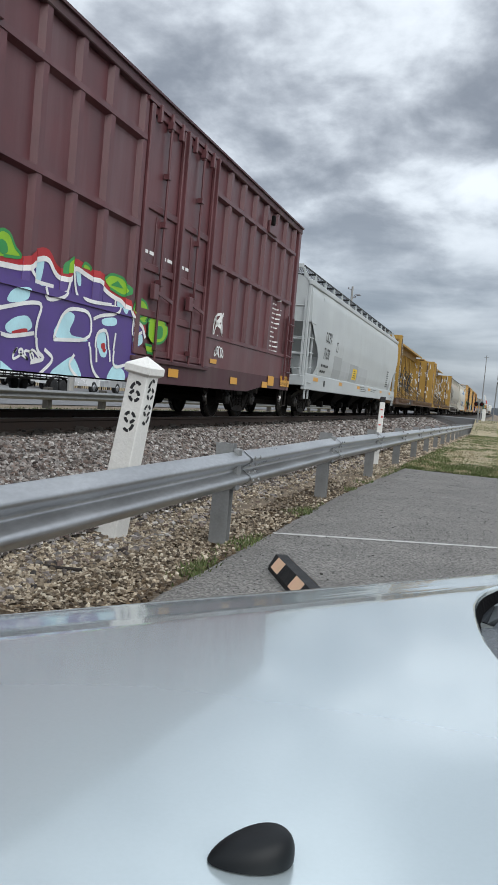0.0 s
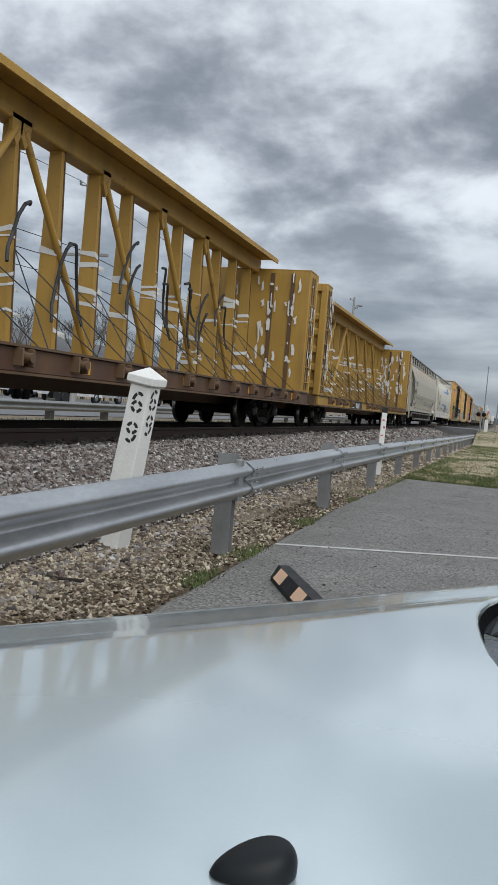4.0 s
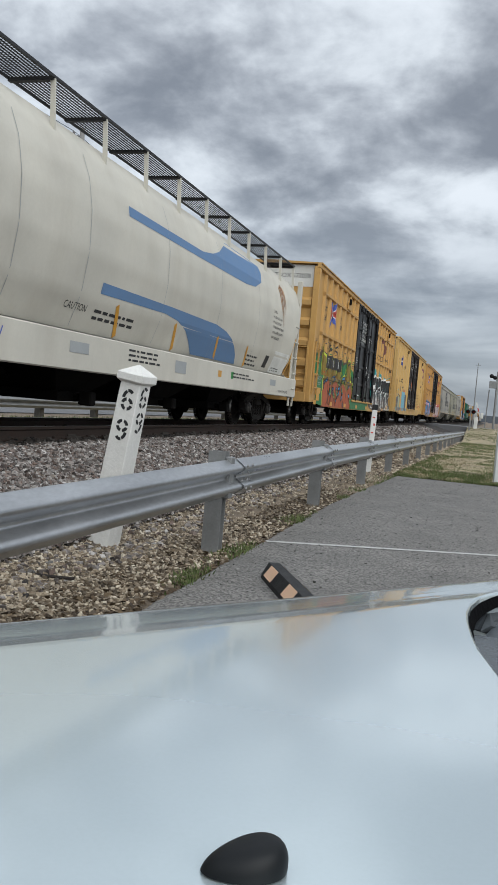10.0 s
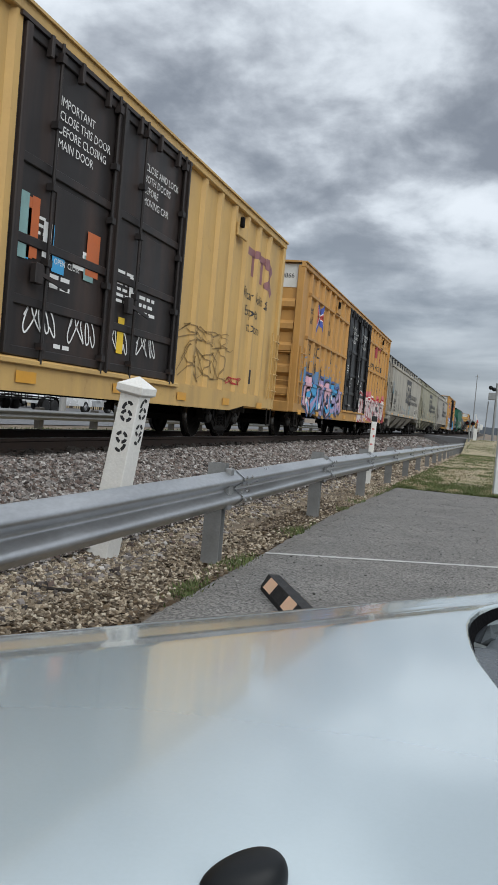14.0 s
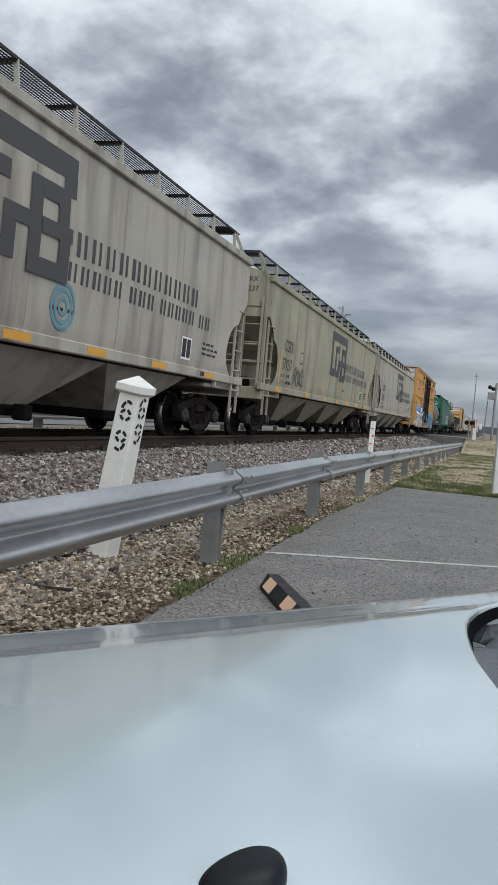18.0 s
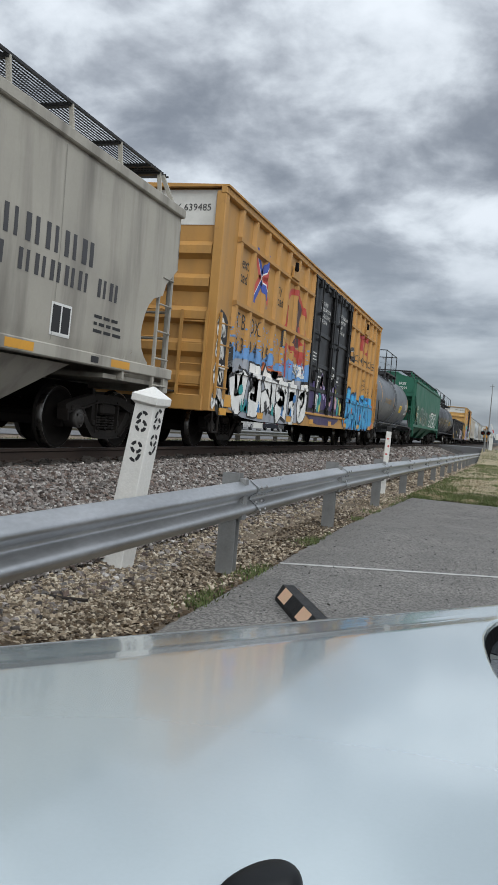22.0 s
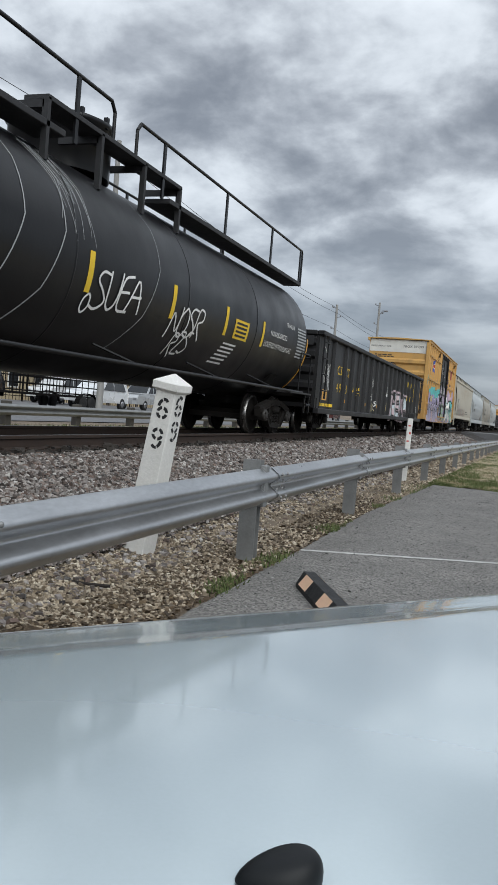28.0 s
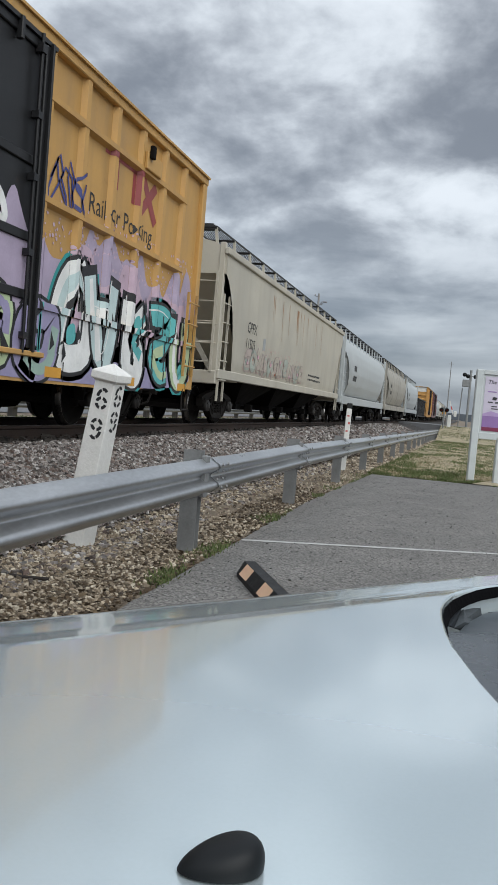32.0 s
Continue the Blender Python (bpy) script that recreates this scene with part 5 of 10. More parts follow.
            part("safety_rail", Mesh().path([(x, h0, top), (x, h0, top + 0.95), (x, h1, top + 0.95), (x, h1, top)], 0.022, 6).tube((x, c, top), (x, c, top + 0.95), 0.02, 6), TANK_BLK, car)
    if not long_rail:
        for e in (h0, h1):
            part("safety_rail", Mesh().path([(-1.03, e, top + 0.95), (1.03, e, top + 0.95)], 0.022, 6), TANK_BLK, car)
        lad = Mesh()
        for q in (-0.22, 0.22):
            pts = [((r + 0.09) * math.cos(a), c + q, zc + (r + 0.09) * math.sin(a)) for a in (math.radians(k) for k in range(-58, 66, 12))]
            lad.path(pts, 0.022, 6)
        for k in range(-56, 60, 8):
            a = math.radians(k)
            lad.tube(((r + 0.09) * math.cos(a), c - 0.22, zc + (r + 0.09) * math.sin(a)), ((r + 0.09) * math.cos(a), c + 0.22, zc + (r + 0.09) * math.sin(a)), 0.015, 6)
        part("ladder", lad, TANK_GREY, car)
    for y in (truck_at, L - truck_at):
        truck(car, y)
    couplers(car, L)
    half = lambda z: math.sqrt(max(0.01, r * r - (z - zc) ** 2))
    return car, Side(car, half, zstep=0.10), L


def gondola(u0, u1, label, paint, top=2.64):
    L = u1 - u0
    car = freight_car("gondola", label, u0, u1)
    px = 1.48
    for s in (1, -1):
        part("side_sheet", Mesh().box(min(s * px, s * (px - 0.03)), max(s * px, s * (px - 0.03)), 0.05, L - 0.05, 0.62, top - 0.05), paint, car)
    part("floor", Mesh().box(-px + 0.03, px - 0.03, 0.09, L - 0.09, 0.90, 1.0), paint, car)
    for y in (0.05, L - 0.09):
        part("end_wall", Mesh().box(-px + 0.03, px - 0.03, y, y + 0.04, 0.7, top - 0.05), paint, car)
    for x in (px - 0.06, -px - 0.13):
        part("top_rail", Mesh().box(x, x + 0.19, 0, L, top - 0.12, top, 0.02), paint, car)
    for y in (-0.02, L - 0.14):
        part("top_rail", Mesh().box(-px + 0.06, px - 0.06, y, y + 0.16, top - 0.12, top, 0.02), paint, car)
    for x in (px - 0.02, -px - 0.12):
        part("side_sill", Mesh().box(x, x + 0.14, 0, L, 0.56, 0.70, 0.015), paint, car)
    strips = []
    mesh = shared("gondola post", lambda: Mesh().prism([(0, -0.09), (0.075, -0.055), (0.075, 0.055), (0, 0.09)], 0.68, top - 0.1, "z"), paint)
    for y in [1.64] + [3.14 + (L - 6.01) * i / 14 for i in range(15)] + [L - 1.64]:
        part("side_post", mesh, None, car, at=(px, y, 0))
        part("side_post", mesh, None, car, at=(-px - 0.001, y, 0)).rotation_euler = (0, 0, math.pi)
        strips.append((y - 0.055, y + 0.055, 0.075, 0.035))
    for e, s in ((0.05, -1), (L - 0.05, 1)):
        for z in (1.25, 1.65, 2.05, 2.38):
            r = part("end_rib", shared("gondola end rib", lambda: Mesh().rings([[(x, d, z_) for d, z_ in ((0.0, -0.13), (-0.09, -0.06), (-0.09, 0.06), (0.0, 0.13))] for x in (-1.4, 1.4)]), paint), None, car, at=(0, e, z))
            r.rotation_euler = (0, 0, 0 if s < 0 else math.pi)
    ladder(car, px + 0.11, 0.14, 0.95, 4, 0.42, paint, 0.40)
    ladder(car, px + 0.11, L - 0.56, 0.95, 4, 0.42, paint, 0.40)
    part("center_sill", Mesh().box(-0.25, 0.25, 0.2, L - 0.2, 0.62, 0.95), UNDER, car)
    stirrup(car, px, 0.36, IRON), stirrup(car, px, L - 0.36, IRON)
    for y in (2.0, L - 2.0):
        truck(car, y)
    couplers(car, L)
    return car, Side(car, lambda z: px, strips), L



# ---- the cars in their order ----
rnd = random.Random(5)


def crossed_arrows(side, y, z, layer=0):
    """Two crossing arrows 1.1 m wide, each of a red band beside a blue one; the colours change sides where the two cross."""
    c = Vector((0.54, 0.54))
    for tip, near_, far_ in (((0.03, 1.05), NAVY, RED_L), ((1.07, 0.02), NAVY, RED_L), ((0.0, 0.02), NAVY, RED_L), ((1.06, 1.07), NAVY, RED_L)):
        d = (Vector(tip) - c).normalized()
        n = Vector((-d.y, d.x))
        # blue lies on the outer flank of the upper arms and the inner one of the lower arms
        for k, m in ((-1 if tip[1] > .5 and tip[0] < .5 or tip[1] < .5 and tip[0] > .5 else 1, near_), (1 if tip[1] > .5 and tip[0] < .5 or tip[1] < .5 and tip[0] > .5 else -1, far_)):
            a, b = c + n * k * 0.075 + d * 0.04, Vector(tip) + n * k * 0.075 - d * 0.14
            side.stroke([(y + p.x, z + p.y) for p in (a, b)], 0.13, m, layer, "emblem")
            side.tri([(y + p.x, z + p.y) for p in (b + n * k * 0.115, b - n * k * 0.065, b - n * k * 0.045 + d * 0.17)], m, layer, "emblem")
        side.stroke([(y + p.x, z + p.y) for p in (c, Vector(tip) - d * 0.16)], 0.022, WHITE, layer + 1, "emblem")


def slogan(side, mark, number, tint=BLACK, at=1.12, mark_y=1.12, boxed=False):
    """Slogan, crossed-arrows emblem, reporting mark and number near the leading end."""
    for w, y, z in (("next", at + 0.10, 3.52), ("load", at + 0.10, 3.24), ("any", at + 2.74, 3.50), ("road", at + 2.74, 3.22)):
        side.text(w, y, z, 0.32, tint, bold=0.006)
    crossed_arrows(side, at + 1.02, 3.02)
    bay = lambda i: mark_y + 0.13 + 0.88 * (i // 2) + 0.36 * (i % 2)
    for i, ch in enumerate(mark):
        side.text(ch, bay(i), 2.36, 0.44, tint)
    for i, ch in enumerate(number):
        y = bay(i)
        if boxed:
            side.rect(y - 0.06, 1.84, y + 0.30, 2.24, INK, 6)
            side.text(ch, y, 1.92, 0.36, WHITE, 7)
        else:
            side.text(ch, y, 1.90, 0.44, tint, 9)
    side.rect(mark_y + 3.4, 2.35, mark_y + 3.68, 2.75, tint, 0), side.rect(mark_y + 3.43, 2.38, mark_y + 3.65, 2.72, YELLOW, 1)


def tail_words(side, y, z, emblem, lines, size=0.34):
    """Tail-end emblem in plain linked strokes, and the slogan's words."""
    side.rect(y, z + 0.40, y + 1.35, z + 0.56, emblem, 0, "emblem")
    side.rect(y + 0.30, z, y + 0.48, z + 0.42, emblem, 0, "emblem")
    side.rect(y + 0.98, z - 0.05, y + 1.16, z + 0.42, emblem, 0, "emblem")
    side.stroke([(y + 1.30, z + 0.52), (y + 1.95, z - 0.16)], 0.17, emblem, 1, "emblem")
    side.stroke([(y + 1.90, z + 0.42), (y + 1.35, z - 0.08)], 0.17, emblem, 2, "emblem")
    for i, (w, wy, wz) in enumerate(lines):
        side.text(w, wy, wz, size, BLACK)


def door_words(side, d0, d1, z=3.92, sets=2):
    rows = (("CERRAR Y BLOQUEAR", "AMBAS PUERTAS ANTES", "DE MOVER EL CARRO", "CLOSE AND LOCK", "BOTH DOORS BEFORE", "MOVING CAR"), ("IMPORTANT", "CLOSE THIS DOOR", "BEFORE CLOSING", "MAIN DOOR"), ("CLOSE AND LOCK", "BOTH DOORS", "BEFORE", "MOVING CAR"))
    first, second = (rows[0], None) if sets == 1 else (rows[1], rows[2])
    for i, w in enumerate(first):
        side.text(w, d0 + 0.84, z - 0.16 * i, 0.15, WHITE, 8)
    if second:
        for i, w in enumerate(second):
            side.text(w, (d0 + d1) / 2 + 0.84, z - 0.16 * i, 0.15, WHITE, 8)
    else:
        side.bars((d0 + d1) / 2 + 0.7, 3.5, 0.9, 2, WHITE, 0.04, 0.06)
    side.bars(d0 + 0.15, 2.55, 0.6, 4, WHITE, 0.035, 0.05)
    side.text("OPEN  CLOSE", d0 + 0.95, 2.12, 0.10, WHITE, 8)
    side.bars(d0 + 0.9, 1.95, 0.5, 2, WHITE, 0.05, 0.06), side.bars(d0 + 1.1, 1.15, 0.5, 2, WHITE, 0.05, 0.06)
    side.bars((d0 + d1) / 2 + 0.25, 2.35, 0.5, 6, WHITE, 0.04, 0.04), side.bars((d0 + d1) / 2 + 1.0, 2.1, 0.6, 3, WHITE, 0.05, 0.06)
    side.rect((d0 + d1) / 2 + 0.62, 2.05, (d0 + d1) / 2 + 0.74, 2.35, WHITE, 8)


def dims(side, y, z, mat=BLACK):
    for i, w in enumerate(("EXH     17-0", "EXW    10-8", "EW        9-7")):
        side.text(w, y, z - 0.17 * i, 0.14, mat, 6)
    for i, w in enumerate(("EXH W  6-2", "EXW H  5-0", "EW H    6-0", "EMPTY CG 5-2", "FLOOR H 3-6")):
        side.text(w, y + 0.95, z - 0.22 - 0.15 * i, 0.12, mat, 6)


def safety(side, L, z, every=2.4, mat=OCHRE):
    y = 0.5
    while y < L - 0.5:
        side.rect(y, z, y + 0.42, z + 0.13, mat, 8, "reflector")
        y += every


PURPLE, LILAC, TEAL, SKYB, ACID = spray((0.085, 0.05, 0.21)), spray((0.36, 0.29, 0.50)), spray((0.02, 0.27, 0.27)), spray((0.04, 0.32, 0.62)), spray((0.25, 0.48, 0.02))
ICE, SNOW, INK, ORANGE_S, PINK_S = spray((0.45, 0.72, 0.78)), spray((0.76, 0.76, 0.74)), spray((0.012, 0.012, 0.014)), spray((0.50, 0.12, 0.03)), spray((0.62, 0.36, 0.44))
LEAF_S, RED_S, BROWN_S, MINT_S, BLUE_S = spray((0.03, 0.25, 0.06)), spray((0.40, 0.02, 0.025)), spray((0.085, 0.058, 0.045)), spray((0.45, 0.55, 0.33)), spray((0.03, 0.16, 0.40))
SPRAY_SHINE.append(SNOW)

# maroon boxcar
car, sd, (d0, d1, L) = boxcar(0.6, 19.55, "weathered maroon boxcar with a purple sprayed mural", MAROON, MAROON, 0.80, door_y=(9.95, 12.75), doors=2, rods=(0.5,), trim=MAROON_DK, pale_top=False, first=0.9)
# sprayed mural: body, then pale shapes, outlines, leaves
body = [(6.47, 0.54), (6.35, 1.70), (6.68, 1.75), (6.83, 1.76), (7.23, 1.78), (7.38, 1.90), (7.69, 1.99), (7.87, 1.82), (8.10, 1.78), (8.30, 1.99), (8.58, 1.94), (8.94, 1.89), (9.27, 1.78), (9.71, 1.74), (9.86, 1.56), (10.20, 1.48), (10.33, 1.31), (10.14, 1.01), (9.98, 0.92), (9.87, 0.53), (6.82, 0.57)]
sd.poly(body, PURPLE, 0, "graffiti")
rim = [(6.35, 1.70), (6.68, 1.75), (6.83, 1.76), (7.23, 1.78), (7.38, 1.90), (7.69, 1.99), (7.87, 1.82), (8.10, 1.78), (8.30, 1.99), (8.58, 1.94), (8.94, 1.89), (9.27, 1.78), (9.71, 1.74), (9.86, 1.56), (10.20, 1.48), (10.33, 1.31)]
sd.stroke(rim, 0.10, RED_S, 4), sd.stroke([(y + 0.02, z - 0.07) for y, z in rim], 0.06, SNOW, 5)
for pts in ([(6.83, 1.29), (6.96, 1.47), (7.30, 1.53), (7.29, 1.37)], [(6.85, 1.06), (7.03, 1.17), (7.29, 1.22), (7.41, 1.10), (7.26, 1.02), (6.92, 0.98)], [(7.41, 1.87), (7.66, 1.95), (7.59, 1.59), (7.42, 1.55)], [(7.77, 1.01), (7.99, 1.28), (8.16, 1.37), (8.34, 1.33), (8.15, 1.08), (8.68, 1.08), (8.65, 1.03)], [(6.81, 0.69), (6.82, 0.56), (7.14, 0.56)], [(7.68, 0.56), (8.15, 0.79), (8.33, 0.85), (8.65, 0.51)]):
    sd.poly(pts, ICE, 2, "graffiti")
for pts in ([(8.86, 1.20), (9.15, 1.24), (9.21, 0.87), (8.98, 0.88)], [(8.98, 1.37), (9.43, 1.44), (9.45, 1.32), (9.04, 1.28)], [(9.50, 1.70), (9.74, 1.69), (9.70, 1.50), (9.56, 1.52)], [(9.16, 0.54), (9.43, 0.84), (9.80, 0.71), (9.78, 0.54)], [(9.92, 1.22), (10.24, 1.30), (10.30, 1.15), (10.01, 1.07)], [(8.34, 1.95), (8.47, 1.92), (8.52, 1.71), (8.41, 1.71)]):
    sd.poly(pts, ICE, 2, "graffiti")
for pts in ([(6.74, 1.23), (7.29, 1.36), (7.57, 1.38), (7.45, 1.13), (7.47, 0.84), (7.68, 0.76), (7.37, 0.70)], [(7.56, 1.57), (7.65, 1.42), (8.04, 1.52), (8.11, 1.72)], [(7.84, 1.01), (7.99, 1.30), (8.19, 1.41), (8.70, 1.42), (8.75, 1.06), (7.84, 1.00)], [(8.29, 1.94), (8.40, 1.56), (8.68, 1.54), (9.35, 1.59)], [(8.77, 1.34), (8.97, 1.41), (9.46, 1.48), (9.46, 1.71)], [(8.91, 0.80), (8.85, 1.17), (9.18, 1.26), (9.29, 0.83)]):
    sd.stroke(pts, 0.045, SNOW, 6)
for pts in ([(9.42, 1.22), (9.35, 0.74), (9.80, 0.82)], [(7.55, 0.57), (7.88, 0.77), (7.64, 0.87)], [(8.33, 0.86), (8.18, 0.71), (8.64, 0.49)], [(6.78, 0.97), (6.93, 0.95), (7.42, 1.03)], [(9.94, 1.47), (9.92, 1.22), (10.23, 1.31)], [(8.70, 1.04), (8.79, 0.70), (9.12, 0.53)], [(7.24, 1.73), (7.42, 1.61), (7.86, 1.61)]):
    sd.stroke(pts, 0.045, SNOW, 6)
for pts in ([(6.97, 1.01), (7.28, 1.08), (7.30, 1.02), (7.02, 0.98)], [(9.01, 1.05), (9.15, 1.07), (9.15, 0.94), (9.07, 0.94)]):
    sd.poly(pts, RED_S, 5, "graffiti")
for pts in ([(6.58, 1.71), (6.63, 1.94), (6.77, 2.05), (6.93, 2.03), (7.03, 1.90), (7.15, 1.85), (7.15, 1.81), (6.83, 1.78)], [(8.03, 1.79), (8.03, 1.93), (8.17, 2.01), (8.26, 1.99), (8.22, 1.84)], [(8.49, 1.94), (8.55, 2.02), (8.74, 1.97), (8.69, 1.94)], [(9.09, 1.89), (9.28, 2.00), (9.70, 1.99), (9.82, 1.83), (9.71, 1.74), (9.27, 1.80)], [(9.85, 1.59), (10.00, 1.78), (10.32, 1.77), (10.48, 1.59), (10.29, 1.42), (10.05, 1.49)], [(10.44, 1.27), (10.42, 1.50), (10.66, 1.61), (11.05, 1.59), (11.18, 1.39), (10.99, 1.22), (10.62, 1.18)], [(10.36, 1.15), (10.73, 1.14), (10.72, 1.03), (10.43, 1.04)]):
    sd.poly(pts, ACID, 7, "graffiti"), sd.stroke(pts, 0.035, LEAF_S, 8)
for pts in ([(6.78, 1.78), (6.70, 1.88), (6.77, 1.95), (6.88, 1.92), (6.91, 1.82)], [(9.27, 1.84), (9.47, 1.93), (9.66, 1.85)], [(10.10, 1.49), (10.17, 1.66), (10.36, 1.57)], [(10.71, 1.25), (10.72, 1.46), (10.96, 1.47), (10.97, 1.29)]):
    sd.poly(pts, LEAF_S, 9, "graffiti")
scrawl(sd, 7.0, 0.70, .55, .16, SNOW, rnd, .03, 4), scrawl(sd, 9.75, 0.72, .4, .16, SNOW, rnd, .03, 4)
scrawl(sd, 13.4, 1.5, 0.5, 0.55, SNOW, rnd, 0.04, 4), scrawl(sd, 13.4, 1.15, 0.5, 0.25, SNOW, rnd, 0.03, 4)
sd.rect(13.2, 1.05, 13.55, 1.13, OCHRE, 8)
sd.rect(L - 0.80, 0.80, L - 0.02, 1.05, OCHRE, 8), sd.text("THIS CAR", L - 0.62, 0.94, 0.09, BLACK, 9), sd.text("EXCESS HEIGHT", L - 0.78, 0.83, 0.09, BLACK, 9)
sd.rect(L - 1.9, 0.78, L - 1.4, 1.0, OCHRE, 8), sd.bars(L - 1.75, 2.72, 0.42, 12, WHITE, 0.03, 0.075), sd.bars(d0 + .1, 2.45, 2.3, 1, WHITE, 0.05)
for y in (11.3, 14.4, 16.6):
    sd.rect(y, 0.72, y + 0.42, 0.85, OCHRE, 8, "reflector")
sd.done()

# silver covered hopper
car, sd, L = shell_car(21.43, 40.75, "smooth light grey covered hopper, clean sides", SILVER, prof=SMOOTH_PROF, edge=SMOOTH_EDGE, fascia=True, zmin=curve_low(2.75, 1.45, 1.25), bays=4, sill=(0.80, 1.24), shade_bays=UNDER, walk_z=4.12)
sd.text("OCPX", 2.05, 2.24, 0.46, BLACK, bold=0.014, width=0.72), sd.text("71630", 2.0, 1.76, 0.46, BLACK, bold=0.014, width=0.72)
sd.bars(1.85, 1.52, 0.9, 2, BLACK, 0.07, 0.10)
for y, w, h in ((3.6, 1.35, .68), (4.95, 1.5, .62), (6.5, 1.7, .60), (8.2, 2.2, .58)):
    sd.rect(y, 1.27, y + w - .02, 1.27 + h, GREY_PATCH if y < 4 or 6 < y < 7 else spray((0.40, 0.42, 0.43)), 0)
sd.rect(7.15, 1.36, 8.0, 1.74, YEL_TXT, 2)
for i in range(4):
    sd.rect(7.32, 1.42 + .075 * i, 7.84 - .05 * i, 1.448 + .075 * i, BLACK, 3)
sd.rect(3.75, 2.08, 4.0, 2.38, BLACK, 0), sd.rect(3.78, 2.11, 3.97, 2.35, SILVER, 1)
sd.bars(L - 3.4, 2.05, 0.6, 8, BLACK, 0.045, 0.05)
sd.poly([(L - 2.6, 1.27), (L - 1.95, 1.27), (L - 1.95, 1.75), (L - 2.4, 1.6)], GREY_PATCH)
for y in (4.9, 8.2, 10.9, 14.0):
    sd.rect(y, 1.27, y + .012, 3.4, GREY_PATCH, 0, "weld_line")
sd.done()
s2 = Side(car, lambda z: 1.57)
for y in (0.9, 4.7, 8.3, 10.9, 14.2, 17.2):
    s2.rect(y, 1.06, y + 0.6, 1.17, OCHRE)
s2.bars(8.95, 1.14, 1.5, 3, BLACK, 0.028, 0.045), s2.bars(11.6, 1.12, 1.4, 2, BLACK, 0.028, 0.045), s2.rect(2.3, 0.95, 2.5, 1.12, BLACK), s2.text("2 INCH HF COMP SHOES", L - 1.9, .9, .1, BLACK)
s2.done()
e = Side(car, None, end=-0.002)
e.text("OCPX", 0.48, 3.74, 0.165, BLACK, bold=.008), e.text("71630", 0.46, 3.50, 0.165, BLACK, bold=.008), e.bars(-.1, 3.0, .5, 7, BLACK, 0.03, 0.045)
e.done()

centerbeam(41.64, 64.10, "empty yellow centerbeam lumber flatcar with torn wrapping", "84145", random.Random(2))
centerbeam(65.55, 88.07, "empty yellow centerbeam flatcar, scraps on its bulkheads", "866683", random.Random(9), BEAM_YEL, False)

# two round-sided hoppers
car, sd, L = shell_car(89.62, 108.37, "dusty cream round-sided hopper with rust runs", CREAM_R, prof=KINK_PROF, chord=False, zmin=curve_low(3.6, 2.5, 1.22), far=lambda y: 1.22 + 1.88 * max(0.0, 1 - y / 2.1) ** 1.12, bays=4, shade_bays=UNDER, sill=(0.96, 1.215), roof_w=0.66, walk_z=4.20, sill_x=1.43, truck_at=(1.75, 1.38))
sd.text("TCMX", 2.55, 2.47, 0.42, BLACK, bold=0.012), sd.text("450671", 2.25, 2.02, 0.42, BLACK, bold=0.012)
sd.rect(4.25, 2.30, 4.55, 2.62, BLACK), sd.rect(4.28, 2.33, 4.52, 2.59, CREAM, 1)
for ch, y in zip("ELSEKGB", (3.75, 4.4, 5.0, 5.5, 6.5, 7.2, 7.9)):
    sd.text(ch, y, 1.50, 0.50, INK, 2, shear=0.2)
scrawl(sd, 9.3, 1.38, 2.0, 0.4, INK, rnd, 0.022, 8), scrawl(sd, 1.3, 2.3, 0.7, 0.7, INK, rnd, 0.03, 5), scrawl(sd, 2.6, 1.6, .7, .3, INK, rnd, .03, 4)
RUSTY = spray((0.36, 0.17, 0.06))
sd.bars(3.1, 1.42, 1.6, 2, BLACK, 0.05, 0.05), sd.bars(13.75, 1.60, 0.9, 2, SLATE, 0.035, 0.03), sd.bars(13.75, 1.45, 0.9, 2, SLATE, 0.03, 0.03), sd.bars(12.0, 1.6, 1.2, 3, SLATE, 0.03, 0.03)
sd.rect(15.02, 1.36, 15.64, 1.64, BLACK, 1), sd.rect(15.05, 1.43, 15.31, 1.62, GREY_PATCH, 2), sd.rect(15.34, 1.43, 15.61, 1.62, GREY_PATCH, 2), sd.rect(15.10, 1.45, 15.28, 1.60, INK, 3), sd.rect(15.38, 1.45, 15.57, 1.60, INK, 3)
sd.rect(15.95, 1.50, 17.0, 1.82, spray((0.16, 0.15, 0.14)), 1, "patch")
for k in range(26):
    y, z = 15.95 + 0.95 * rnd.random(), 1.52 + 0.24 * rnd.random()
    sd.rect(y, z, y + rnd.uniform(.05, .3), z + rnd.uniform(.02, .06), (SLATE, GREY_PATCH, INK)[k % 3], 2 + k % 2, "patch")
sd.bars(15.95, 1.40, .7, 3, BLACK, .03, .03), sd.rect(15.85, 1.24, 16.6, 1.31, OCHRE, 1)
for y in (4.7, 7.45, 10.3, 13.4):
    sd.rect(y, 1.29, y + 0.5, 1.39, OCHRE)
for y in (4.2, 6.6, 9.0, 11.4, 13.8):
    sd.rect(y, 1.34, y + .012, 3.5, GREY_PATCH, 0, "weld_line")
sd.done()
part("eave_angle", Mesh().prism([(1.17, 3.74), (1.25, 3.70), (1.26, 3.76), (1.14, 3.82)], 0.1, L - 0.1), BEAM_DK, car, "rusty angle along the eaves")
for y in (3.5, 5.4, 7.2, 9.0, 10.8, 12.6, 14.6):
    part("tie_bracket", shared("hopper bracket", lambda: Mesh().path([(1.5, -.14, 1.2), (1.56, -.14, 1.24), (1.56, .14, 1.24), (1.5, .14, 1.2)], .018, 6).tube((1.53, -.05, 1.16), (1.53, .05, 1.16), .04, 8), CREAM), None, car, at=(0, y, 0))
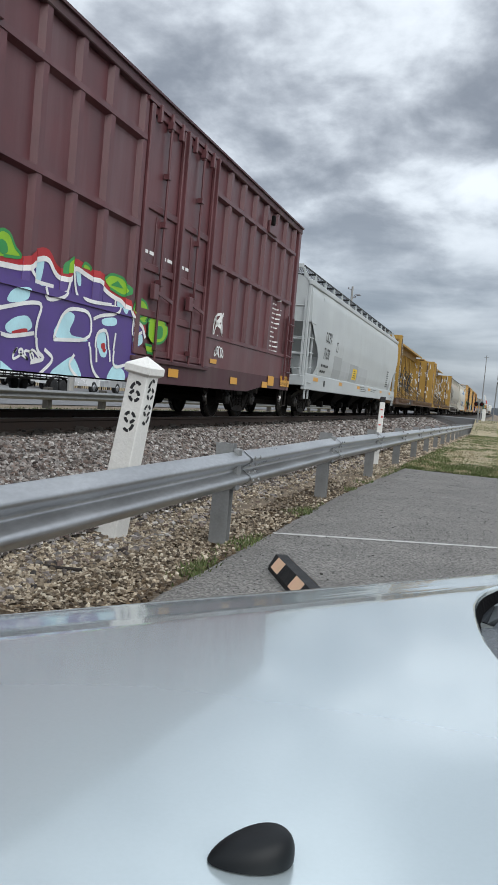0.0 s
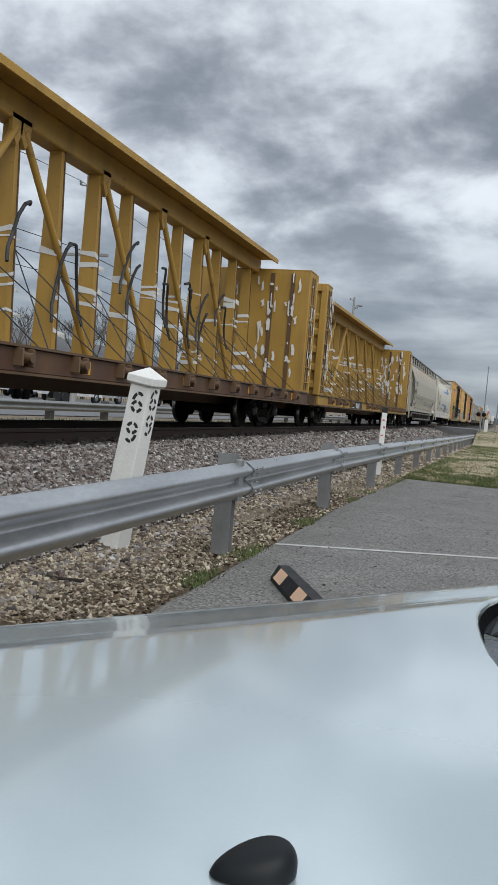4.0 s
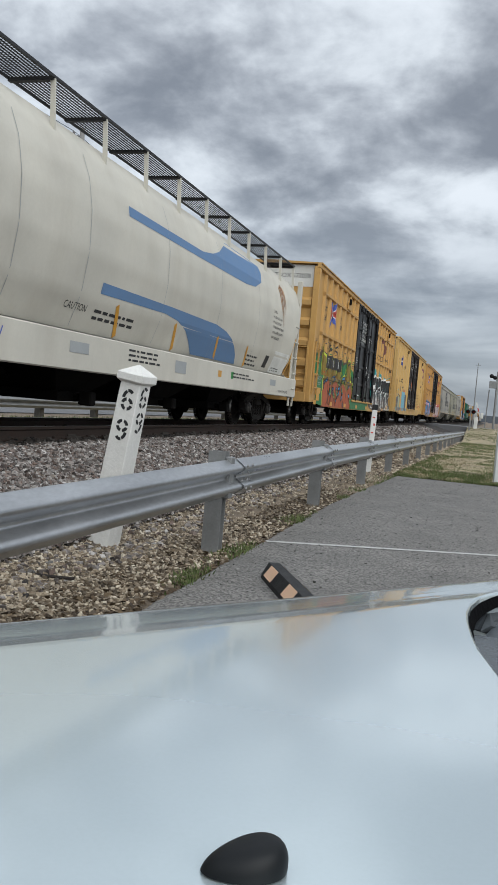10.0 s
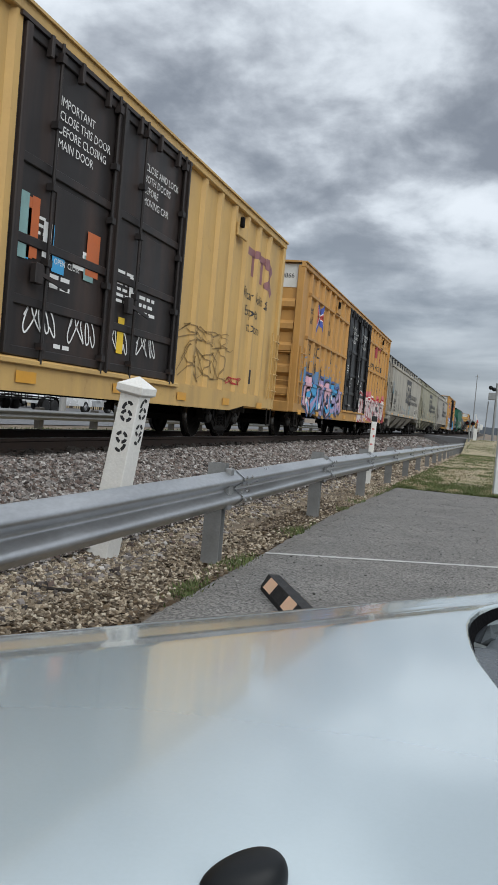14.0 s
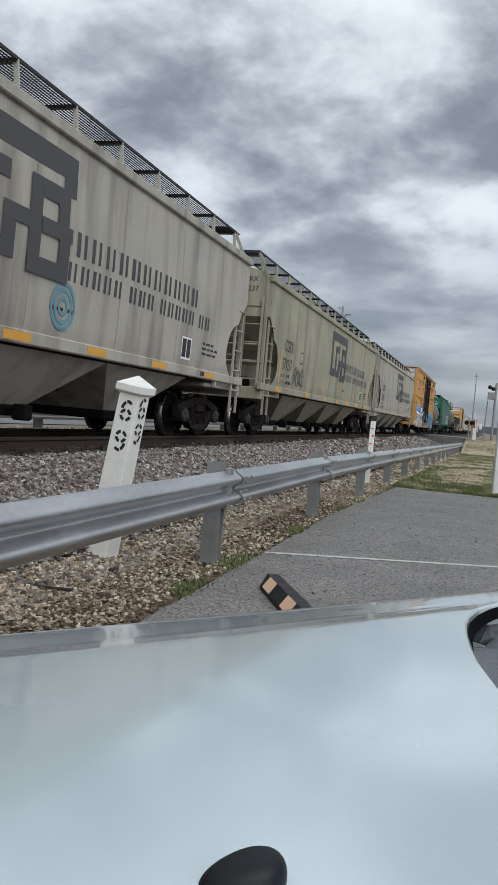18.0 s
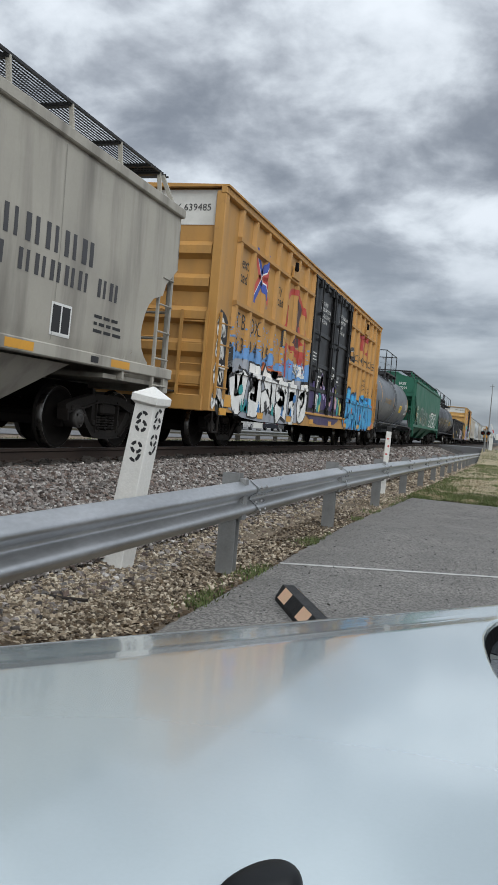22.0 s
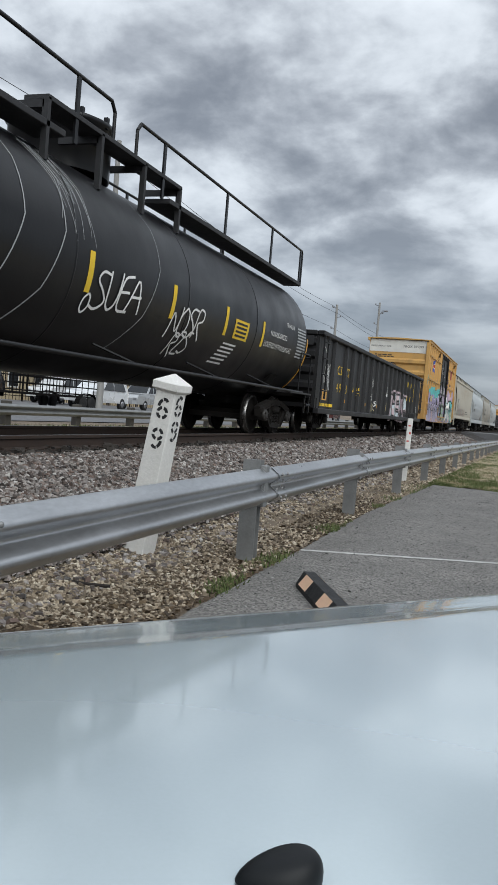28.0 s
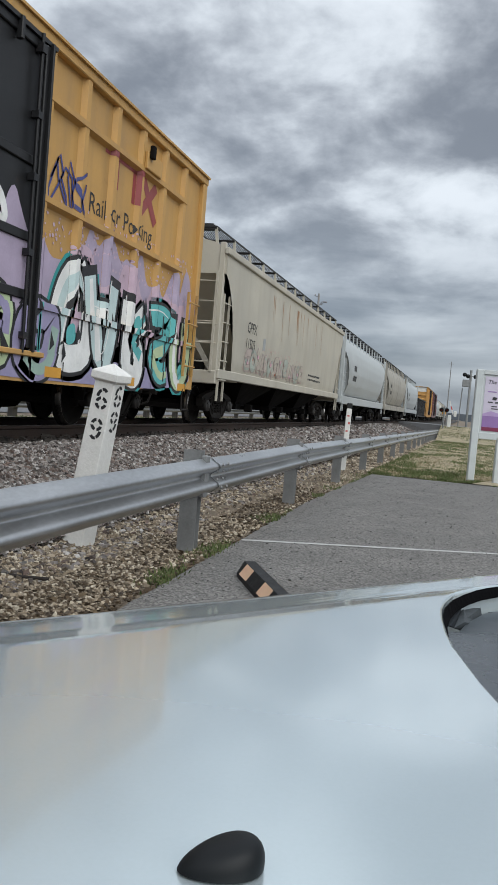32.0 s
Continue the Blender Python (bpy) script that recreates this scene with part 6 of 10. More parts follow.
PIPE = material("dusty pipe paint", (0.11, 0.10, 0.087), 0.75, 0, 0.3, 5.0, 60.0, 0.25, 0.2, rust=0.3)
part("side_pipe", Mesh().path([(1.45, 2.2, 0.62), (1.46, 2.35, 0.82), (1.46, 2.6, 0.86), (1.46, L - 3.6, 0.84), (1.44, L - 3.4, 0.80), (1.40, L - 3.35, 0.6), (1.2, L - 3.5, 0.45)], 0.045, 8), PIPE, car, "dusty grey-brown pipe")
part("side_pipe", Mesh().path([(1.5, 3.2, 0.50), (1.5, L - 4.2, 0.48), (1.48, L - 3.9, 0.55), (1.40, L - 3.5, 0.78)], 0.065, 8), PIPE, car, "dusty grey-brown pipe")
for y in (3.6, 5.6, 7.6, 9.6, 11.6, 13.6):
    part("pipe_hanger", shared("pipe hanger", lambda: Mesh().tube((1.44, 0, 0.96), (1.44, 0, 0.46), 0.022, 6).lathe([(-.05, .075), (.05, .075)], "y", 10, (1.5, 0, .50)), PIPE), None, car, at=(0, y, 0))
    part("outlet_elbow", shared("outlet elbow", lambda: Mesh().path([(1.46, 0, .84), (1.40, .12, .74), (1.2, .25, .66), (0.9, .3, .62)], .045, 8), PIPE), None, car, at=(0, y + .7, 0))
part("pull_rod", Mesh().tube((1.56, 2.6, 1.21), (1.56, 16.0, 1.19), 0.016, 6), CREAM_R, car)
part("brake_cylinder", Mesh().lathe([(16.0, .03), (16.25, .035), (16.28, .07), (16.5, .07), (16.52, .095), (17.0, .095), (17.06, .07), (17.1, .02)], "y", 14, (1.56, 0, 1.08)), CREAM_B, car, "pale brake cylinder with rod")
part("end_gusset", Mesh().box(1.40, 1.52, 17.32, 17.58, .95, 1.70, .015), CREAM_B, car, "pale upright gusset plate")
part("toe_bracket", Mesh().prism([(1.40, .80), (1.50, .80), (1.54, .97), (1.40, .97)], 15.3, 16.4), CREAM_R, car)

car, sd, L = shell_car(109.79, 127.8, "cream round-sided hopper with faded blue emblem", CREAM_B, prof=ROUND_PROF, chord=False, zmin=straight_low(3.2, 1.95, 1.3), far=straight_low(3.0, 0.8, 1.28), bays=4, shade_bays=UNDER, sill=(0.78, 1.26), roof_w=0.66, walk_z=4.22)
sd.text("SHPX", 2.55, 2.36, 0.44, BLACK, bold=0.01, width=.85), sd.text("43978", 2.45, 1.84, 0.44, BLACK, bold=0.01, width=.85)
sd.bars(2.4, 1.62, 0.9, 3, BLACK, 0.06, 0.07), sd.rect(3.9, 2.0, 4.1, 2.3, BLACK), sd.rect(3.93, 2.03, 4.07, 2.27, CREAM_B, 1)
sd.rect(1.85, 1.5, 1.95, 2.2, OCHRE)
sd.poly([(7.35, 3.14), (7.35, 3.0), (10.4, 2.98), (13.0, 2.98), (13.7, 3.03), (14.2, 3.20), (14.4, 3.42), (14.3, 3.56), (13.2, 3.60), (12.1, 3.62), (11.75, 3.47), (11.4, 3.31), (10.95, 3.19), (10.4, 3.12)], BLUE, 0, "emblem")
sd.poly([(6.73, 1.98), (6.71, 1.83), (8.95, 1.85), (9.5, 1.80), (9.95, 1.69), (10.3, 1.52), (10.6, 1.33), (13.2, 1.33), (13.05, 1.5), (12.8, 1.64), (12.45, 1.79), (12.0, 1.90), (11.4, 1.96), (9.2, 1.98)], BLUE, 0, "emblem")
[sd.stroke([(15.86 + .045 * k, 3.45 - .02 * abs(k - 5)), (16.06 + .035 * k, 3.3 - rnd.uniform(.3, .9))], rnd.uniform(.03, .08), (RUSTY, spray((0.44, 0.36, 0.27)), spray((0.27, 0.095, 0.04)))[(0, 1, 0, 0, 2, 2, 2, 0, 0, 1, 0)[k]], k % 3, "rust_run", .15) for k in range(11)], sd.rect(15.85, 1.32, 17.2, 1.84, spray((0.66, 0.66, 0.63)), 0, "marking"), sd.stroke([(17.56, 2.3), (17.44, 1.8), (17.36, 1.32)], 0.07, OCHRE, 1, "reflector"), sd.bars(16.0, 1.42, .8, 2, BLACK, .025, .03)
for y in (7.28, 9.46, 11.62, 13.6):
    sd.stroke([(y, 1.75), (y + 0.24, 1.33)], 0.09, OCHRE, 1, "reflector")
sd.text("CAUTION", 5.9, 1.55, .13, BLACK), sd.bars(6.7, 1.58, 1.2, 2, BLACK, 0.04, 0.05), sd.bars(13.8, 1.55, 0.9, 3, BLACK, 0.04, 0.05), sd.rect(15.2, 1.4, 15.5, 1.68, BLACK)
for w, z in (("2 LINING", 2.68), ("APPLIED 10-2021 ARIN", 2.56), ("DO NOT USE STEAM,", 2.44), ("WATER OR SHARP OBJECTS", 2.33), ("CLEAN. ENTER CAR WITH", 2.21), ("SOFT SOLES SHOES.", 2.09)):
    sd.text(w, 15.2, z, 0.082, BLACK)
for y in (4.6, 6.2, 8.8, 11.4, 14.0):
    sd.rect(y, 1.34, y + .012, 3.5, GREY_PATCH, 0, "weld_line")
sd.done()
s2 = Side(car, lambda z: 1.57)
s2.text("CENTER FLOW", 3.3, 1.04, 0.17, NAVY, bold=.01), s2.text("PRESSUREAIDE", 3.3, 0.86, 0.17, NAVY, bold=.01), s2.bars(7.6, 1.15, 1.2, 3, BLACK, 0.03, 0.04), s2.bars(12.5, 1.1, 1.5, 2, BLACK, 0.03, 0.04)
s2.rect(1.5, 1.0, 1.75, 1.14, BLACK), s2.rect(9.4, .95, 9.9, 1.15, GREY_PATCH), s2.rect(11.6, 1.0, 11.8, 1.12, OCHRE), s2.rect(12.4, 1.0, 12.55, 1.14, LEAF_S)
for y in (5.9, 15.4):
    s2.rect(y, 1.0, y + 0.5, 1.14, GREY_PATCH)
s2.text("2 INCH HF COMP SHOES", L - 1.9, .86, .09, BLACK), s2.done()

# yellow boxcars
car, sd, (d0, d1, L) = boxcar(129.58, 148.7, "yellow ribbed boxcar with orange and white graffiti", YELLOW, door_y=(7.28, 12.3), end_text="TBOX 672078")
OLIVE_S, MUD_S = spray((0.20, 0.135, 0.02)), spray((0.075, 0.04, 0.03))
YLIME, FERN_S, RUST_S = spray((0.52, 0.60, 0.06)), spray((0.02, 0.16, 0.05)), spray((0.40, 0.085, 0.025))
cloud(sd, .7, d0 - .02, 1.2, 2.45, MUD_S, rnd, 0), speckle(sd, .5, d0 - .1, 2.1, 2.7, MUD_S, rnd, 160, .06, 1)
for y in (1.3, 2.5, 4.4, 5.6, 6.9):
    cloud(sd, y - .55, y + .55, 1.2, 2.42, FERN_S, rnd, 1), speckle(sd, y - .5, y + .5, 2.0, 2.5, FERN_S, rnd, 24, .05, 2)
crown = [(1.75, 1.0), (1.62, 1.9), (1.72, 2.5), (2.05, 2.0), (2.3, 1.75), (2.75, 1.95), (2.95, 2.2), (3.1, 1.7), (3.6, 2.25), (3.75, 1.75), (4.1, 1.6), (4.45, 2.2), (4.6, 1.7), (5.0, 2.25), (5.3, 1.5), (5.65, 2.15), (5.9, 1.6), (6.3, 2.35), (6.6, 1.7), (6.95, 2.25), (7.1, 1.5), (7.3, 1.35), (7.3, .95)]
sd.poly(crown, OLIVE_S, 2, "mural"), sd.stroke(crown, .06, YLIME, 5, "mural"), sd.stroke([(y + .06, z - .05) for y, z in crown], .05, INK, 4, "mural")
sd.poly([(1.75, .62), (d0 - .02, .62), (d0 - .02, 1.25), (6.7, 1.42), (6.1, 1.2), (5.4, 1.5), (4.7, 1.25), (4.0, 1.48), (3.2, 1.3), (2.5, 1.5), (1.8, 1.35)], RUST_S, 3, "mural"), speckle(sd, 1.8, d0 - .2, 1.2, 1.75, RUST_S, rnd, 150, .06, 4)
for k in range(40):
    # leaf-shaped blue drops with a dark outline
    y, z = rnd.uniform(1.8, d0 - .5), rnd.choice((rnd.uniform(.72, 1.2), rnd.uniform(1.1, 1.7), rnd.uniform(1.3, 2.0)))
    q, w = rnd.uniform(-1.2, 1.2), rnd.uniform(.22, .42)
    leaf = [(y + w * (u * math.cos(q) - v * math.sin(q)), z + w * (u * math.sin(q) + v * math.cos(q))) for u, v in ((0, 0), (.3, .17), (.65, .15), (1, 0), (.65, -.14), (.3, -.15))]
    sd.poly(leaf, (SKYB, BLUE_S, SKYB, spray((0.06, 0.22, 0.42)))[k % 4], 6, "mural"), sd.stroke(leaf + leaf[:1], .045, INK, 7, "mural")
    if k % 4 == 0:
        sd.tri([(y + .1, z - .14), (y + .34, z - .2), (y + .16, z + .02)], FERN_S, 8, "mural"), sd.stroke([(y + .1, z - .14), (y + .34, z - .2), (y + .16, z + .02)], .025, YLIME, 9, "mural")
for k in range(14):
    y = rnd.uniform(2.0, d0 - .4)
    sd.stroke([(y, rnd.uniform(1.1, 1.5)), (y + rnd.uniform(-.25, .25), rnd.uniform(.85, 1.1)), (y + rnd.uniform(-.2, .3), .68)], .045, INK, 5, "mural")
sd.poly([(.75, .70), (1.8, .64), (1.72, 1.5), (1.2, 1.62), (.8, 1.55)], FERN_S, 3, "mural"), sd.stroke([(1.78, .66), (1.66, 1.0), (1.8, 1.2), (1.7, 1.55)], .05, YLIME, 6, "mural")
sd.text("LD LMT", .95, 1.42, .13, WHITE, 7), sd.text("LT WT", 1.0, 1.25, .13, WHITE, 7), sd.rect(.95, 1.0, 1.5, 1.17, OCHRE, 7)
cloud(sd, d1 - .3, L - .1, .9, 2.3, TEAL, rnd, 0)
sd.poly([(d1 - .6, .64), (L - .15, .66), (L - .15, 1.15), (d1 - .6, 1.15)], BROWN_S, 1, "graffiti")
speckle(sd, d1 - .2, L - .2, 1.7, 2.4, TEAL, rnd, 130, .07, 1)
for k in range(4):
    # jagged black letter shapes in thick white edging, teal flares behind
    y = d1 + .05 + 1.68 * k
    bend = lambda u, v: (y + 1.62 * u + rnd.uniform(-.05, .05), .72 + 1.5 * v + rnd.uniform(-.04, .04))
    shape = [bend(u, v) for u, v in ((.0, .05), (.02, .90), (.28, .93), (.43, 1.05), (.46, .82), (.56, .98), (.60, .90), (.80, .97), (1.02, 1.08), (1.0, .80), (.84, .52), (.95, .38), (1.0, .08))]
    sd.tri([bend(.40, .9), bend(.72, .9), bend(.46, 1.2)], TEAL, 1, "mural"), sd.poly([bend(.86, .35), bend(1.1, .2), bend(1.12, .95), bend(.9, .6)], TEAL, 1, "mural")
    sd.stroke(shape + shape[:1], .17, SNOW, 2, "mural"), sd.poly(shape, INK, 3, "mural")
    sd.poly([bend(.10, .02), bend(.92, .02), bend(.80, .24), bend(.45, .40), bend(.15, .30)], BROWN_S, 4, "mural")
    sd.poly([bend(.26, .62), bend(.58, .70), bend(.50, .56), bend(.40, .48), bend(.30, .52)], SNOW, 5, "mural"), sd.poly([bend(.30, .60), bend(.46, .62), bend(.40, .53)], spray((0.60, 0.42, 0.42)), 6, "mural")
    sd.tri([bend(.36, .90), bend(.42, 1.0), bend(.24, .74)], SNOW, 5, "mural"), sd.poly([bend(.84, .62), bend(1.0, .80), bend(.92, .45), bend(.70, .42)], SNOW, 5, "mural")
    sd.tri([bend(.02, .1), bend(.2, .1), bend(.1, .50)], SNOW, 5, "mural"), sd.tri([bend(.40, .12), bend(.56, .06), bend(.42, .34)], SNOW, 5, "mural")
    sd.stroke([bend(.72, .88), bend(.86, .86), bend(.82, .70)], .022, SNOW, 6, "mural"), sd.stroke([bend(.40, .45), bend(.62, .38)], .03, SNOW, 6, "mural"), sd.stroke([bend(.45, .35), bend(.66, .05)], .03, SNOW, 6, "mural")
sd.rect(17.66, .76, 18.12, .95, OCHRE, 9)
slogan(sd, "TBOX", "672078", mark_y=2.08, boxed=True)
tail_words(sd, 14.3, 3.35, spray((0.15, 0.045, 0.035)), (("RAILCAR POOLING EXPERTS", 13.2, 2.92),), .33)
door_words(sd, d0, d1, sets=1)
sd.poly([(d0 - .3, .62), (d1 - .9, .62), (d1 - 1.0, .92), (d0 + 2, .98), (d0 + 1, .93), (d0 - .3, 1.0)], FERN_S, 6, "mural"), speckle(sd, d0, d1 - 1, .95, 1.35, FERN_S, rnd, 60, .06, 6)
scrawl(sd, L - .75, 2.45, .35, .45, INK, rnd, .02, 4)
safety(sd, L, 0.66, 2.6), sd.rect(.85, .78, 1.3, 1.0, OCHRE, 8)
sd.done()

car, sd, (d0, d1, L) = boxcar(150.41, 169.15, "pale yellow smooth-post boxcar with faint painted figures", YELLOW_B, DOOR_RUSTY, rails=(), end_text="TBOX 666847", span=0.86)
slogan(sd, "TBOX", "666847", at=1.18, mark_y=2.02)
DUSTY_T = spray((0.20, 0.34, 0.33))
PALE_B, SMOKE, BLUSH, MOSS_S = spray((0.16, 0.36, 0.46)), spray((0.13, 0.12, 0.115)), spray((0.48, 0.24, 0.24)), spray((0.30, 0.33, 0.25))
# painted bottles and flames on a smoky ground, faded
sd.poly([(1.75, .78), (2.12, .78), (2.1, 1.45), (1.95, 1.62), (1.78, 1.5)], SMOKE, 0, "graffiti"), sd.poly([(2.75, .78), (3.05, .78), (3.0, 1.55), (2.8, 1.4)], SMOKE, 0, "graffiti")
sd.poly([(1.18, .76), (1.72, .76), (1.66, 1.05), (1.24, 1.05)], DUSTY_T, 0, "graffiti"), sd.poly([(1.30, 1.3), (1.42, 1.12), (1.58, 1.3), (1.68, 1.75), (1.60, 2.10), (1.44, 2.18), (1.32, 2.02), (1.26, 1.7)], PALE_B, 1, "graffiti")
for k in range(9):
    q = k / 8
    sd.stroke([(1.30 + .36 * q, 2.12 + .08 * math.sin(3 * q)), (1.46 + .12 * q, 2.45), (1.55 + .05 * q, 2.75 + .25 * math.sin(3 * q))], .022, (BLUSH, SLATE, SNOW)[k % 3], 2)
    sd.stroke([(1.24 + .44 * q, 1.35 - .2 * math.sin(3 * q)), (1.30 + .32 * q, 1.02)], .02, (SNOW, SLATE)[k % 2], 2)
sd.stroke([(1.30, 1.3), (1.26, 1.7), (1.34, 2.05), (1.45, 2.2), (1.60, 2.1), (1.69, 1.75), (1.58, 1.3)], .03, SLATE, 3)
sd.poly([(2.12, .78), (2.80, .78), (2.78, 1.5), (2.66, 1.8), (2.46, 1.92), (2.25, 1.82), (2.13, 1.5)], MOSS_S, 1, "graffiti"), sd.stroke([(2.12, .78), (2.12, 1.5), (2.25, 1.84), (2.46, 1.95), (2.68, 1.82), (2.80, 1.5), (2.80, .8)], .03, SLATE, 2)
cloud(sd, 2.0, 2.7, 1.28, 1.58, BLUSH, rnd, 2), sd.poly([(2.14, .78), (2.78, .78), (2.76, 1.0), (2.16, 1.0)], DUSTY_T, 2, "graffiti"), sd.rect(2.1, .82, 2.3, .95, RED_S, 3)
sd.poly([(2.98, .8), (3.60, .8), (3.58, 1.3), (3.3, 1.42), (3.0, 1.3)], SMOKE, 1, "graffiti"), sd.poly([(3.0, 1.35), (3.1, 1.75), (3.16, 2.12), (3.28, 1.8), (3.5, 1.6), (3.5, 1.35), (3.25, 1.25)], PALE_B, 2, "graffiti"), cloud(sd, 3.0, 3.55, 1.22, 1.42, BLUSH, rnd, 3)
for y0, y1, z1, m in ((3.72, 4.34, 1.52, spray((0.46, 0.26, 0.20))), (4.44, 5.48, 1.90, PALE_B), (5.46, 6.5, 1.78, SMOKE), (6.5, 6.95, 1.85, PALE_B), (.95, 1.2, 1.3, spray((0.44, 0.30, 0.05)))):
    sd.rect(y0, .80, y1, z1, m, 0, "graffiti")
    for k in range(3):
        sd.stroke([(y0 + (y1 - y0) * rnd.random(), z1), (y0 + (y1 - y0) * rnd.random(), .9)], .03, m, 1)
sd.rect(4.5, 1.90, 5.5, 2.06, spray((0.45, 0.17, 0.08)), 0, "graffiti"), speckle(sd, 1.2, 5.4, 1.4, 2.1, DUSTY_T, rnd, 60, .06, 0)
door_words(sd, d0, d1)
sd.rect(d0 + 2.28, 1.1, d0 + 2.36, 4.4, TEAL, 26, "graffiti")
for k in range(9):
    y = d0 + rnd.uniform(.1, 2.0)
    sd.rect(y, rnd.uniform(2.0, 2.2), y + rnd.uniform(.1, .35), rnd.uniform(2.35, 2.8), (ORANGE_S, DUSTY_T, SNOW, SKYB)[k % 4], 6 + k % 3, "graffiti")
sd.rect(d0 + 2.75, 1.25, d0 + 2.95, 1.75, YEL_TXT, 7, "graffiti")
for k in range(4):
    scrawl(sd, d0 + .4 + k * 1.0, 1.2, .7, .5, SNOW, rnd, .025, 4)
scrawl(sd, d1 + .5, 1.0, 2.2, .8, spray((0.24, 0.15, 0.05)), rnd, .025, 7), scrawl(sd, d1 + .4, 1.7, 2.6, .4, spray((0.24, 0.15, 0.05)), rnd, .018, 7)
tail_words(sd, 16.0, 3.45, spray((0.24, 0.10, 0.11)), (("Railcar Pooling", 15.7, 2.95), ("Experts", 16.1, 2.62), ("ttx.com", 16.3, 2.3)), .3)
sd.rect(L - 2.2, 1.2, L - 1.9, 1.5, BLACK, 1), sd.rect(.35, 1.0, .55, 1.3, WHITE, 8), sd.bars(.4, 1.22, .1, 3, BLACK, .03, .04)
scrawl(sd, 15.2, 1.1, 1.0, .2, RED_S, rnd, .025, 5)
safety(sd, L, 0.70, 2.4), sd.done()

car, sd, (d0, d1, L) = boxcar(171.24, 190.5, "orange-yellow ribbed boxcar with red block graffiti", YELLOW_O, end_text="TBOX 640866", span=0.87)
slogan(sd, "TBOX", "640866")
cloud(sd, .8, 7.0, .7, 2.1, spray((0.10, 0.22, 0.40)), rnd, 0), speckle(sd, .8, 7.0, 1.7, 2.4, spray((0.10, 0.22, 0.40)), rnd, 120, .07, 1)
burner(sd, 1.0, 6.9, .68, 1.75, [PINK_S, SKYB, LILAC], INK, rnd, 6, spray((0.06, 0.10, 0.28)), (SNOW, SKYB), .12, .06, .36)
cloud(sd, d1 + .05, L - .5, .64, 2.0, spray((0.55, 0.14, 0.16)), rnd, 0)
burner(sd, d1 - 1.4, L - .9, .64, 1.78, [spray((0.66, 0.60, 0.58)), spray((0.62, 0.50, 0.50))], spray((0.36, 0.02, 0.035)), rnd, 7, SNOW, (PINK_S, SLATE), .08, .09, .34)
sd.rect(L - 3.4, 1.1, L - 2.7, 1.35, SLATE, 7), sd.rect(L - 2.0, .64, L - .3, 1.05, spray((0.33, 0.015, 0.03)), 2, "graffiti")
for y, z in ((13.3, 2.1), (14.3, 2.0), (15.1, 1.9), (16.2, 1.95)):
    scrawl(sd, y, z, .25, .22, BLUE_S, rnd, .06, 2)
tail_words(sd, 14.4, 3.45, spray((0.30, 0.03, 0.04)), (("RAILCAR POOLING EXPERTS", 12.9, 2.92),), .34)
dims(sd, 15.7, 2.35), door_words(sd, d0, d1), scrawl(sd, L - .5, 2.2, .3, .9, BLUE_S, rnd, .05, 5)
safety(sd, L, 0.66, 2.4), sd.done()

def name_bars(side, y, z, h, words, pitch):
    """An owner's name, not lettered: plain upright bars in the rhythm of its words."""
    g = random.Random(int(y * 100))
    for count in words:
        for _ in range(count):
            w = pitch * g.uniform(0.20, 0.30)
            side.rect(y, z, y + w, z + h, SLATE, 0, "owner_name")
            side.rect(y + pitch * 0.46, z, y + pitch * 0.46 + w * 0.8, z + h, SLATE, 0, "owner_name")
            y += pitch
        y += pitch * 0.55


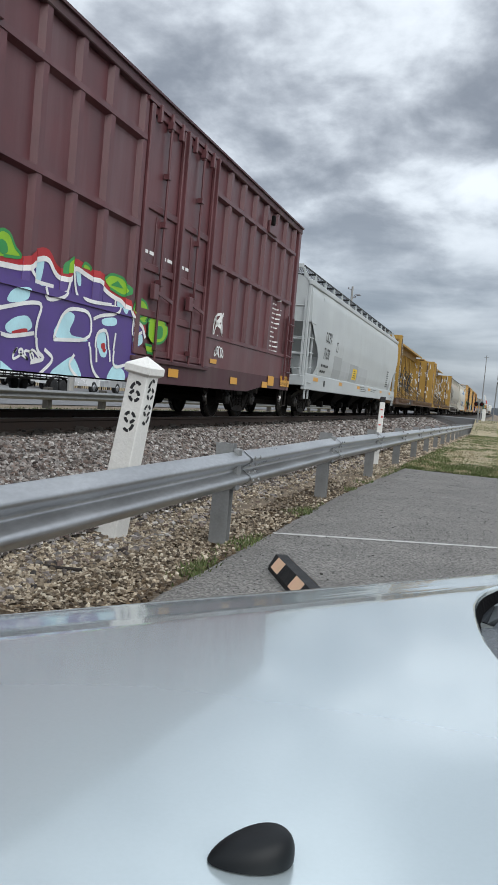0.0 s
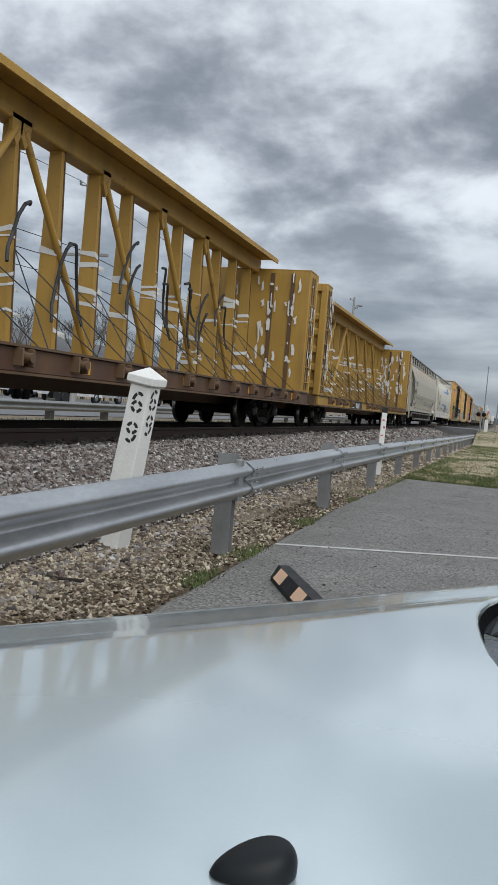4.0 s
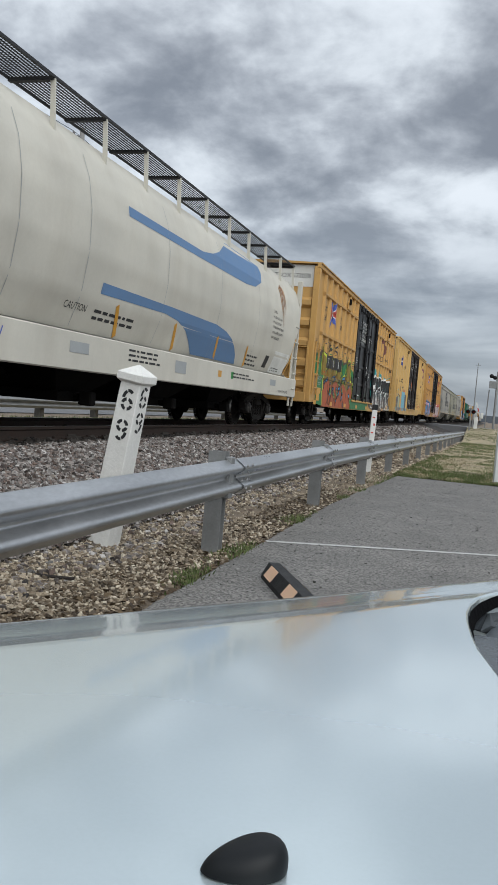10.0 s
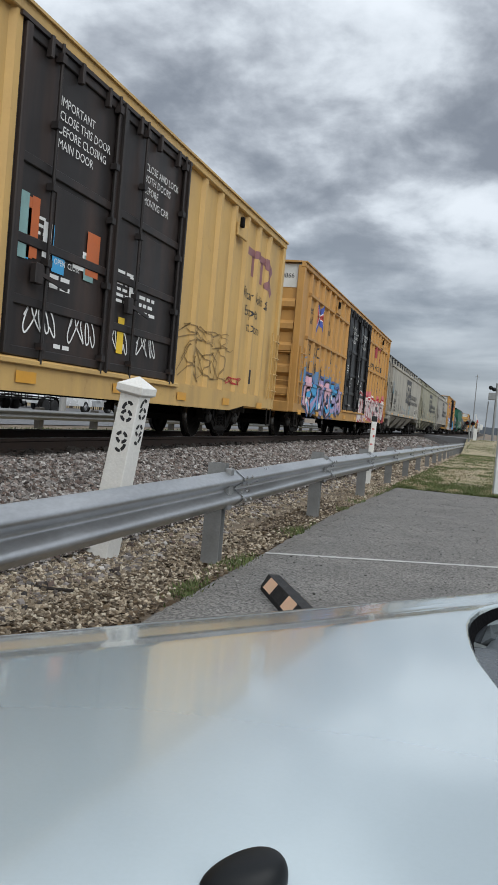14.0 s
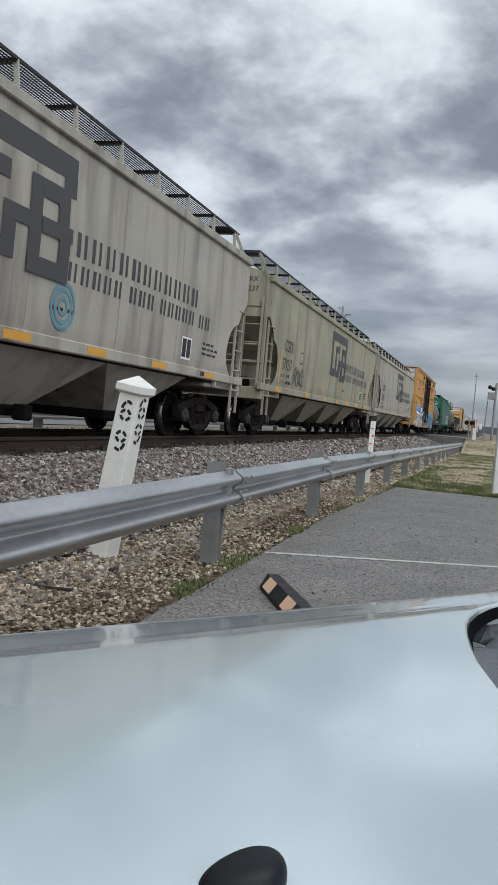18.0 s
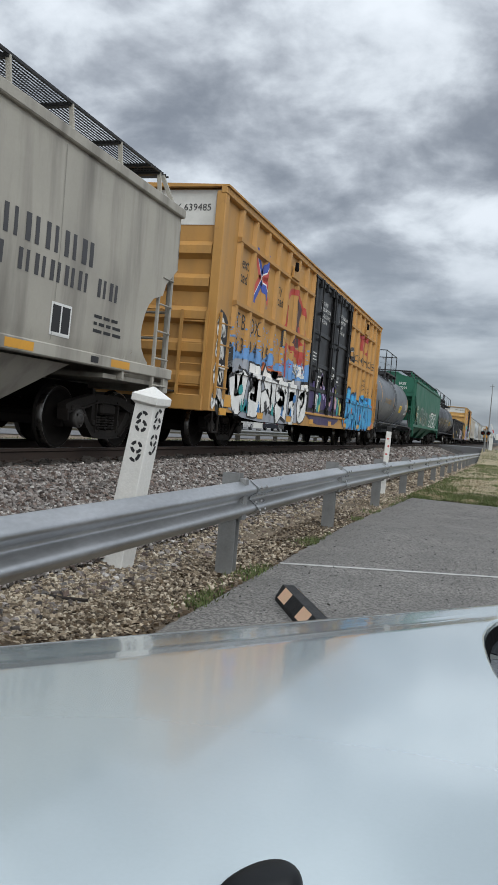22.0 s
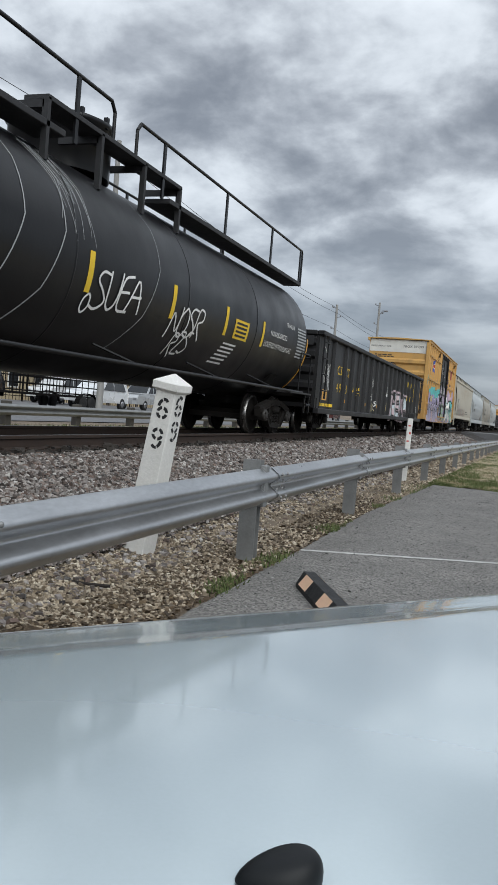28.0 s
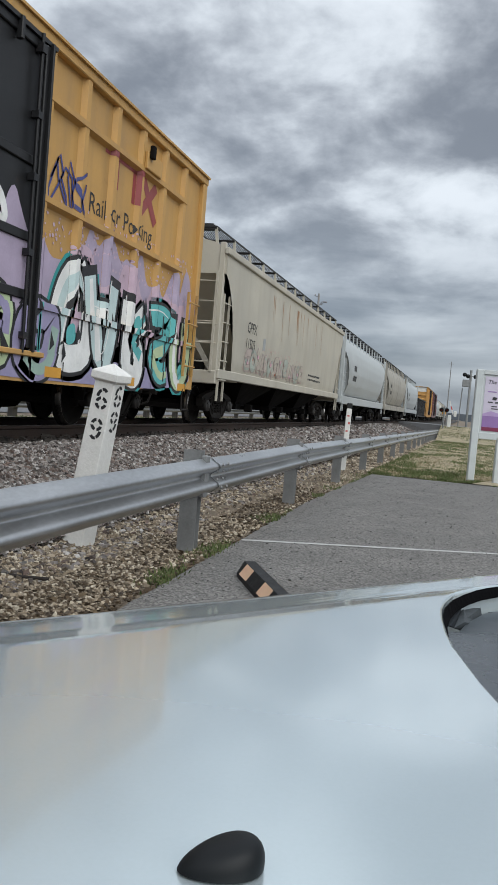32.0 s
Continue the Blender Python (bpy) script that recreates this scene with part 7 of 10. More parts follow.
# three grain hoppers of one owner
for (a, b), num, lab in (((192.38, 210.45), "579069", "grain-dusted grey hopper with small cartoon doodles"), ((211.99, 229.87), "579237", "grain-dusted grey hopper, scrawled tag on its side"), ((231.45, 249.2), "579005", "grain-dusted grey hopper with a dark square emblem")):
    car, sd, L = shell_car(a, b, lab, GRAIN_O if num == "579237" else GRAIN, prof=GRAIN_PROF, edge=GRAIN_EDGE, inset=0.14, zmin=curve_low(2.55, 1.35, 1.26), bays=4, sill=(1.12, 1.28), sill_x=1.49, walk_z=4.28, roof_w=0.6, bay_bottom=0.34, truck_at=(1.5, 1.1))
    sd.text("CGRX", 1.75, 2.18, 0.42, BLACK, width=.78), sd.text(num, 1.68, 1.72, 0.42, BLACK, width=.78)
    sd.text("LD LMT", 1.62, 1.53, .115, BLACK), sd.text("LT  WT", 1.60, 1.37, .115, BLACK), sd.bars(2.2, 1.54, 0.4, 2, BLACK, 0.08, 0.08)
    sd.rect(3.55, 2.0, 3.82, 2.32, BLACK), sd.rect(3.58, 2.03, 3.79, 2.29, GRAIN, 1)
    ey, ez = 7.75, 2.0
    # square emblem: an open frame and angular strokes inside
    for k, (y0, z0, y1, z1) in enumerate(((0, .12, .32, 1.42), (0, 1.14, 2.85, 1.42), (2.55, .95, 2.85, 1.2), (0, 0, .75, .24), (.75, .05, 1.0, 1.0), (.75, .8, 1.45, 1.0), (.9, .0, 1.6, .2), (1.35, .2, 1.6, .55), (1.35, .4, 1.95, .58),
                           (1.85, -.05, 2.1, 1.0), (2.1, .8, 2.7, 1.0), (2.45, .45, 2.7, .85), (2.1, .4, 2.8, .58), (2.5, .0, 2.75, .42), (1.85, -.08, 2.75, .12))):
        sd.rect(ey + y0, ez + z0, ey + y1, ez + z1, SLATE, k, "emblem")
    name_bars(sd, 10.7, 2.30, 0.30, (11,), 0.40)
    name_bars(sd, 10.55, 1.98, 0.23, (5, 3, 5, 2), 0.315)
    sd.rect(L - 3.6, 1.38, L - 3.15, 1.76, WHITE), sd.rect(L - 3.57, 1.42, L - 3.39, 1.73, BLACK, 1), sd.rect(L - 3.36, 1.42, L - 3.18, 1.73, BLACK, 1), sd.bars(L - 2.6, 1.72, 0.7, 3, BLACK, .04, .05), sd.bars(6.2, 1.5, .6, 4, spray((0.35, 0.12, 0.09)), .03, .04), sd.bars(10.2, 1.6, .6, 1, BLACK, .04)
    for y in (3.0, 5.2, 7.4, 9.7, 12.0, 14.2):
        sd.rect(y, 1.32, y + .012, 3.55, spray((0.24, 0.23, 0.2)), 0, "weld_line")
    if num == "579237":
        scrawl(sd, 2.9, 1.32, 1.2, 0.6, INK, rnd, 0.03, 6)
        for y in (1.45, 6.9, 9.4, 12.9, 15.6):
            sd.stroke([(y, 1.4), (y + .08, 2.2 if y < 2 else 1.85)], 0.10, OCHRE, 0, "reflector")
    elif num == "579069":
        for y in (3.0, 4.0, 5.0):
            scrawl(sd, y, 1.34, .45, .5, SLATE, rnd, .022, 3)
        for pts in ([(6.2, 1.75), (6.5, 1.62), (8.0, 1.5), (8.3, 1.6), (8.3, 1.42), (8.0, 1.36), (6.6, 1.38), (6.3, 1.3), (6.1, 1.42), (6.3, 1.52), (6.05, 1.65), (6.2, 1.75)], [(.74, 2.78), (.88, 2.92), (1.05, 2.86), (1.1, 2.74), (1.52, 2.78), (1.6, 2.68), (1.12, 2.58), (1.0, 2.46), (.84, 2.47), (.86, 2.62), (.74, 2.78)]):
            sd.stroke(pts, .035, spray((0.1, 0.2, 0.30)), 2)
        scrawl(sd, .72, 2.22, .6, .22, spray((0.1, 0.25, 0.32)), rnd, .03, 4), [sd.stroke([(10.5 + q * math.cos(a), 1.66 + q * 1.0 * math.sin(a)) for a in (math.pi * 2 * i / 12 for i in range(13))], .05, spray((0.1, 0.25, 0.32)), 2) for q in (.1, .2, .28)]
    sd.done()
    s2 = Side(car, lambda z: 1.56)
    for y in (1.2, 4.5, 7.3, 9.3, 11.2, 13.3, 15.7):
        s2.rect(y, 1.15, y + 0.55, 1.25, OCHRE)
    s2.rect(L - 2.6, 1.16, L - 2.4, 1.24, BLACK), s2.done()
    e = Side(car, None, end=0.138)
    e.text("CGRX", 0.76, 3.60, 0.17, BLACK), e.text(num, 0.74, 3.38, 0.17, BLACK), e.bars(0.05, 3.34, .62, 5, BLACK, .022, .03)
    e.done()

car, sd, (d0, d1, L) = boxcar(250.92, 269.6, "golden ribbed boxcar with white and blue graffiti", YELLOW_O, door_y=(7.22, 12.2), end_text="TBOX 639485")
RED_O = spray((0.42, 0.045, 0.03))
sd.stroke([(4.6, 2.75), (4.75, 3.4), (5.1, 3.75), (5.7, 3.75), (6.2, 3.55), (6.7, 3.0), (6.85, 2.4), (6.9, 2.0)], .14, RED_O, 1)
sd.poly([(5.4, 3.72), (6.3, 3.5), (5.95, 3.05), (6.35, 2.5), (5.3, 2.45), (5.7, 3.0)], spray((0.06, 0.03, 0.03)), 2, "graffiti"), sd.stroke([(5.75, 3.1), (5.6, 2.5)], .2, RED_O, 3), sd.stroke([(6.0, 3.0), (6.25, 2.55)], .18, RED_O, 3)
sd.poly([(5.0, 2.5), (6.8, 2.4), (6.4, 2.2), (6.2, 2.0), (6.1, 2.25), (5.6, 2.3)], RED_O, 2, "graffiti"), sd.stroke([(5.0, 2.5), (5.1, 1.7)], .14, RED_O, 2)
cloud(sd, .9, 7.2, 1.3, 2.25, spray((0.12, 0.28, 0.55)), rnd, 0), cloud(sd, 3.2, 4.6, 1.4, 1.95, ORANGE_S, rnd, 1)
sd.poly([(.75, .6), (7.35, .6), (7.4, 1.5), (6.6, 1.74), (5.6, 1.62), (4.4, 1.8), (3.2, 1.66), (2.0, 1.84), (.75, 1.7)], spray((0.30, 0.32, 0.36)), 1, "graffiti"), sd.poly([(d0 - .1, .66), (d1 - .5, .66), (d1 - .6, 1.5), (d1 - 1.8, 1.72), (d0 + 1.5, 1.6), (d0 + .2, 1.85)], spray((0.05, 0.035, 0.11)), 1, "graffiti"), sd.poly([(.2, .64), (1.0, .64), (1.1, 1.9), (.8, 2.5), (.2, 2.6)], INK, 1, "graffiti")
burner(sd, 0.95, 7.2, .64, 1.74, [SNOW], INK, rnd, 6, None, (TEAL, BLUE_S, SLATE), .08, .04, .42, None, 4)
speckle(sd, .9, 7.2, 1.8, 2.6, spray((0.12, 0.28, 0.55)), rnd, 190, .07, 1), speckle(sd, 4.4, 6.9, 1.9, 2.5, RED_O, rnd, 60, .05, 2)
for k in range(8):
    y = rnd.uniform(1.2, 6.8)
    sd.poly([(y, .8), (y + .2, .75), (y + .15, 1.05)], (TEAL, BLUE_S)[k % 2], 7, "graffiti")
sd.text("205100", 2.15, 1.42, .17, BLACK, 8), sd.text("80900", 2.2, 1.2, .17, BLACK, 8), sd.rect(.75, .82, 1.15, 1.05, OCHRE, 8)
for z in (.75, 1.2, 1.65, 2.05):
    scrawl(sd, .08, z, .6, .4, SNOW, rnd, .13, 3)
scrawl(sd, 5.6, 1.75, 1.3, .35, SNOW, rnd, .07, 6)
slogan(sd, "TBOX", "639485")
cloud(sd, d1 + .05, L - .5, .66, 1.95, SKYB, rnd, 1), sd.poly([(L - 1.6, .66), (L - .2, .66), (L - .25, 1.75), (L - 1.4, 1.6)], ORANGE_S, 0, "graffiti")
burner(sd, d1 - .1, L - 1.5, .62, 1.85, [SKYB, spray((0.05, 0.36, 0.60))], BLUE_S, rnd, 7, INK, (ORANGE_S, INK), .06, .04, .36, None, 2)
for k in range(26):
    y, z = rnd.uniform(d0, d1 - .4), rnd.uniform(1.0, 1.75)
    sd.poly([(y, z), (y + .25, z - .05), (y + .35, z + .3), (y + .1, z + .4)], (PURPLE, LILAC, SNOW, TEAL, spray((0.5, 0.45, 0.1)), PINK_S)[k % 6], 6 + k % 2, "graffiti")
scrawl(sd, 12.35, 2.75, 1.5, .6, SLATE, rnd, .12, 4), scrawl(sd, 12.4, 2.8, 1.4, .5, spray((0.5, 0.48, 0.45)), rnd, .05, 4)
tail_words(sd, 14.4, 3.38, spray((0.36, 0.035, 0.03)), (("RAILCAR POOLING EXPERTS", 13.2, 2.92),), .34)
door_words(sd, d0, d1), dims(sd, 15.6, 2.35), scrawl(sd, L - 1.0, 1.85, .5, .5, INK, rnd, .05, 4)
safety(sd, L, 0.66, 2.4), sd.done()

# tank, green hopper, tank, gondola
car, sd, L = tank_car(270.6, 283.4, "matte grey tank car with black railings", TANK_GREY, r=1.33, zc=2.14, platform=3.6)
for y, z0, z1 in ((2.35, 1.95, 2.85), (6.3, 1.9, 2.3), (9.6, 1.85, 2.25), (11.9, 1.6, 2.5)):
    sd.rect(y, z0, y + .10, z1, OCHRE, 0, "reflector")
sd.text("UTLX 630850", 3.5, 1.95, 0.32, spray((0.42, 0.24, 0.04)), spacing=1.1)
sd.rect(8.7, 1.7, 9.5, 2.05, YEL_TXT), sd.bars(8.85, 1.95, .5, 4, BLACK, .025, .035), sd.bars(11.0, 2.15, .8, 8, WHITE, .04, .03), sd.rect(6.6, 1.7, 7.1, 2.0, INK), sd.bars(6.65, 1.92, .35, 4, OCHRE, .02, .03)
for k in range(7):
    sd.rect(11.0, 1.72 + .075 * k, 11.75, 1.76 + .075 * k, GREY_PATCH, 0, "lettering")
sd.done()
part("air_reservoir", Mesh().lathe([(-0.4, .05), (-.4, .2), (.4, .2), (.4, .05)], "x", 14, (1.0, L - 0.6, 1.2)), TANK_GREY, car)

car, sd, L = shell_car(284.05, 301.6, "faded green grain hopper with outlined graffiti", GREEN, prof=GRAIN_PROF, edge=GRAIN_EDGE, zmin=curve_low(2.6, 1.7, 1.22), bays=3, sill=(1.08, 1.24), sill_x=1.49, walk_z=4.22, roof_w=0.6, bay_bottom=0.36)
sd.text("BRIX", 1.66, 2.10, 0.38, WHITE, bold=.01, width=.8), sd.text("97229", 1.55, 1.66, 0.38, WHITE, bold=.01, width=.8), sd.text("LD LMT  224000", 1.42, 1.53, 0.11, WHITE), sd.text("LT WT      62100", 1.38, 1.37, 0.11, WHITE)
burner(sd, 3.15, 7.95, 1.32, 2.25, [spray((0.02, 0.075, 0.05))], spray((0.36, 0.42, 0.38)), rnd, 5, INK, (), .16, .03, .32, None, 1)
piece(sd, 9.1, 14.5, 1.3, 2.2, [spray((0.03, 0.12, 0.08)), GREEN], SNOW, INK, rnd, 3, None, .15, .08)
for k in range(22):
    y = rnd.uniform(2.1, 14.4)
    sd.rect(y, 1.27, y + rnd.uniform(.04, .09), 1.27 + rnd.uniform(.08, .22), SNOW, 2, "drip")
for y in (4.2, 5.9, 7.7, 9.5, 11.3, 13.1, 15.0):
    sd.rect(y, 1.3, y + .012, 3.5, spray((0.01, 0.07, 0.045)), 0, "weld_line")
sd.stroke([(1.20, 1.42), (1.38, 2.22)], .09, OCHRE, 0, "reflector"), sd.stroke([(3.55, 1.4), (3.7, 1.75)], .10, OCHRE, 11, "reflector"), sd.stroke([(6.6, 1.4), (6.72, 1.75)], .10, OCHRE, 11, "reflector")
sd.done()
e = Side(car, None, end=-0.002)
e.text("BRIX", 0.55, 3.42, 0.20, WHITE, bold=.01), e.text("97229", 0.55, 3.17, 0.20, WHITE, bold=.01), [e.text(w, -0.95, 3.55 - 0.13 * i, 0.095, WHITE) for i, w in enumerate(("SPRG 7 OC D-5", "          5 IC D-5", "          2 5062", "          2 5063", "CH 36 1W CLASS C WHLS", "AAR NO. 24 BRAKE BEAM", "   901E DRAFT GEAR"))]
e.done()

car, sd, L = tank_car(302.6, 321.35, "glossy black tank car with white tags", TANK_BLK, r=1.44, zc=2.22, platform=3.8, long_rail=True, truck_at=1.46)
sd.text("GATX 5079", 1.78, 1.78, .32, WHITE, bold=.012), sd.text("LD LMT   162700 LB    73800 KG", 1.62, 1.64, .105, WHITE), sd.text("LT WT     100300 LB   45500 KG   NEW 08-1994", 1.60, 1.48, .105, WHITE)
sd.rect(3.95, 1.84, 4.14, 2.14, WHITE), sd.rect(3.97, 1.86, 4.12, 2.12, TANK_BLK, 1), sd.text("C", 4.0, 1.90, .13, WHITE, 2)
for y in (3.66, 5.78, 8.0, 10.45, 12.7, 14.77):
    sd.rect(y, 1.80, y + .12, 2.30, YEL_TXT, 0, "reflector")
def tag(side, y, z, h, letters, mat, w=0.035):
    """A handstyle tag: tall thin letters drawn in single strokes."""
    strokes = {"S": [[(.7, .95), (.3, 1), (.1, .75), (.5, .5), (.75, .25), (.4, 0), (.05, .1)]], "U": [[(.1, 1), (.15, .2), (.4, 0), (.65, .2), (.7, 1.05)]], "E": [[(.7, 1), (.15, .9), (.1, 0), (.75, .05)], [(.1, .5), (.6, .55)]], "A": [[(0, 0), (.4, 1.1), (.75, 0)], [(.1, .4), (.7, .45)]],
               "N": [[(.05, 0), (.1, 1), (.65, .05), (.7, 1.05)]], "O": [[(.4, 1), (.05, .7), (.1, .2), (.45, 0), (.75, .35), (.65, .85), (.4, 1)]], "R": [[(.1, 0), (.12, 1), (.6, .95), (.65, .6), (.15, .5), (.75, -.05)]], "Z": [[(.05, 1), (.7, 1), (.05, 0), (.75, .05)]]}
    for i, ch in enumerate(letters):
        for st in strokes[ch]:
            side.stroke([(y + (i * .62 + a + .12 * b) * h * 1.0, z + b * h + .03 * i) for a, b in st], w, mat, 5)


tag(sd, 8.15, 1.62, .50, "SUEA", SNOW), tag(sd, 8.0, 1.55, .25, "O", SNOW, .03)
tag(sd, 10.5, 1.52, .48, "NOSR", SNOW), tag(sd, 10.8, 1.28, .36, "RZS", SNOW, .03)
sd.rect(13.2, 1.80, 13.95, 2.15, YEL_TXT)
for k in range(4):
    sd.rect(13.28, 1.84 + .075 * k, 13.85, 1.88 + .075 * k, BLACK, 1, "lettering")
for k in range(6):
    sd.rect(12.9 - .04 * k, 1.66 - .07 * k, 13.55 - .04 * k, 1.69 - .07 * k, WHITE, 0, "lettering")
sd.text("FRA AAR", 16.45, 2.38, .15, WHITE), sd.text("NON-ODORIZED", 15.3, 2.08, .15, WHITE), sd.text("LIQUEFIED PETROLEUM GAS", 15.0, 1.84, .15, WHITE)
for k in range(10):
    sd.rect(17.3, 1.80 + .07 * k, 18.0, 1.835 + .07 * k, GREY_PATCH, 0, "lettering")
sd.rect(18.12, 1.1, 18.2, 2.3, OCHRE, 0, "reflector")
for y in (5.9, 6.7):
    sd.stroke([(y + .5, 3.4), (y + .75, 3.0), (y + .75, 2.4), (y + .45, 1.7), (y, 1.2)], .02, GREY_PATCH, 0, "scuff")
for y in (1.3, 2.3, 3.1, 4.6, 5.2, 9.2):
    sd.stroke([(y + .5, 3.4), (y + .75, 3.0), (y + .75, 2.4), (y + .45, 1.7), (y, 1.2)], .014, GREY_PATCH, 0, "scuff")
for k in range(44):
    y = rnd.choice((rnd.uniform(6.9, 7.9), rnd.uniform(.9, 2.2), rnd.uniform(4.4, 5.2)))
    sd.stroke([(y, 3.35), (y + .25, 3.0), (y + rnd.uniform(.1, .5), rnd.uniform(2.3, 2.8))], .022, GREY_PATCH, 0, "scuff", .3)
sd.done()

car, sd, L = gondola(321.73, 341.9, "dusty black mill gondola with worn yellow letters", GON_BLK)
for ch, y in zip("CSXT", (2.27, 2.65, 3.29, 3.60)):
    sd.text(ch, y, 1.68, .36, YEL_TXT, width=1.25)
for ch, y in zip("491849", (2.28, 2.64, 3.22, 3.42, 4.10, 4.40)):
    sd.text(ch, y, 1.20, .36, YEL_TXT, width=1.25)
sd.rect(.72, .92, 1.25, 1.2, OCHRE)
for y in (3.1, 6.3, 8.4, 10.4, 16.4, 18.6):
    sd.rect(y, .92, y + .4, 1.02, OCHRE)
sd.rect(5.25, 1.74, 5.47, 2.0, YEL_TXT), sd.rect(5.27, 1.76, 5.45, 1.98, GON_BLK, 1), sd.text("C", 5.32, 1.79, .11, YEL_TXT, 2), sd.text("LD LMT", 5.02, 1.36, .12, YEL_TXT), sd.text("LT WT", 5.02, 1.20, .12, YEL_TXT), sd.text("209100", 6.2, 1.36, .12, YEL_TXT), sd.text("76900", 6.22, 1.20, .12, YEL_TXT), sd.rect(1.7, 1.2, 1.85, 1.36, WHITE)
sd.stroke([(.9, 1.35), (.55, 1.7), (.42, 2.15), (.62, 2.33), (.95, 2.1), (1.3, 1.6), (1.42, 1.22), (1.3, 1.2), (1.2, 1.5)], .03, SNOW, 1), scrawl(sd, .75, 1.3, .6, .7, SNOW, rnd, .022, 5), scrawl(sd, 7.15, 1.5, .6, .45, SNOW, rnd, .022, 3), scrawl(sd, 7.1, 1.1, .6, .3, SNOW, rnd, .018, 2), scrawl(sd, 7.9, .8, .6, .4, SNOW, rnd, .022, 3), scrawl(sd, 7.5, .72, .6, .34, spray((0.52, 0.45, 0.25)), rnd, .022, 3), scrawl(sd, 10.15, 1.3, .6, .55, SNOW, rnd, .028, 4), scrawl(sd, 10.15, .8, .5, .45, spray((0.52, 0.45, 0.25)), rnd, .025, 3)
piece(sd, 11.3, 15.6, .64, 1.6, [spray((0.58, 0.47, 0.50)), spray((0.50, 0.57, 0.60))], INK, spray((0.45, 0.36, 0.40)), rnd, 6)
# yellow block emblem in plain strokes
for y in (15.45, 16.4, 17.3):
    sd.rect(y, 2.02, y + .6, 2.22, YEL_TXT, 0, "emblem"), sd.rect(y, 1.42, y + .6, 1.62, YEL_TXT, 0, "emblem"), sd.rect(y, 1.5, y + .2, 2.15, YEL_TXT, 0, "emblem")
sd.rect(18.9, .95, 19.2, 1.25, WHITE), sd.rect(18.94, .99, 19.06, 1.21, BLACK, 1), sd.bars(.5, .76, 1.4, 1, YEL_TXT, .08)
sd.done()
e = Side(car, None, end=-0.045)
e.text("CSXT", -1.0, 2.30, .2, YEL_TXT, 3), e.rect(0.0, 2.26, 1.35, 2.50, BLACK, 1), e.text("491849", .2, 2.30, .2, YEL_TXT, 3), e.bars(-1.1, 1.85, .7, 3, WHITE, .03, .05)
e.done()

car, sd, (d0, d1, L) = boxcar(343.55, 359.25, "tan-yellow boxcar covered in lilac graffiti", YELLOW, span=0.95, doors=1, door_y=(6.25, 9.75), end_text="FBOX 505399", first=.85)
AQUA, WISP, MUTE = spray((0.10, 0.42, 0.42)), spray((0.50, 0.46, 0.60)), spray((0.30, 0.27, 0.42))
cloud(sd, 1.6, d0 + .3, 1.4, 2.75, AQUA, rnd, 0), sd.poly([(.1, 2.4), (.1, 3.0), (.35, 3.1), (.6, 2.5), (1.1, 2.25), (.8, 2.3)], AQUA, 1, "graffiti")
sd.poly([(.75, .62), (d0 + .2, .62), (d0 + .1, 1.9), (5.0, 2.05), (4.2, 1.85), (3.4, 2.2), (2.4, 2.0), (1.5, 2.2), (.8, 2.0)], MUTE, 1, "graffiti")
speckle(sd, 1.6, d0 + .3, 2.1, 3.0, AQUA, rnd, 150, .07, 1)
for k in range(6):
    # tall round-topped stalks, dark outline, white inner line, a slit through each
    y, w, top = .85 + k * .96, .86, rnd.uniform(1.9, 2.2)
    stalk_ = [(y, .64), (y - .04, top - .25), (y + .12, top), (y + w * .55, top + .06), (y + w * .9, top - .1), (y + w, .9), (y + w + .04, .64)]
    sd.poly(stalk_, (WISP, spray((0.42, 0.38, 0.56)), spray((0.46, 0.40, 0.55)))[k % 3], 3, "mural"), sd.stroke(stalk_, .085, INK, 5, "mural"), sd.stroke([(a + .07, b - .06) for a, b in stalk_[1:5]], .035, SNOW, 6, "mural")
    sd.poly([(y + .36, .70), (y + .34, top - .7), (y + .48, top - .6), (y + .54, .72)], (INK, MUTE, YELLOW)[k % 3], 6, "mural")
    sd.stroke([(y + .2, 1.2 + .2 * (k % 2)), (y + .75, 1.25), (y + .8, 1.1)], .06, INK, 7, "mural")
cloud(sd, d0 + .1, L - .1, 1.1, 2.9, spray((0.40, 0.33, 0.44)), rnd, 0), cloud(sd, d1 + .8, L - .5, 1.0, 2.5, spray((0.52, 0.38, 0.46)), rnd, 1)
sd.poly([(d0, .64), (L - .2, .64), (L - .2, 1.3), (d0, 1.3)], MUTE, 1, "graffiti")
burner(sd, d1 - 3.4, d1 + .5, .66, 1.7, [MUTE, spray((0.30, 0.42, 0.36)), MINT_S], INK, rnd, 4, None, (AQUA, SNOW), .1, .05, .34)
speckle(sd, d1 + .1, L - .2, 2.3, 3.0, spray((0.52, 0.38, 0.46)), rnd, 120, .07, 2)
burner(sd, d1 + .4, L - .3, .66, 2.2, [SNOW, spray((0.5, 0.62, 0.62)), SNOW, AQUA, MINT_S], INK, rnd, 5, TEAL, (AQUA, PINK_S), .08, .055, .32, SNOW)
for k in range(18):
    y = rnd.uniform(1.0, L - 1.0)
    sd.stroke([(y, rnd.uniform(1.2, 2.0)), (y + rnd.uniform(-.06, .06), rnd.uniform(.65, 1.0))], .05, (SNOW, AQUA, INK)[k % 3], 7)
scrawl(sd, d1 + .3, 2.75, .9, .7, spray((0.04, 0.05, 0.2)), rnd, .04, 5), scrawl(sd, d0 + 1.2, 2.2, 1.6, .7, SNOW, rnd, .12, 4), scrawl(sd, .25, 2.5, .5, 1.0, TEAL, rnd, .06, 4)
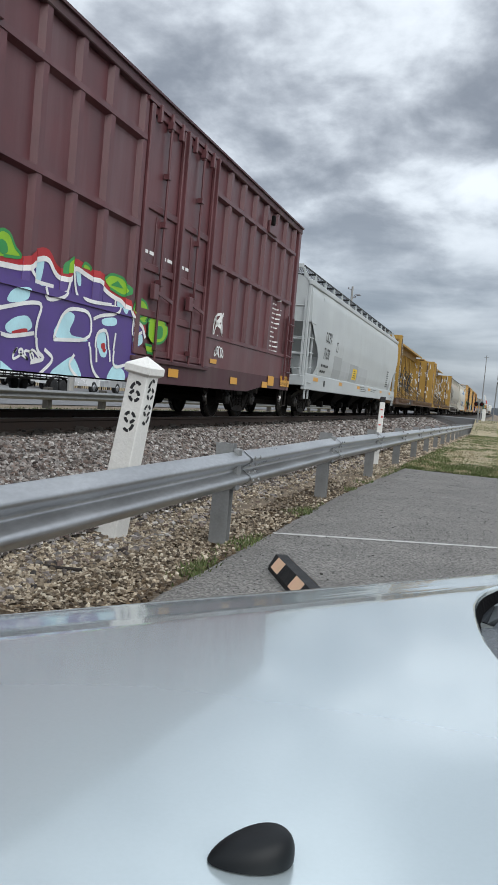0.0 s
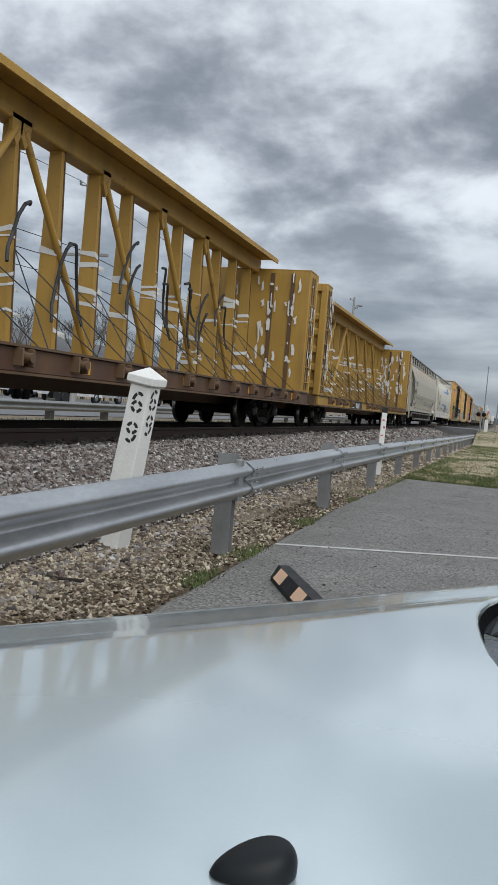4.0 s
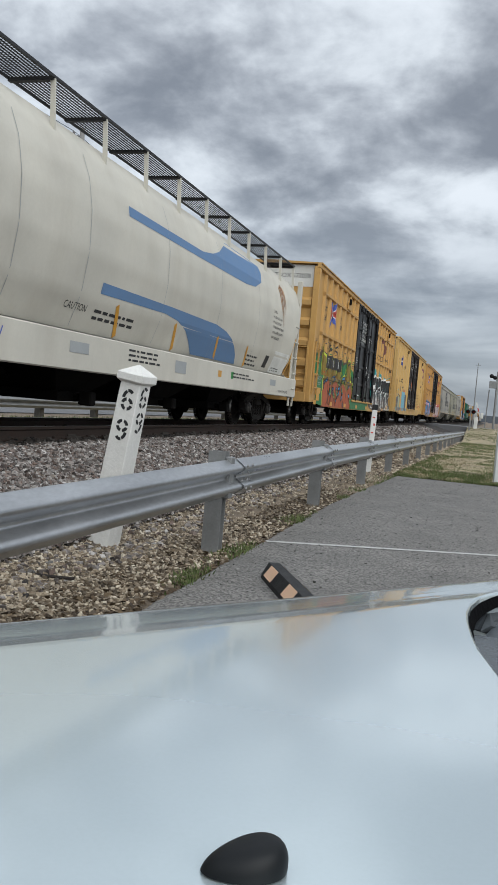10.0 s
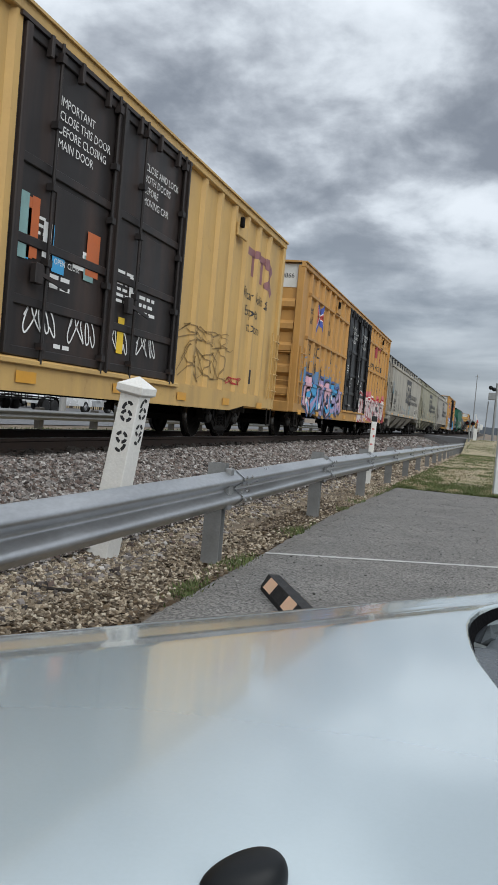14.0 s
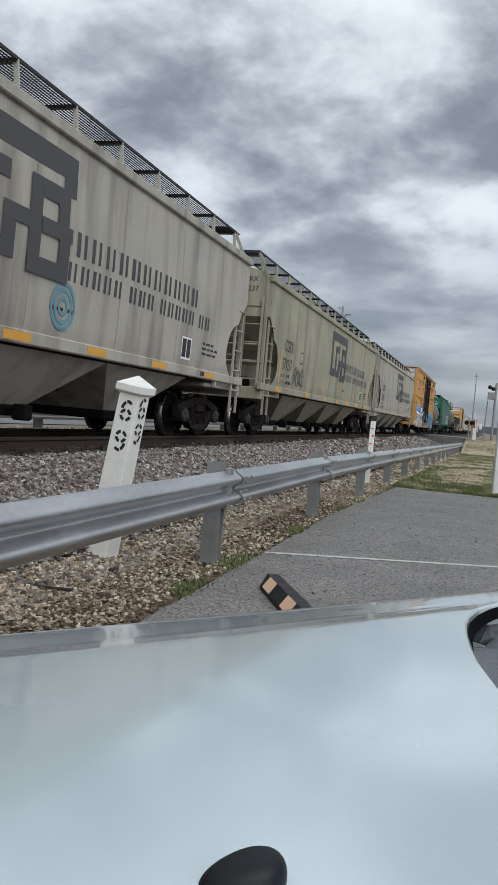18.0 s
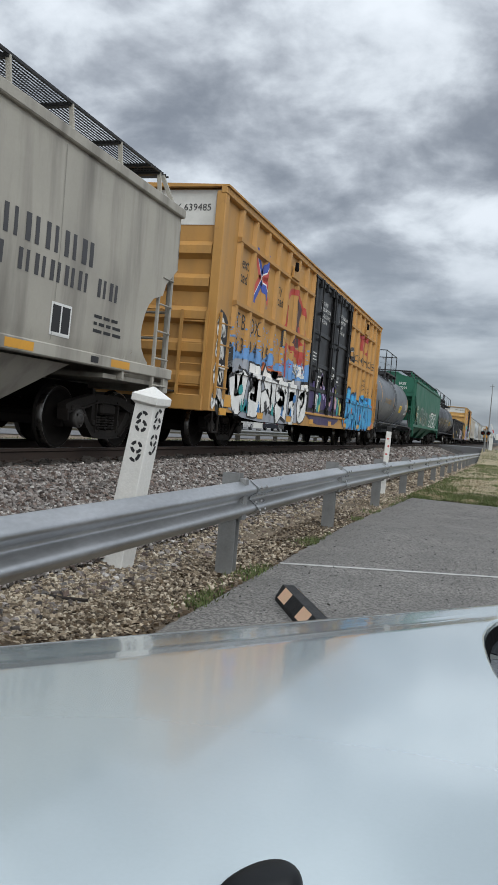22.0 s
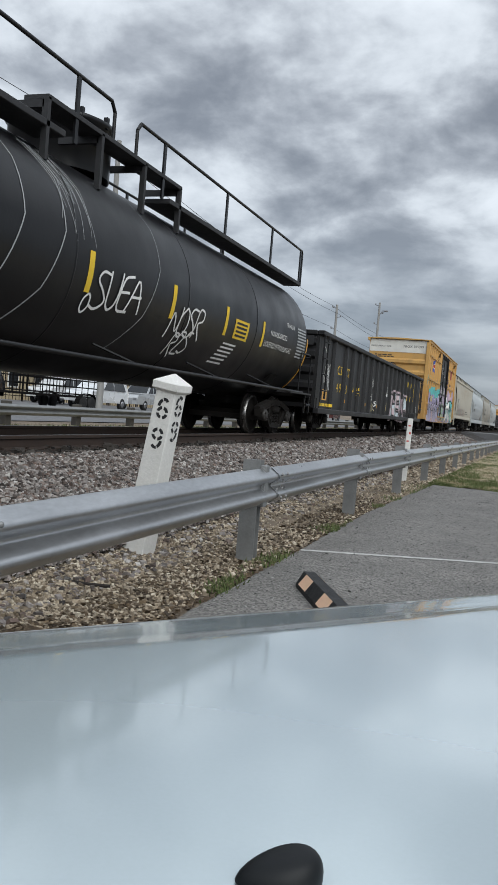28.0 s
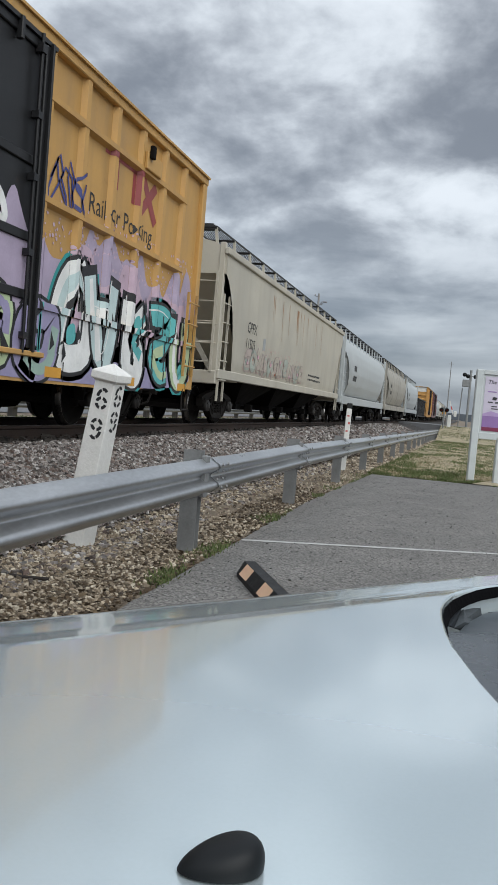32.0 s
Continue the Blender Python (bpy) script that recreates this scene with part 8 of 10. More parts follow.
slogan(sd, "FBOX", "505399", at=1.02, mark_y=.98)
tail_words(sd, 11.5, 3.45, spray((0.27, 0.05, 0.05)), (("Railcar Pooling", 11.1, 2.95),), .38)
for i, w in enumerate(("CLOSE AND LOCK", "BOTH DOORS BEFORE", "MOVING CAR")):
    sd.text(w, d0 + .55, 3.75 - .17 * i, .16, WHITE, 8)
sd.bars(d0 + 2.0, 3.3, .6, 1, WHITE, .05, .06), sd.rect(2.6, 1.7, 2.9, 2.0, spray((0.4, 0.35, 0.2)), 8)
safety(sd, L, 0.68, 2.4), sd.done()
e = Side(car, None, end=0.084)
e.text("EXCESS HEIGHT CAR", -1.42, 4.24, .11, BLACK), e.text("KFD", -.6, 2.62, .4, INK, 66), e.text("KFD", -.8, 3.2, .4, INK, 66)
e.done()

car, sd, L = shell_car(360.93, 377.7, "stained pale hopper with pastel tag band", CREAM, prof=GRAIN_PROF, zmin=curve_low(3.2, 1.0, 1.22), bays=3, sill=(1.02, 1.22), walk_z=4.2, shade_bays=UNDER)
sd.text("GPFX", 2.0, 2.2, .36, BLACK), sd.text("11505", 1.95, 1.82, .36, BLACK), sd.rect(3.6, 1.9, 3.85, 2.2, GREY_PATCH)
burner(sd, 1.9, 9.0, 1.28, 1.85, [spray((0.44, 0.36, 0.32)), spray((0.36, 0.40, 0.35)), spray((0.45, 0.40, 0.33))], spray((0.34, 0.28, 0.26)), rnd, 12, None, (PINK_S, ORANGE_S), .12, .016, .26, None, 1)
speckle(sd, 1.9, 9.0, 1.3, 2.0, spray((0.52, 0.33, 0.30)), rnd, 130, .07, 1)
for k in range(14):
    y = rnd.uniform(4, 13)
    sd.stroke([(y, 3.4), (y + .05, 3.4 - rnd.uniform(.3, 1.2))], .05, RUSTY, 0, "rust_run", .15)
sd.bars(10, 1.6, 3.0, 2, BLACK, .06, .08), sd.done()
for (a, b), lab, pt in (((379.0, 396.9), "clean silver round-sided covered hopper", SILVER), ((398.5, 416.5), "grey-tan round-sided covered hopper", GRAIN), ((418.1, 435.6), "white round-sided covered hopper", SILVER)):
    car, sd, L = shell_car(a, b, lab, pt, prof=ROUND_PROF, chord=False, zmin=curve_low(3.1, 1.9, 1.25), bays=3, sill=(0.85, 1.2), walk_z=4.2, shade_bays=UNDER)
    sd.bars(3.0, 2.4, 1.1, 2, BLACK, .25, .2), sd.done()
car, sd, L = gondola(437.0, 456.5, "black gondola far down the train", GON_BLK)
for a, pt in ((458.0, YELLOW_O), (478.5, MAROON)):
    car, sd, q = boxcar(a, a + 18.9, "ribbed boxcar with black doors, far down the train", pt)
    sd.done()
for a, pt in ((499.0, SILVER), (518.0, CREAM_B), (537.0, GRAIN), (556.0, CREAM), (575.0, SILVER)):
    car, sd, L = shell_car(a, a + 17.6, "pale covered hopper far down the train", pt, prof=ROUND_PROF, chord=False, zmin=curve_low(2.9, 1.9, 1.25), bays=3, walk_z=4.2, shade_bays=UNDER)
    sd.done()

# ---- ground and track ----
BALLAST = material("crushed grey ballast", (0.038, 0.033, 0.03), 0.9, 0, 0.35, 18.0, 45.0, 0.5, 1.0, bump_at=0.03)
DIRT = material("gravelly dirt", (0.20, 0.155, 0.11), 0.95, 0, 0.4, 3.0, 60.0, 0.45, 0.8, bump_at=0.02)
ASPHALT = material("worn asphalt", (0.215, 0.204, 0.19), 0.9, 0, 0.24, 1.3, 55.0, 0.8, 0.9, bump_at=0.012, sharp=0.09)
ROAD = material("grey road asphalt", (0.15, 0.15, 0.155), 0.9, 0, 0.12, 0.8, 60.0, 0.3, 0.3)
LINE = material("worn white line paint", (0.52, 0.51, 0.49), 0.8, 0, 0.2, 8.0, 120.0, 0.5, 0.3)
WORN_LINE = material("ghost of a painted line", (0.27, 0.26, 0.25), 0.9, 0, 0.3, 9.0, 60.0, 0.8, 0.5, sharp=0.09)
TURF = material("patchy winter turf", (0.40, 0.335, 0.22), 0.95, 0, 0.35, 0.9, 22.0, 0.6, 0.9, streak=0.0, rust=0.6, rust_col=(0.085, 0.12, 0.03), bump_at=0.03)
RAIL_S = material("rusty rail steel", (0.036, 0.022, 0.016), 0.85, 0.0, 0.25, 4.0, 60.0, 0.2, 0.2)
RAIL_T = material("polished rail head", (0.24, 0.22, 0.21), 0.35, 1.0, 0.1, 4.0, 60.0, 0.1, 0.05)
TIE = material("creosoted tie timber", (0.030, 0.024, 0.020), 0.9, 0, 0.3, 3.0, 40.0, 0.4, 0.6, random_amt=0.5)
GALV = material("dull galvanised steel", (0.53, 0.54, 0.55), 0.34, 0.95, 0.13, 2.6, 45.0, 0.2, 0.05, streak=0.35, streak_col=(0.24, 0.24, 0.245), stretch=(1, 0.35, 1))
GALV_P = material("weathered galvanised post", (0.27, 0.275, 0.275), 0.6, 0.5, 0.15, 6.0, 60.0, 0.2, 0.15, streak=0.3, streak_col=(0.13, 0.12, 0.11))
WHITEWASH = material("chipped white masonry paint", (0.72, 0.71, 0.68), 0.75, 0, 0.06, 5.0, 45.0, 0.12, 0.35, rust=0.35, rust_col=(0.30, 0.28, 0.25))
RUBBER = material("black rubber", (0.011, 0.011, 0.012), 0.7, 0, 0.2, 12.0, 90.0, 0.2, 0.3)
PEACH = material("peach reflective tape", (0.92, 0.60, 0.40), 0.45, 0, 0.06, 12.0, 90.0, 0.08, 0.0)


def ground_z(x):
    pts = [(-3000, 0.4), (-30, 0.4), (-17.5, 0.35), (-12.5, 0.18), (-10.2, 0.12), (-8.9, 0.50), (-4.65, 0.50), (-3.15, 0.06), (-2.6, 0.0), (-1.9, -0.01), (3000, -0.01)]
    for (a, za), (b, zb) in zip(pts, pts[1:]):
        if x <= b:
            return za + (zb - za) * (x - a) / (b - a)
    return 0.0


def rise(y):
    """The lot and the verge fall gently away."""
    return -0.0085 * min(max(y - 11.0, 0.0), 62.0)


def sheet(xs, ys, zf):
    m = Mesh()
    m.add([(x, y, zf(x, y)) for y in ys for x in xs], [(j * len(xs) + i, j * len(xs) + i + 1, (j + 1) * len(xs) + i + 1, (j + 1) * len(xs) + i) for j in range(len(ys) - 1) for i in range(len(xs) - 1)], True)
    return m


def bumpy(x, y):
    k = min(1.0, max(0.0, (x + 3.6) / 0.5))
    return ground_z(x) + k * rise(y) + (0.03 * noise.noise((x * 1.3, y * 1.3, 0)) + 0.015 * noise.noise((x * 5, y * 5, 3)) if -12 < x < -1.98 and -10 < y < 60 else 0.0)


xs = [-3000, -600, -150, -60, -40, -30, -25, -21, -17.5, -15, -13.5, -12.5, -11.3, -10.2, -9.5, -8.9] + [-8.2 + 0.6 * i for i in range(6)] + [-4.65 + 0.15 * i for i in range(19)] + [-1.85, 0, 5, 20, 60, 150, 600, 3000]
ys = [-3000, -600, -150, -60, -25] + [-10 + 0.4 * i for i in range(150)] + [55, 65, 80, 120, 200, 400, 900, 3000]
thing("ground", "gravelly brown dirt around the track", "ground", kind="structure", mesh=sheet(xs, ys, bumpy), mat=DIRT)
thing("ballast_bed", "bed of crushed grey ballast under the track", "track bed", kind="structure",
      mesh=Mesh().prism([(-10.1, 0.14), (-8.85, 0.53), (-4.70, 0.53), (-3.25, 0.09), (-4.6, -0.3), (-9, -0.3)], -420, 700), mat=BALLAST)

track = thing("railroad_track", "rusty steel rails spiked to dark timber ties", "railway track", kind="structure")
prof = [(-0.07, 0.0), (0.07, 0.0), (0.07, 0.012), (0.012, 0.035), (0.010, 0.125), (0.036, 0.140), (0.036, 0.168), (0.028, 0.178), (-0.028, 0.178), (-0.036, 0.168), (-0.036, 0.140), (-0.010, 0.125), (-0.012, 0.035), (-0.07, 0.012)]
for s in (1, -1):
    x = TRACK_X + s * 0.7535
    part("rail", Mesh().prism([(x + a, RAIL_Z - 0.18 + b) for a, b in prof], -420, 700), RAIL_S, track)
    part("rail_head", Mesh().box(x - 0.024, x + 0.024, -420, 700, RAIL_Z - 0.003, RAIL_Z + 0.001), RAIL_T, track, "shiny worn rail head")

# ---- parking lot ----
def lot_x(y):
    return -1.865 - 0.014 * (y - 4.7) if y < 11.0 else -1.953 + 0.012 * (y - 11.0)


ly = [-30, -10, 0, 2] + [3.0 + 0.375 * i for i in range(41)]
lot = Mesh()
cols = [0, 0.3, 1.0, 2.0, 4.0, 8.0, 16.0, 32.0]
lot.add([(lot_x(max(y, 4.5)) + c, y, 0.012 + rise(y)) for y in ly for c in cols], [(j * 8 + i, j * 8 + i + 1, (j + 1) * 8 + i + 1, (j + 1) * 8 + i) for j in range(len(ly) - 1) for i in range(7)], True)
thing("parking_lot", "worn grey asphalt parking lot", "parking lot", kind="structure", mesh=lot, mat=ASPHALT)
edge = Mesh()
rnd = random.Random(3)
edge.rings([[(lot_x(y) - rnd.uniform(0.02, 0.11), y, -0.03 + rise(y)), (lot_x(y) - 0.0, y, 0.010 + rise(y)), (lot_x(y) + 0.1, y, 0.0135 + rise(y))] for y in (3.0 + 0.1 * i for i in range(150))], closed=False, caps=False)
thing("lot_edge", "ragged broken edge of the asphalt", "pavement edge", kind="structure", mesh=edge, mat=ASPHALT)
edge = Mesh()
edge.rings([[(-1.85 + 0.25 * i, 18.0 + rnd.uniform(0.03, 0.20), -0.02 + rise(18)), (-1.85 + 0.25 * i, 17.95, 0.0135 + rise(18))] for i in range(60)], closed=False, caps=False)
thing("lot_edge", "ragged broken edge of the asphalt", "pavement edge", kind="structure", mesh=edge, mat=ASPHALT)


def ground_line(a, b, w):
    m = Mesh()
    d = (Vector(b) - Vector(a)).normalized()
    n = Vector((-d.y, d.x)) * w / 2
    pts = [Vector(a).lerp(Vector(b), i / 12) for i in range(13)]
    return m.rings([[(p.x - n.x, p.y - n.y, 0.017 + rise(p.y)), (p.x + n.x, p.y + n.y, 0.017 + rise(p.y))] for p in pts], closed=False, caps=False)


thing("stall_line", "worn white parking stall line on asphalt", "road marking", kind="structure", mesh=ground_line((-1.89, 7.31), (3.2, 9.61), 0.075), mat=LINE)
thing("stall_line", "faint worn stall line further along the asphalt", "road marking", kind="structure", mesh=ground_line((-0.97, 12.25), (-0.35, 12.5), 0.06), mat=WORN_LINE)

# ---- guardrail ----
SP, G0 = 4.17, 6.55
gx = lambda y: -2.042
GZ = 0.483
rail = thing("guardrail", "dull galvanised w-beam guardrail on steel posts", "guardrail")
WB = [(-0.041, 0.311), (-0.034, 0.303), (-0.008, 0.284), (0.026, 0.262), (0.040, 0.248), (0.0425, 0.232), (0.034, 0.217), (0.0, 0.196), (-0.030, 0.176), (-0.040, 0.166), (-0.040, 0.146), (-0.030, 0.136), (0.0, 0.116), (0.034, 0.095), (0.0425, 0.080), (0.040, 0.064), (0.026, 0.050), (-0.008, 0.027), (-0.034, 0.008), (-0.041, 0.0)]
for _ in range(2):
    # corners rounded by cutting
    WB = [WB[0]] + [(p[0] + (q[0] - p[0]) * k, p[1] + (q[1] - p[1]) * k) for p, q in zip(WB, WB[1:]) for k in (0.25, 0.75)] + [WB[-1]]
WBT = WB + [(x - 0.006, z) for x, z in reversed(WB)]
for k in range(-2, 17):
    y0 = G0 + 0.20 + SP * k
    y1 = y0 + SP + 0.30
    y0 = max(y0, -0.35)

    def ring(y, o):
        return [(gx(y) + x + o, y, GZ + z + rise(y)) for x, z in WBT]

    n = 6
    pn = part("beam_panel", Mesh().rings([ring(y0 + (y1 - y0) * i / n, 0.003 + 0.009 * (1 - i / n)) for i in range(n + 1)], smooth=True), GALV, rail)
    if -2 < k < 9:
        for z in (0.12, 0.19, 0.055, 0.255):
            for dy in (0.06, 0.22):
                part("bolt", shared("guardrail bolt", lambda: Mesh().lathe([(0, 0.015), (0.008, 0.014), (0.014, 0.007)], "x", 8), GALV_P), None, pn, at=(gx(y0) + (0.054 if z in (0.055, 0.255) else 0.012), y0 + dy, GZ + z + rise(y0)))
        part("splice_seam", Mesh().rings([[(gx(y0) + x + 0.0135, y, GZ + z + rise(y)) for x, z in WB] for y in (y0 - 0.010, y0 + 0.001)], closed=False, caps=False), UNDER, pn)
hp = lambda: Mesh().box(-0.006, 0.006, -0.05, 0.05, -0.3, 0.86).box(-0.075, 0.075, -0.056, -0.048, -0.3, 0.86).box(-0.075, 0.075, 0.048, 0.056, -0.3, 0.86)
for k in range(-1, 18):
    y = G0 + SP * k
    p = part("post", shared("guardrail post", hp, GALV_P), None, rail, at=(-2.17, y, rise(y)))
    part("block", shared("guardrail block", lambda: Mesh().box(0.077, 0.13, -0.05, 0.05, 0.47, 0.82, 0.006), GALV_P), None, p)

# ---- milepost: leaning square white concrete post with a cap ----
mp = thing("milepost", "leaning white concrete milepost with stencilled numerals", "milepost")
shaft = Mesh().rings([[(-w + c, -w, z), (w - c, -w, z), (w, -w + c, z), (w, w - c, z), (w - c, w, z), (-w + c, w, z), (-w, w - c, z), (-w, -w + c, z)] for w, c, z in ((0.105, 0.006, -0.3), (0.103, 0.006, 0.0), (0.090, 0.006, 1.40))])
part("shaft", shaft, WHITEWASH, mp)
part("cap", Mesh().rings([[(-w, -w, z), (w, -w, z), (w, w, z), (-w, w, z)] for w, z in ((0.092, 1.38), (0.116, 1.40), (0.118, 1.405), (0.118, 1.455), (0.112, 1.462), (0.004, 1.535))]), WHITEWASH, mp)


def stencil(turned):
    """A stencilled six, or a nine when turned over: a ring and a tail of bars with gaps between them."""
    def arc(cx, cz, rx, rz, a0, a1):
        n = 5
        out_ = []
        for i in range(n):
            p, q = (radians(a0 + (a1 - a0) * k / n) for k in (i, i + 1))
            w = 0.0125
            out_.append([(cx + (rx + e) * math.cos(t), cz + (rz + e) * math.sin(t)) for t, e in ((p, -w), (q, -w), (q, w), (p, w))])
        return out_
    quads = arc(0, -0.034, 0.038, 0.040, 12, 78) + arc(0, -0.034, 0.038, 0.040, 102, 168) + arc(0, -0.034, 0.038, 0.040, 192, 258) + arc(0, -0.034, 0.038, 0.040, 282, 348) + arc(0.012, 0.012, 0.050, 0.064, 122, 178) + arc(0.002, 0.028, 0.036, 0.048, 40, 108)
    return [[(-x, -z) for x, z in q] for q in quads] if turned else quads


for face, rows in enumerate((((False, 1.245), (True, 1.000)), ((False, 1.280), (True, 1.075)))):
    for turned, zz in rows:
        num = Mesh()
        for q in stencil(turned):
            pts = []
            for x, z in q:
                d = 0.103 - 0.013 * (z + zz) / 1.40 + 0.0022
                pts.append((x * 1.1 + 0.008, -d, z + zz) if face == 0 else (d, x * 1.1 + 0.006, z + zz))
            num.add(pts, [(0, 1, 2, 3)])
        tagged(part("numeral", num, BLACK, mp, "black stencilled numeral"), kind="stuff")
mp.matrix_basis = pose(-2.972, 6.10, 0.0, 0.5, 8.6, -5.5)

post2 = thing("marker_post", "leaning thin white marker post with red marks", "marker post")
part("shaft", Mesh().box(-0.058, 0.058, -0.058, 0.058, -0.2, 1.40, 0.01), WHITEWASH, post2)
part("cap", Mesh().box(-0.06, 0.06, -0.06, 0.06, 1.40, 1.52, 0.01), RUBBER, post2, "black top")
for x0, z0, w, h in ((-0.03, 1.22, 0.05, 0.03), (0.0, 1.05, 0.04, 0.05), (-0.035, 0.88, 0.05, 0.03)):
    part("red_mark", Mesh().box(x0, x0 + w, -0.061, -0.0575, z0, z0 + h), RED_L, post2, "faded red mark")
post2.matrix_basis = pose(-2.51, 18.2, -0.05, 0, 1.2, 10)

stop = thing("wheel_stop", "black rubber wheel stop with peach reflective panels", "wheel stop")
prof = [(-0.09, 0.0), (0.09, 0.0), (0.088, 0.035), (0.04, 0.12), (-0.04, 0.12), (-0.088, 0.035)]
part("block", Mesh().rings([[(x * 0.8, 0.0, z * 0.6) for x, z in prof], [(x, 0.07, z) for x, z in prof], [(x, 1.73, z) for x, z in prof], [(x * 0.8, 1.8, z * 0.6) for x, z in prof]]), RUBBER, stop)
for i in range(3):
    y = 0.14 + i * 0.56
    for s in (1, -1):
        part("reflector", Mesh().add([(s * 0.0895, y, 0.036), (s * 0.0895, y + 0.23, 0.036), (s * 0.0425, y + 0.27, 0.1195), (s * 0.0425, y + 0.04, 0.1195)], [(0, 1, 2, 3)]), PEACH, stop)
stop.matrix_basis = pose(-1.455, 5.86, 0.012, 0, 0, -153)

# ---- the car that the camera stands on ----
SILVER_CAR = material("silver metallic car paint", (0.62, 0.71, 0.735), 0.22, 0.55, 0.03, 1.0, 400.0, 0.03, 0.0, coat=1.0, coat_rough=0.07)
GLOSS_BLK = material("glossy black trim", (0.006, 0.007, 0.008), 0.5, 0, 0.1, 9.0, 90.0, 0.05, 0.0, spec=0.25)
LENS = material("smoked headlamp lens", (0.05, 0.058, 0.066), 0.3, 0, 0.1, 3.0, 60.0, 0.0, 0.0, spec=0.3)
LAMP_BLK = material("matt black lamp seal", (0.004, 0.004, 0.0045), 0.9, 0, 0.2, 12.0, 90.0, 0.2, 0.2, spec=0.03)
LAMP_GREY = material("dark grey lamp moulding", (0.028, 0.032, 0.036), 0.7, 0, 0.2, 12.0, 90.0, 0.2, 0.1, spec=0.06)
LAMP_PALE = material("grey lamp moulding", (0.062, 0.07, 0.076), 0.6, 0, 0.2, 12.0, 90.0, 0.2, 0.1, spec=0.2)
car = thing("parked_car", "silver parked car seen over its bonnet", "car")
F, N = Vector((0.62, 0.78, 0)).normalized(), Vector((-0.78, 0.62, 0)).normalized()
HZ = 1.13
LEAN = 0.055


def on(a, b, z):
    """A place on the car: a metres forward, b metres to its left of the camera, at height z."""
    b += 0.02 * min(1.0, max(0.0, (b - 0.53) / 0.03))
    p = F * a + N * b
    # the bonnet leans gently down and away from the camera
    k = min(1.3, max(0.8, 0.165 / (0.17 - LEAN * (0.97 * p.y - 0.25 * p.x))))
    return (p.x * k, p.y * k, CAM[2] + (z - CAM[2]) * k)


def body_at(a, b, z):
    p = F * a + N * b
    return (p.x, p.y, z)


# bonnet skin: flat top, softly dropping left edge, rounded front corner
EDGE = 0.586
FRONT = [(-0.95, -0.45), (-0.3, 0.0), (-0.1, 0.15), (0.08, 0.275), (0.21, 0.367), (0.291, 0.425), (0.321, 0.446), (0.358, 0.475), (0.385, 0.496), (0.415, 0.524), (0.445, 0.555), (0.467, 0.58), (0.487, 0.608), (0.506, 0.643), (0.518, 0.675), (0.526, 0.705), (0.531, 0.755), (0.535, 0.82), (0.540, 0.92), (0.546, 1.05), (0.60, 1.05)]


def front(b):
    """How far forward the bonnet reaches at b."""
    for (b0, a0), (b1, a1) in zip(FRONT, FRONT[1:]):
        if b <= b1:
            return a0 + (a1 - a0) * (b - b0) / (b1 - b0)
    return 1.05


def skin(b):
    """The bonnet is flat to a crease, then leans away and drops at its edge."""
    return -0.16 * max(0, min(b, 0.57) - 0.505) - 1.1 * max(0, b - 0.57)


bs = [-0.95, -0.6, -0.3, -0.2, -0.1, 0.0, 0.08, 0.15, 0.21, 0.25, 0.291, 0.321, 0.34, 0.358, 0.372, 0.385, 0.40, 0.415, 0.43, 0.445, 0.456, 0.467, 0.477, 0.487, 0.497, 0.505, 0.5065, 0.512, 0.518, 0.522, 0.526, 0.531, 0.535, 0.540, 0.546, 0.556, 0.566, 0.5705, 0.576, EDGE]
m = Mesh()
rows_ = [[on(-0.9 + (front(b) + 0.9) * i / 30, b, HZ + skin(b)) for b in bs] for i in range(31)]
m.rings(rows_, closed=False, caps=False, smooth=True)
part("bonnet", m, SILVER_CAR, car, "clean silver metallic bonnet")
part("bonnet_lip", Mesh().rings([[on(front(b) + d, b - d * 0.6, HZ + skin(b) - z) for b in bs] for d, z in ((0.0, 0.0), (0.0015, 0.0008), (0.0025, 0.003), (0.0025, 0.03))], closed=False, caps=False, smooth=True), SILVER_CAR, car)
part("fender", Mesh().rings([[on(a, EDGE + 0.002, HZ - 0.030), on(a, EDGE + 0.02, HZ - 0.045), on(a, EDGE + 0.035, HZ - 0.06), on(a, EDGE + 0.055, HZ - 0.3), on(a, EDGE + 0.06, 0.45)] for a in (-0.9, 0.0, 0.6, 0.8, 0.95, 1.05)], closed=False, caps=False, smooth=True), SILVER_CAR, car)
c, ua, va = Vector((-0.0700, 0.2800)), Vector((0.851, 0.525)), Vector((-0.525, 0.851))
rings = []
for j in range(12):
    a = math.pi / 2 * j / 11
    k, z_ = max(0.02, math.cos(a) ** 0.6), 0.0098 * math.sin(a)
    ring = []
    for q in (2 * math.pi * i / 32 for i in range(32)):
        u, v = 0.0162 * k * math.cos(q), 0.0108 * k * math.sin(q) * (1 + 0.22 * math.cos(q))
        p = c + ua * (u + 0.002 * math.sin(a)) + va * v
        w_ = 0.165 / (0.17 - LEAN * (0.97 * p.y - 0.25 * p.x))
        ring.append((p.x * w_, p.y * w_, CAM[2] + (HZ + 0.0008 + z_ * (1 + 0.30 * math.cos(q) * k) - CAM[2]) * w_))
    rings.append(ring)
part("washer_nozzle", Mesh().rings(rings, smooth=True), GLOSS_BLK, car, "black plastic washer nozzle")
# open lamp recess beside the rounded corner: black well, two grey plates, smoked glass
def lamp(a, b, d):
    """A place d below the bonnet's skin, on the line of sight through (a, b) of the skin."""
    k = (0.17 + d) / 0.17
    return on(a * k, min(b * k, 0.53), HZ - d)


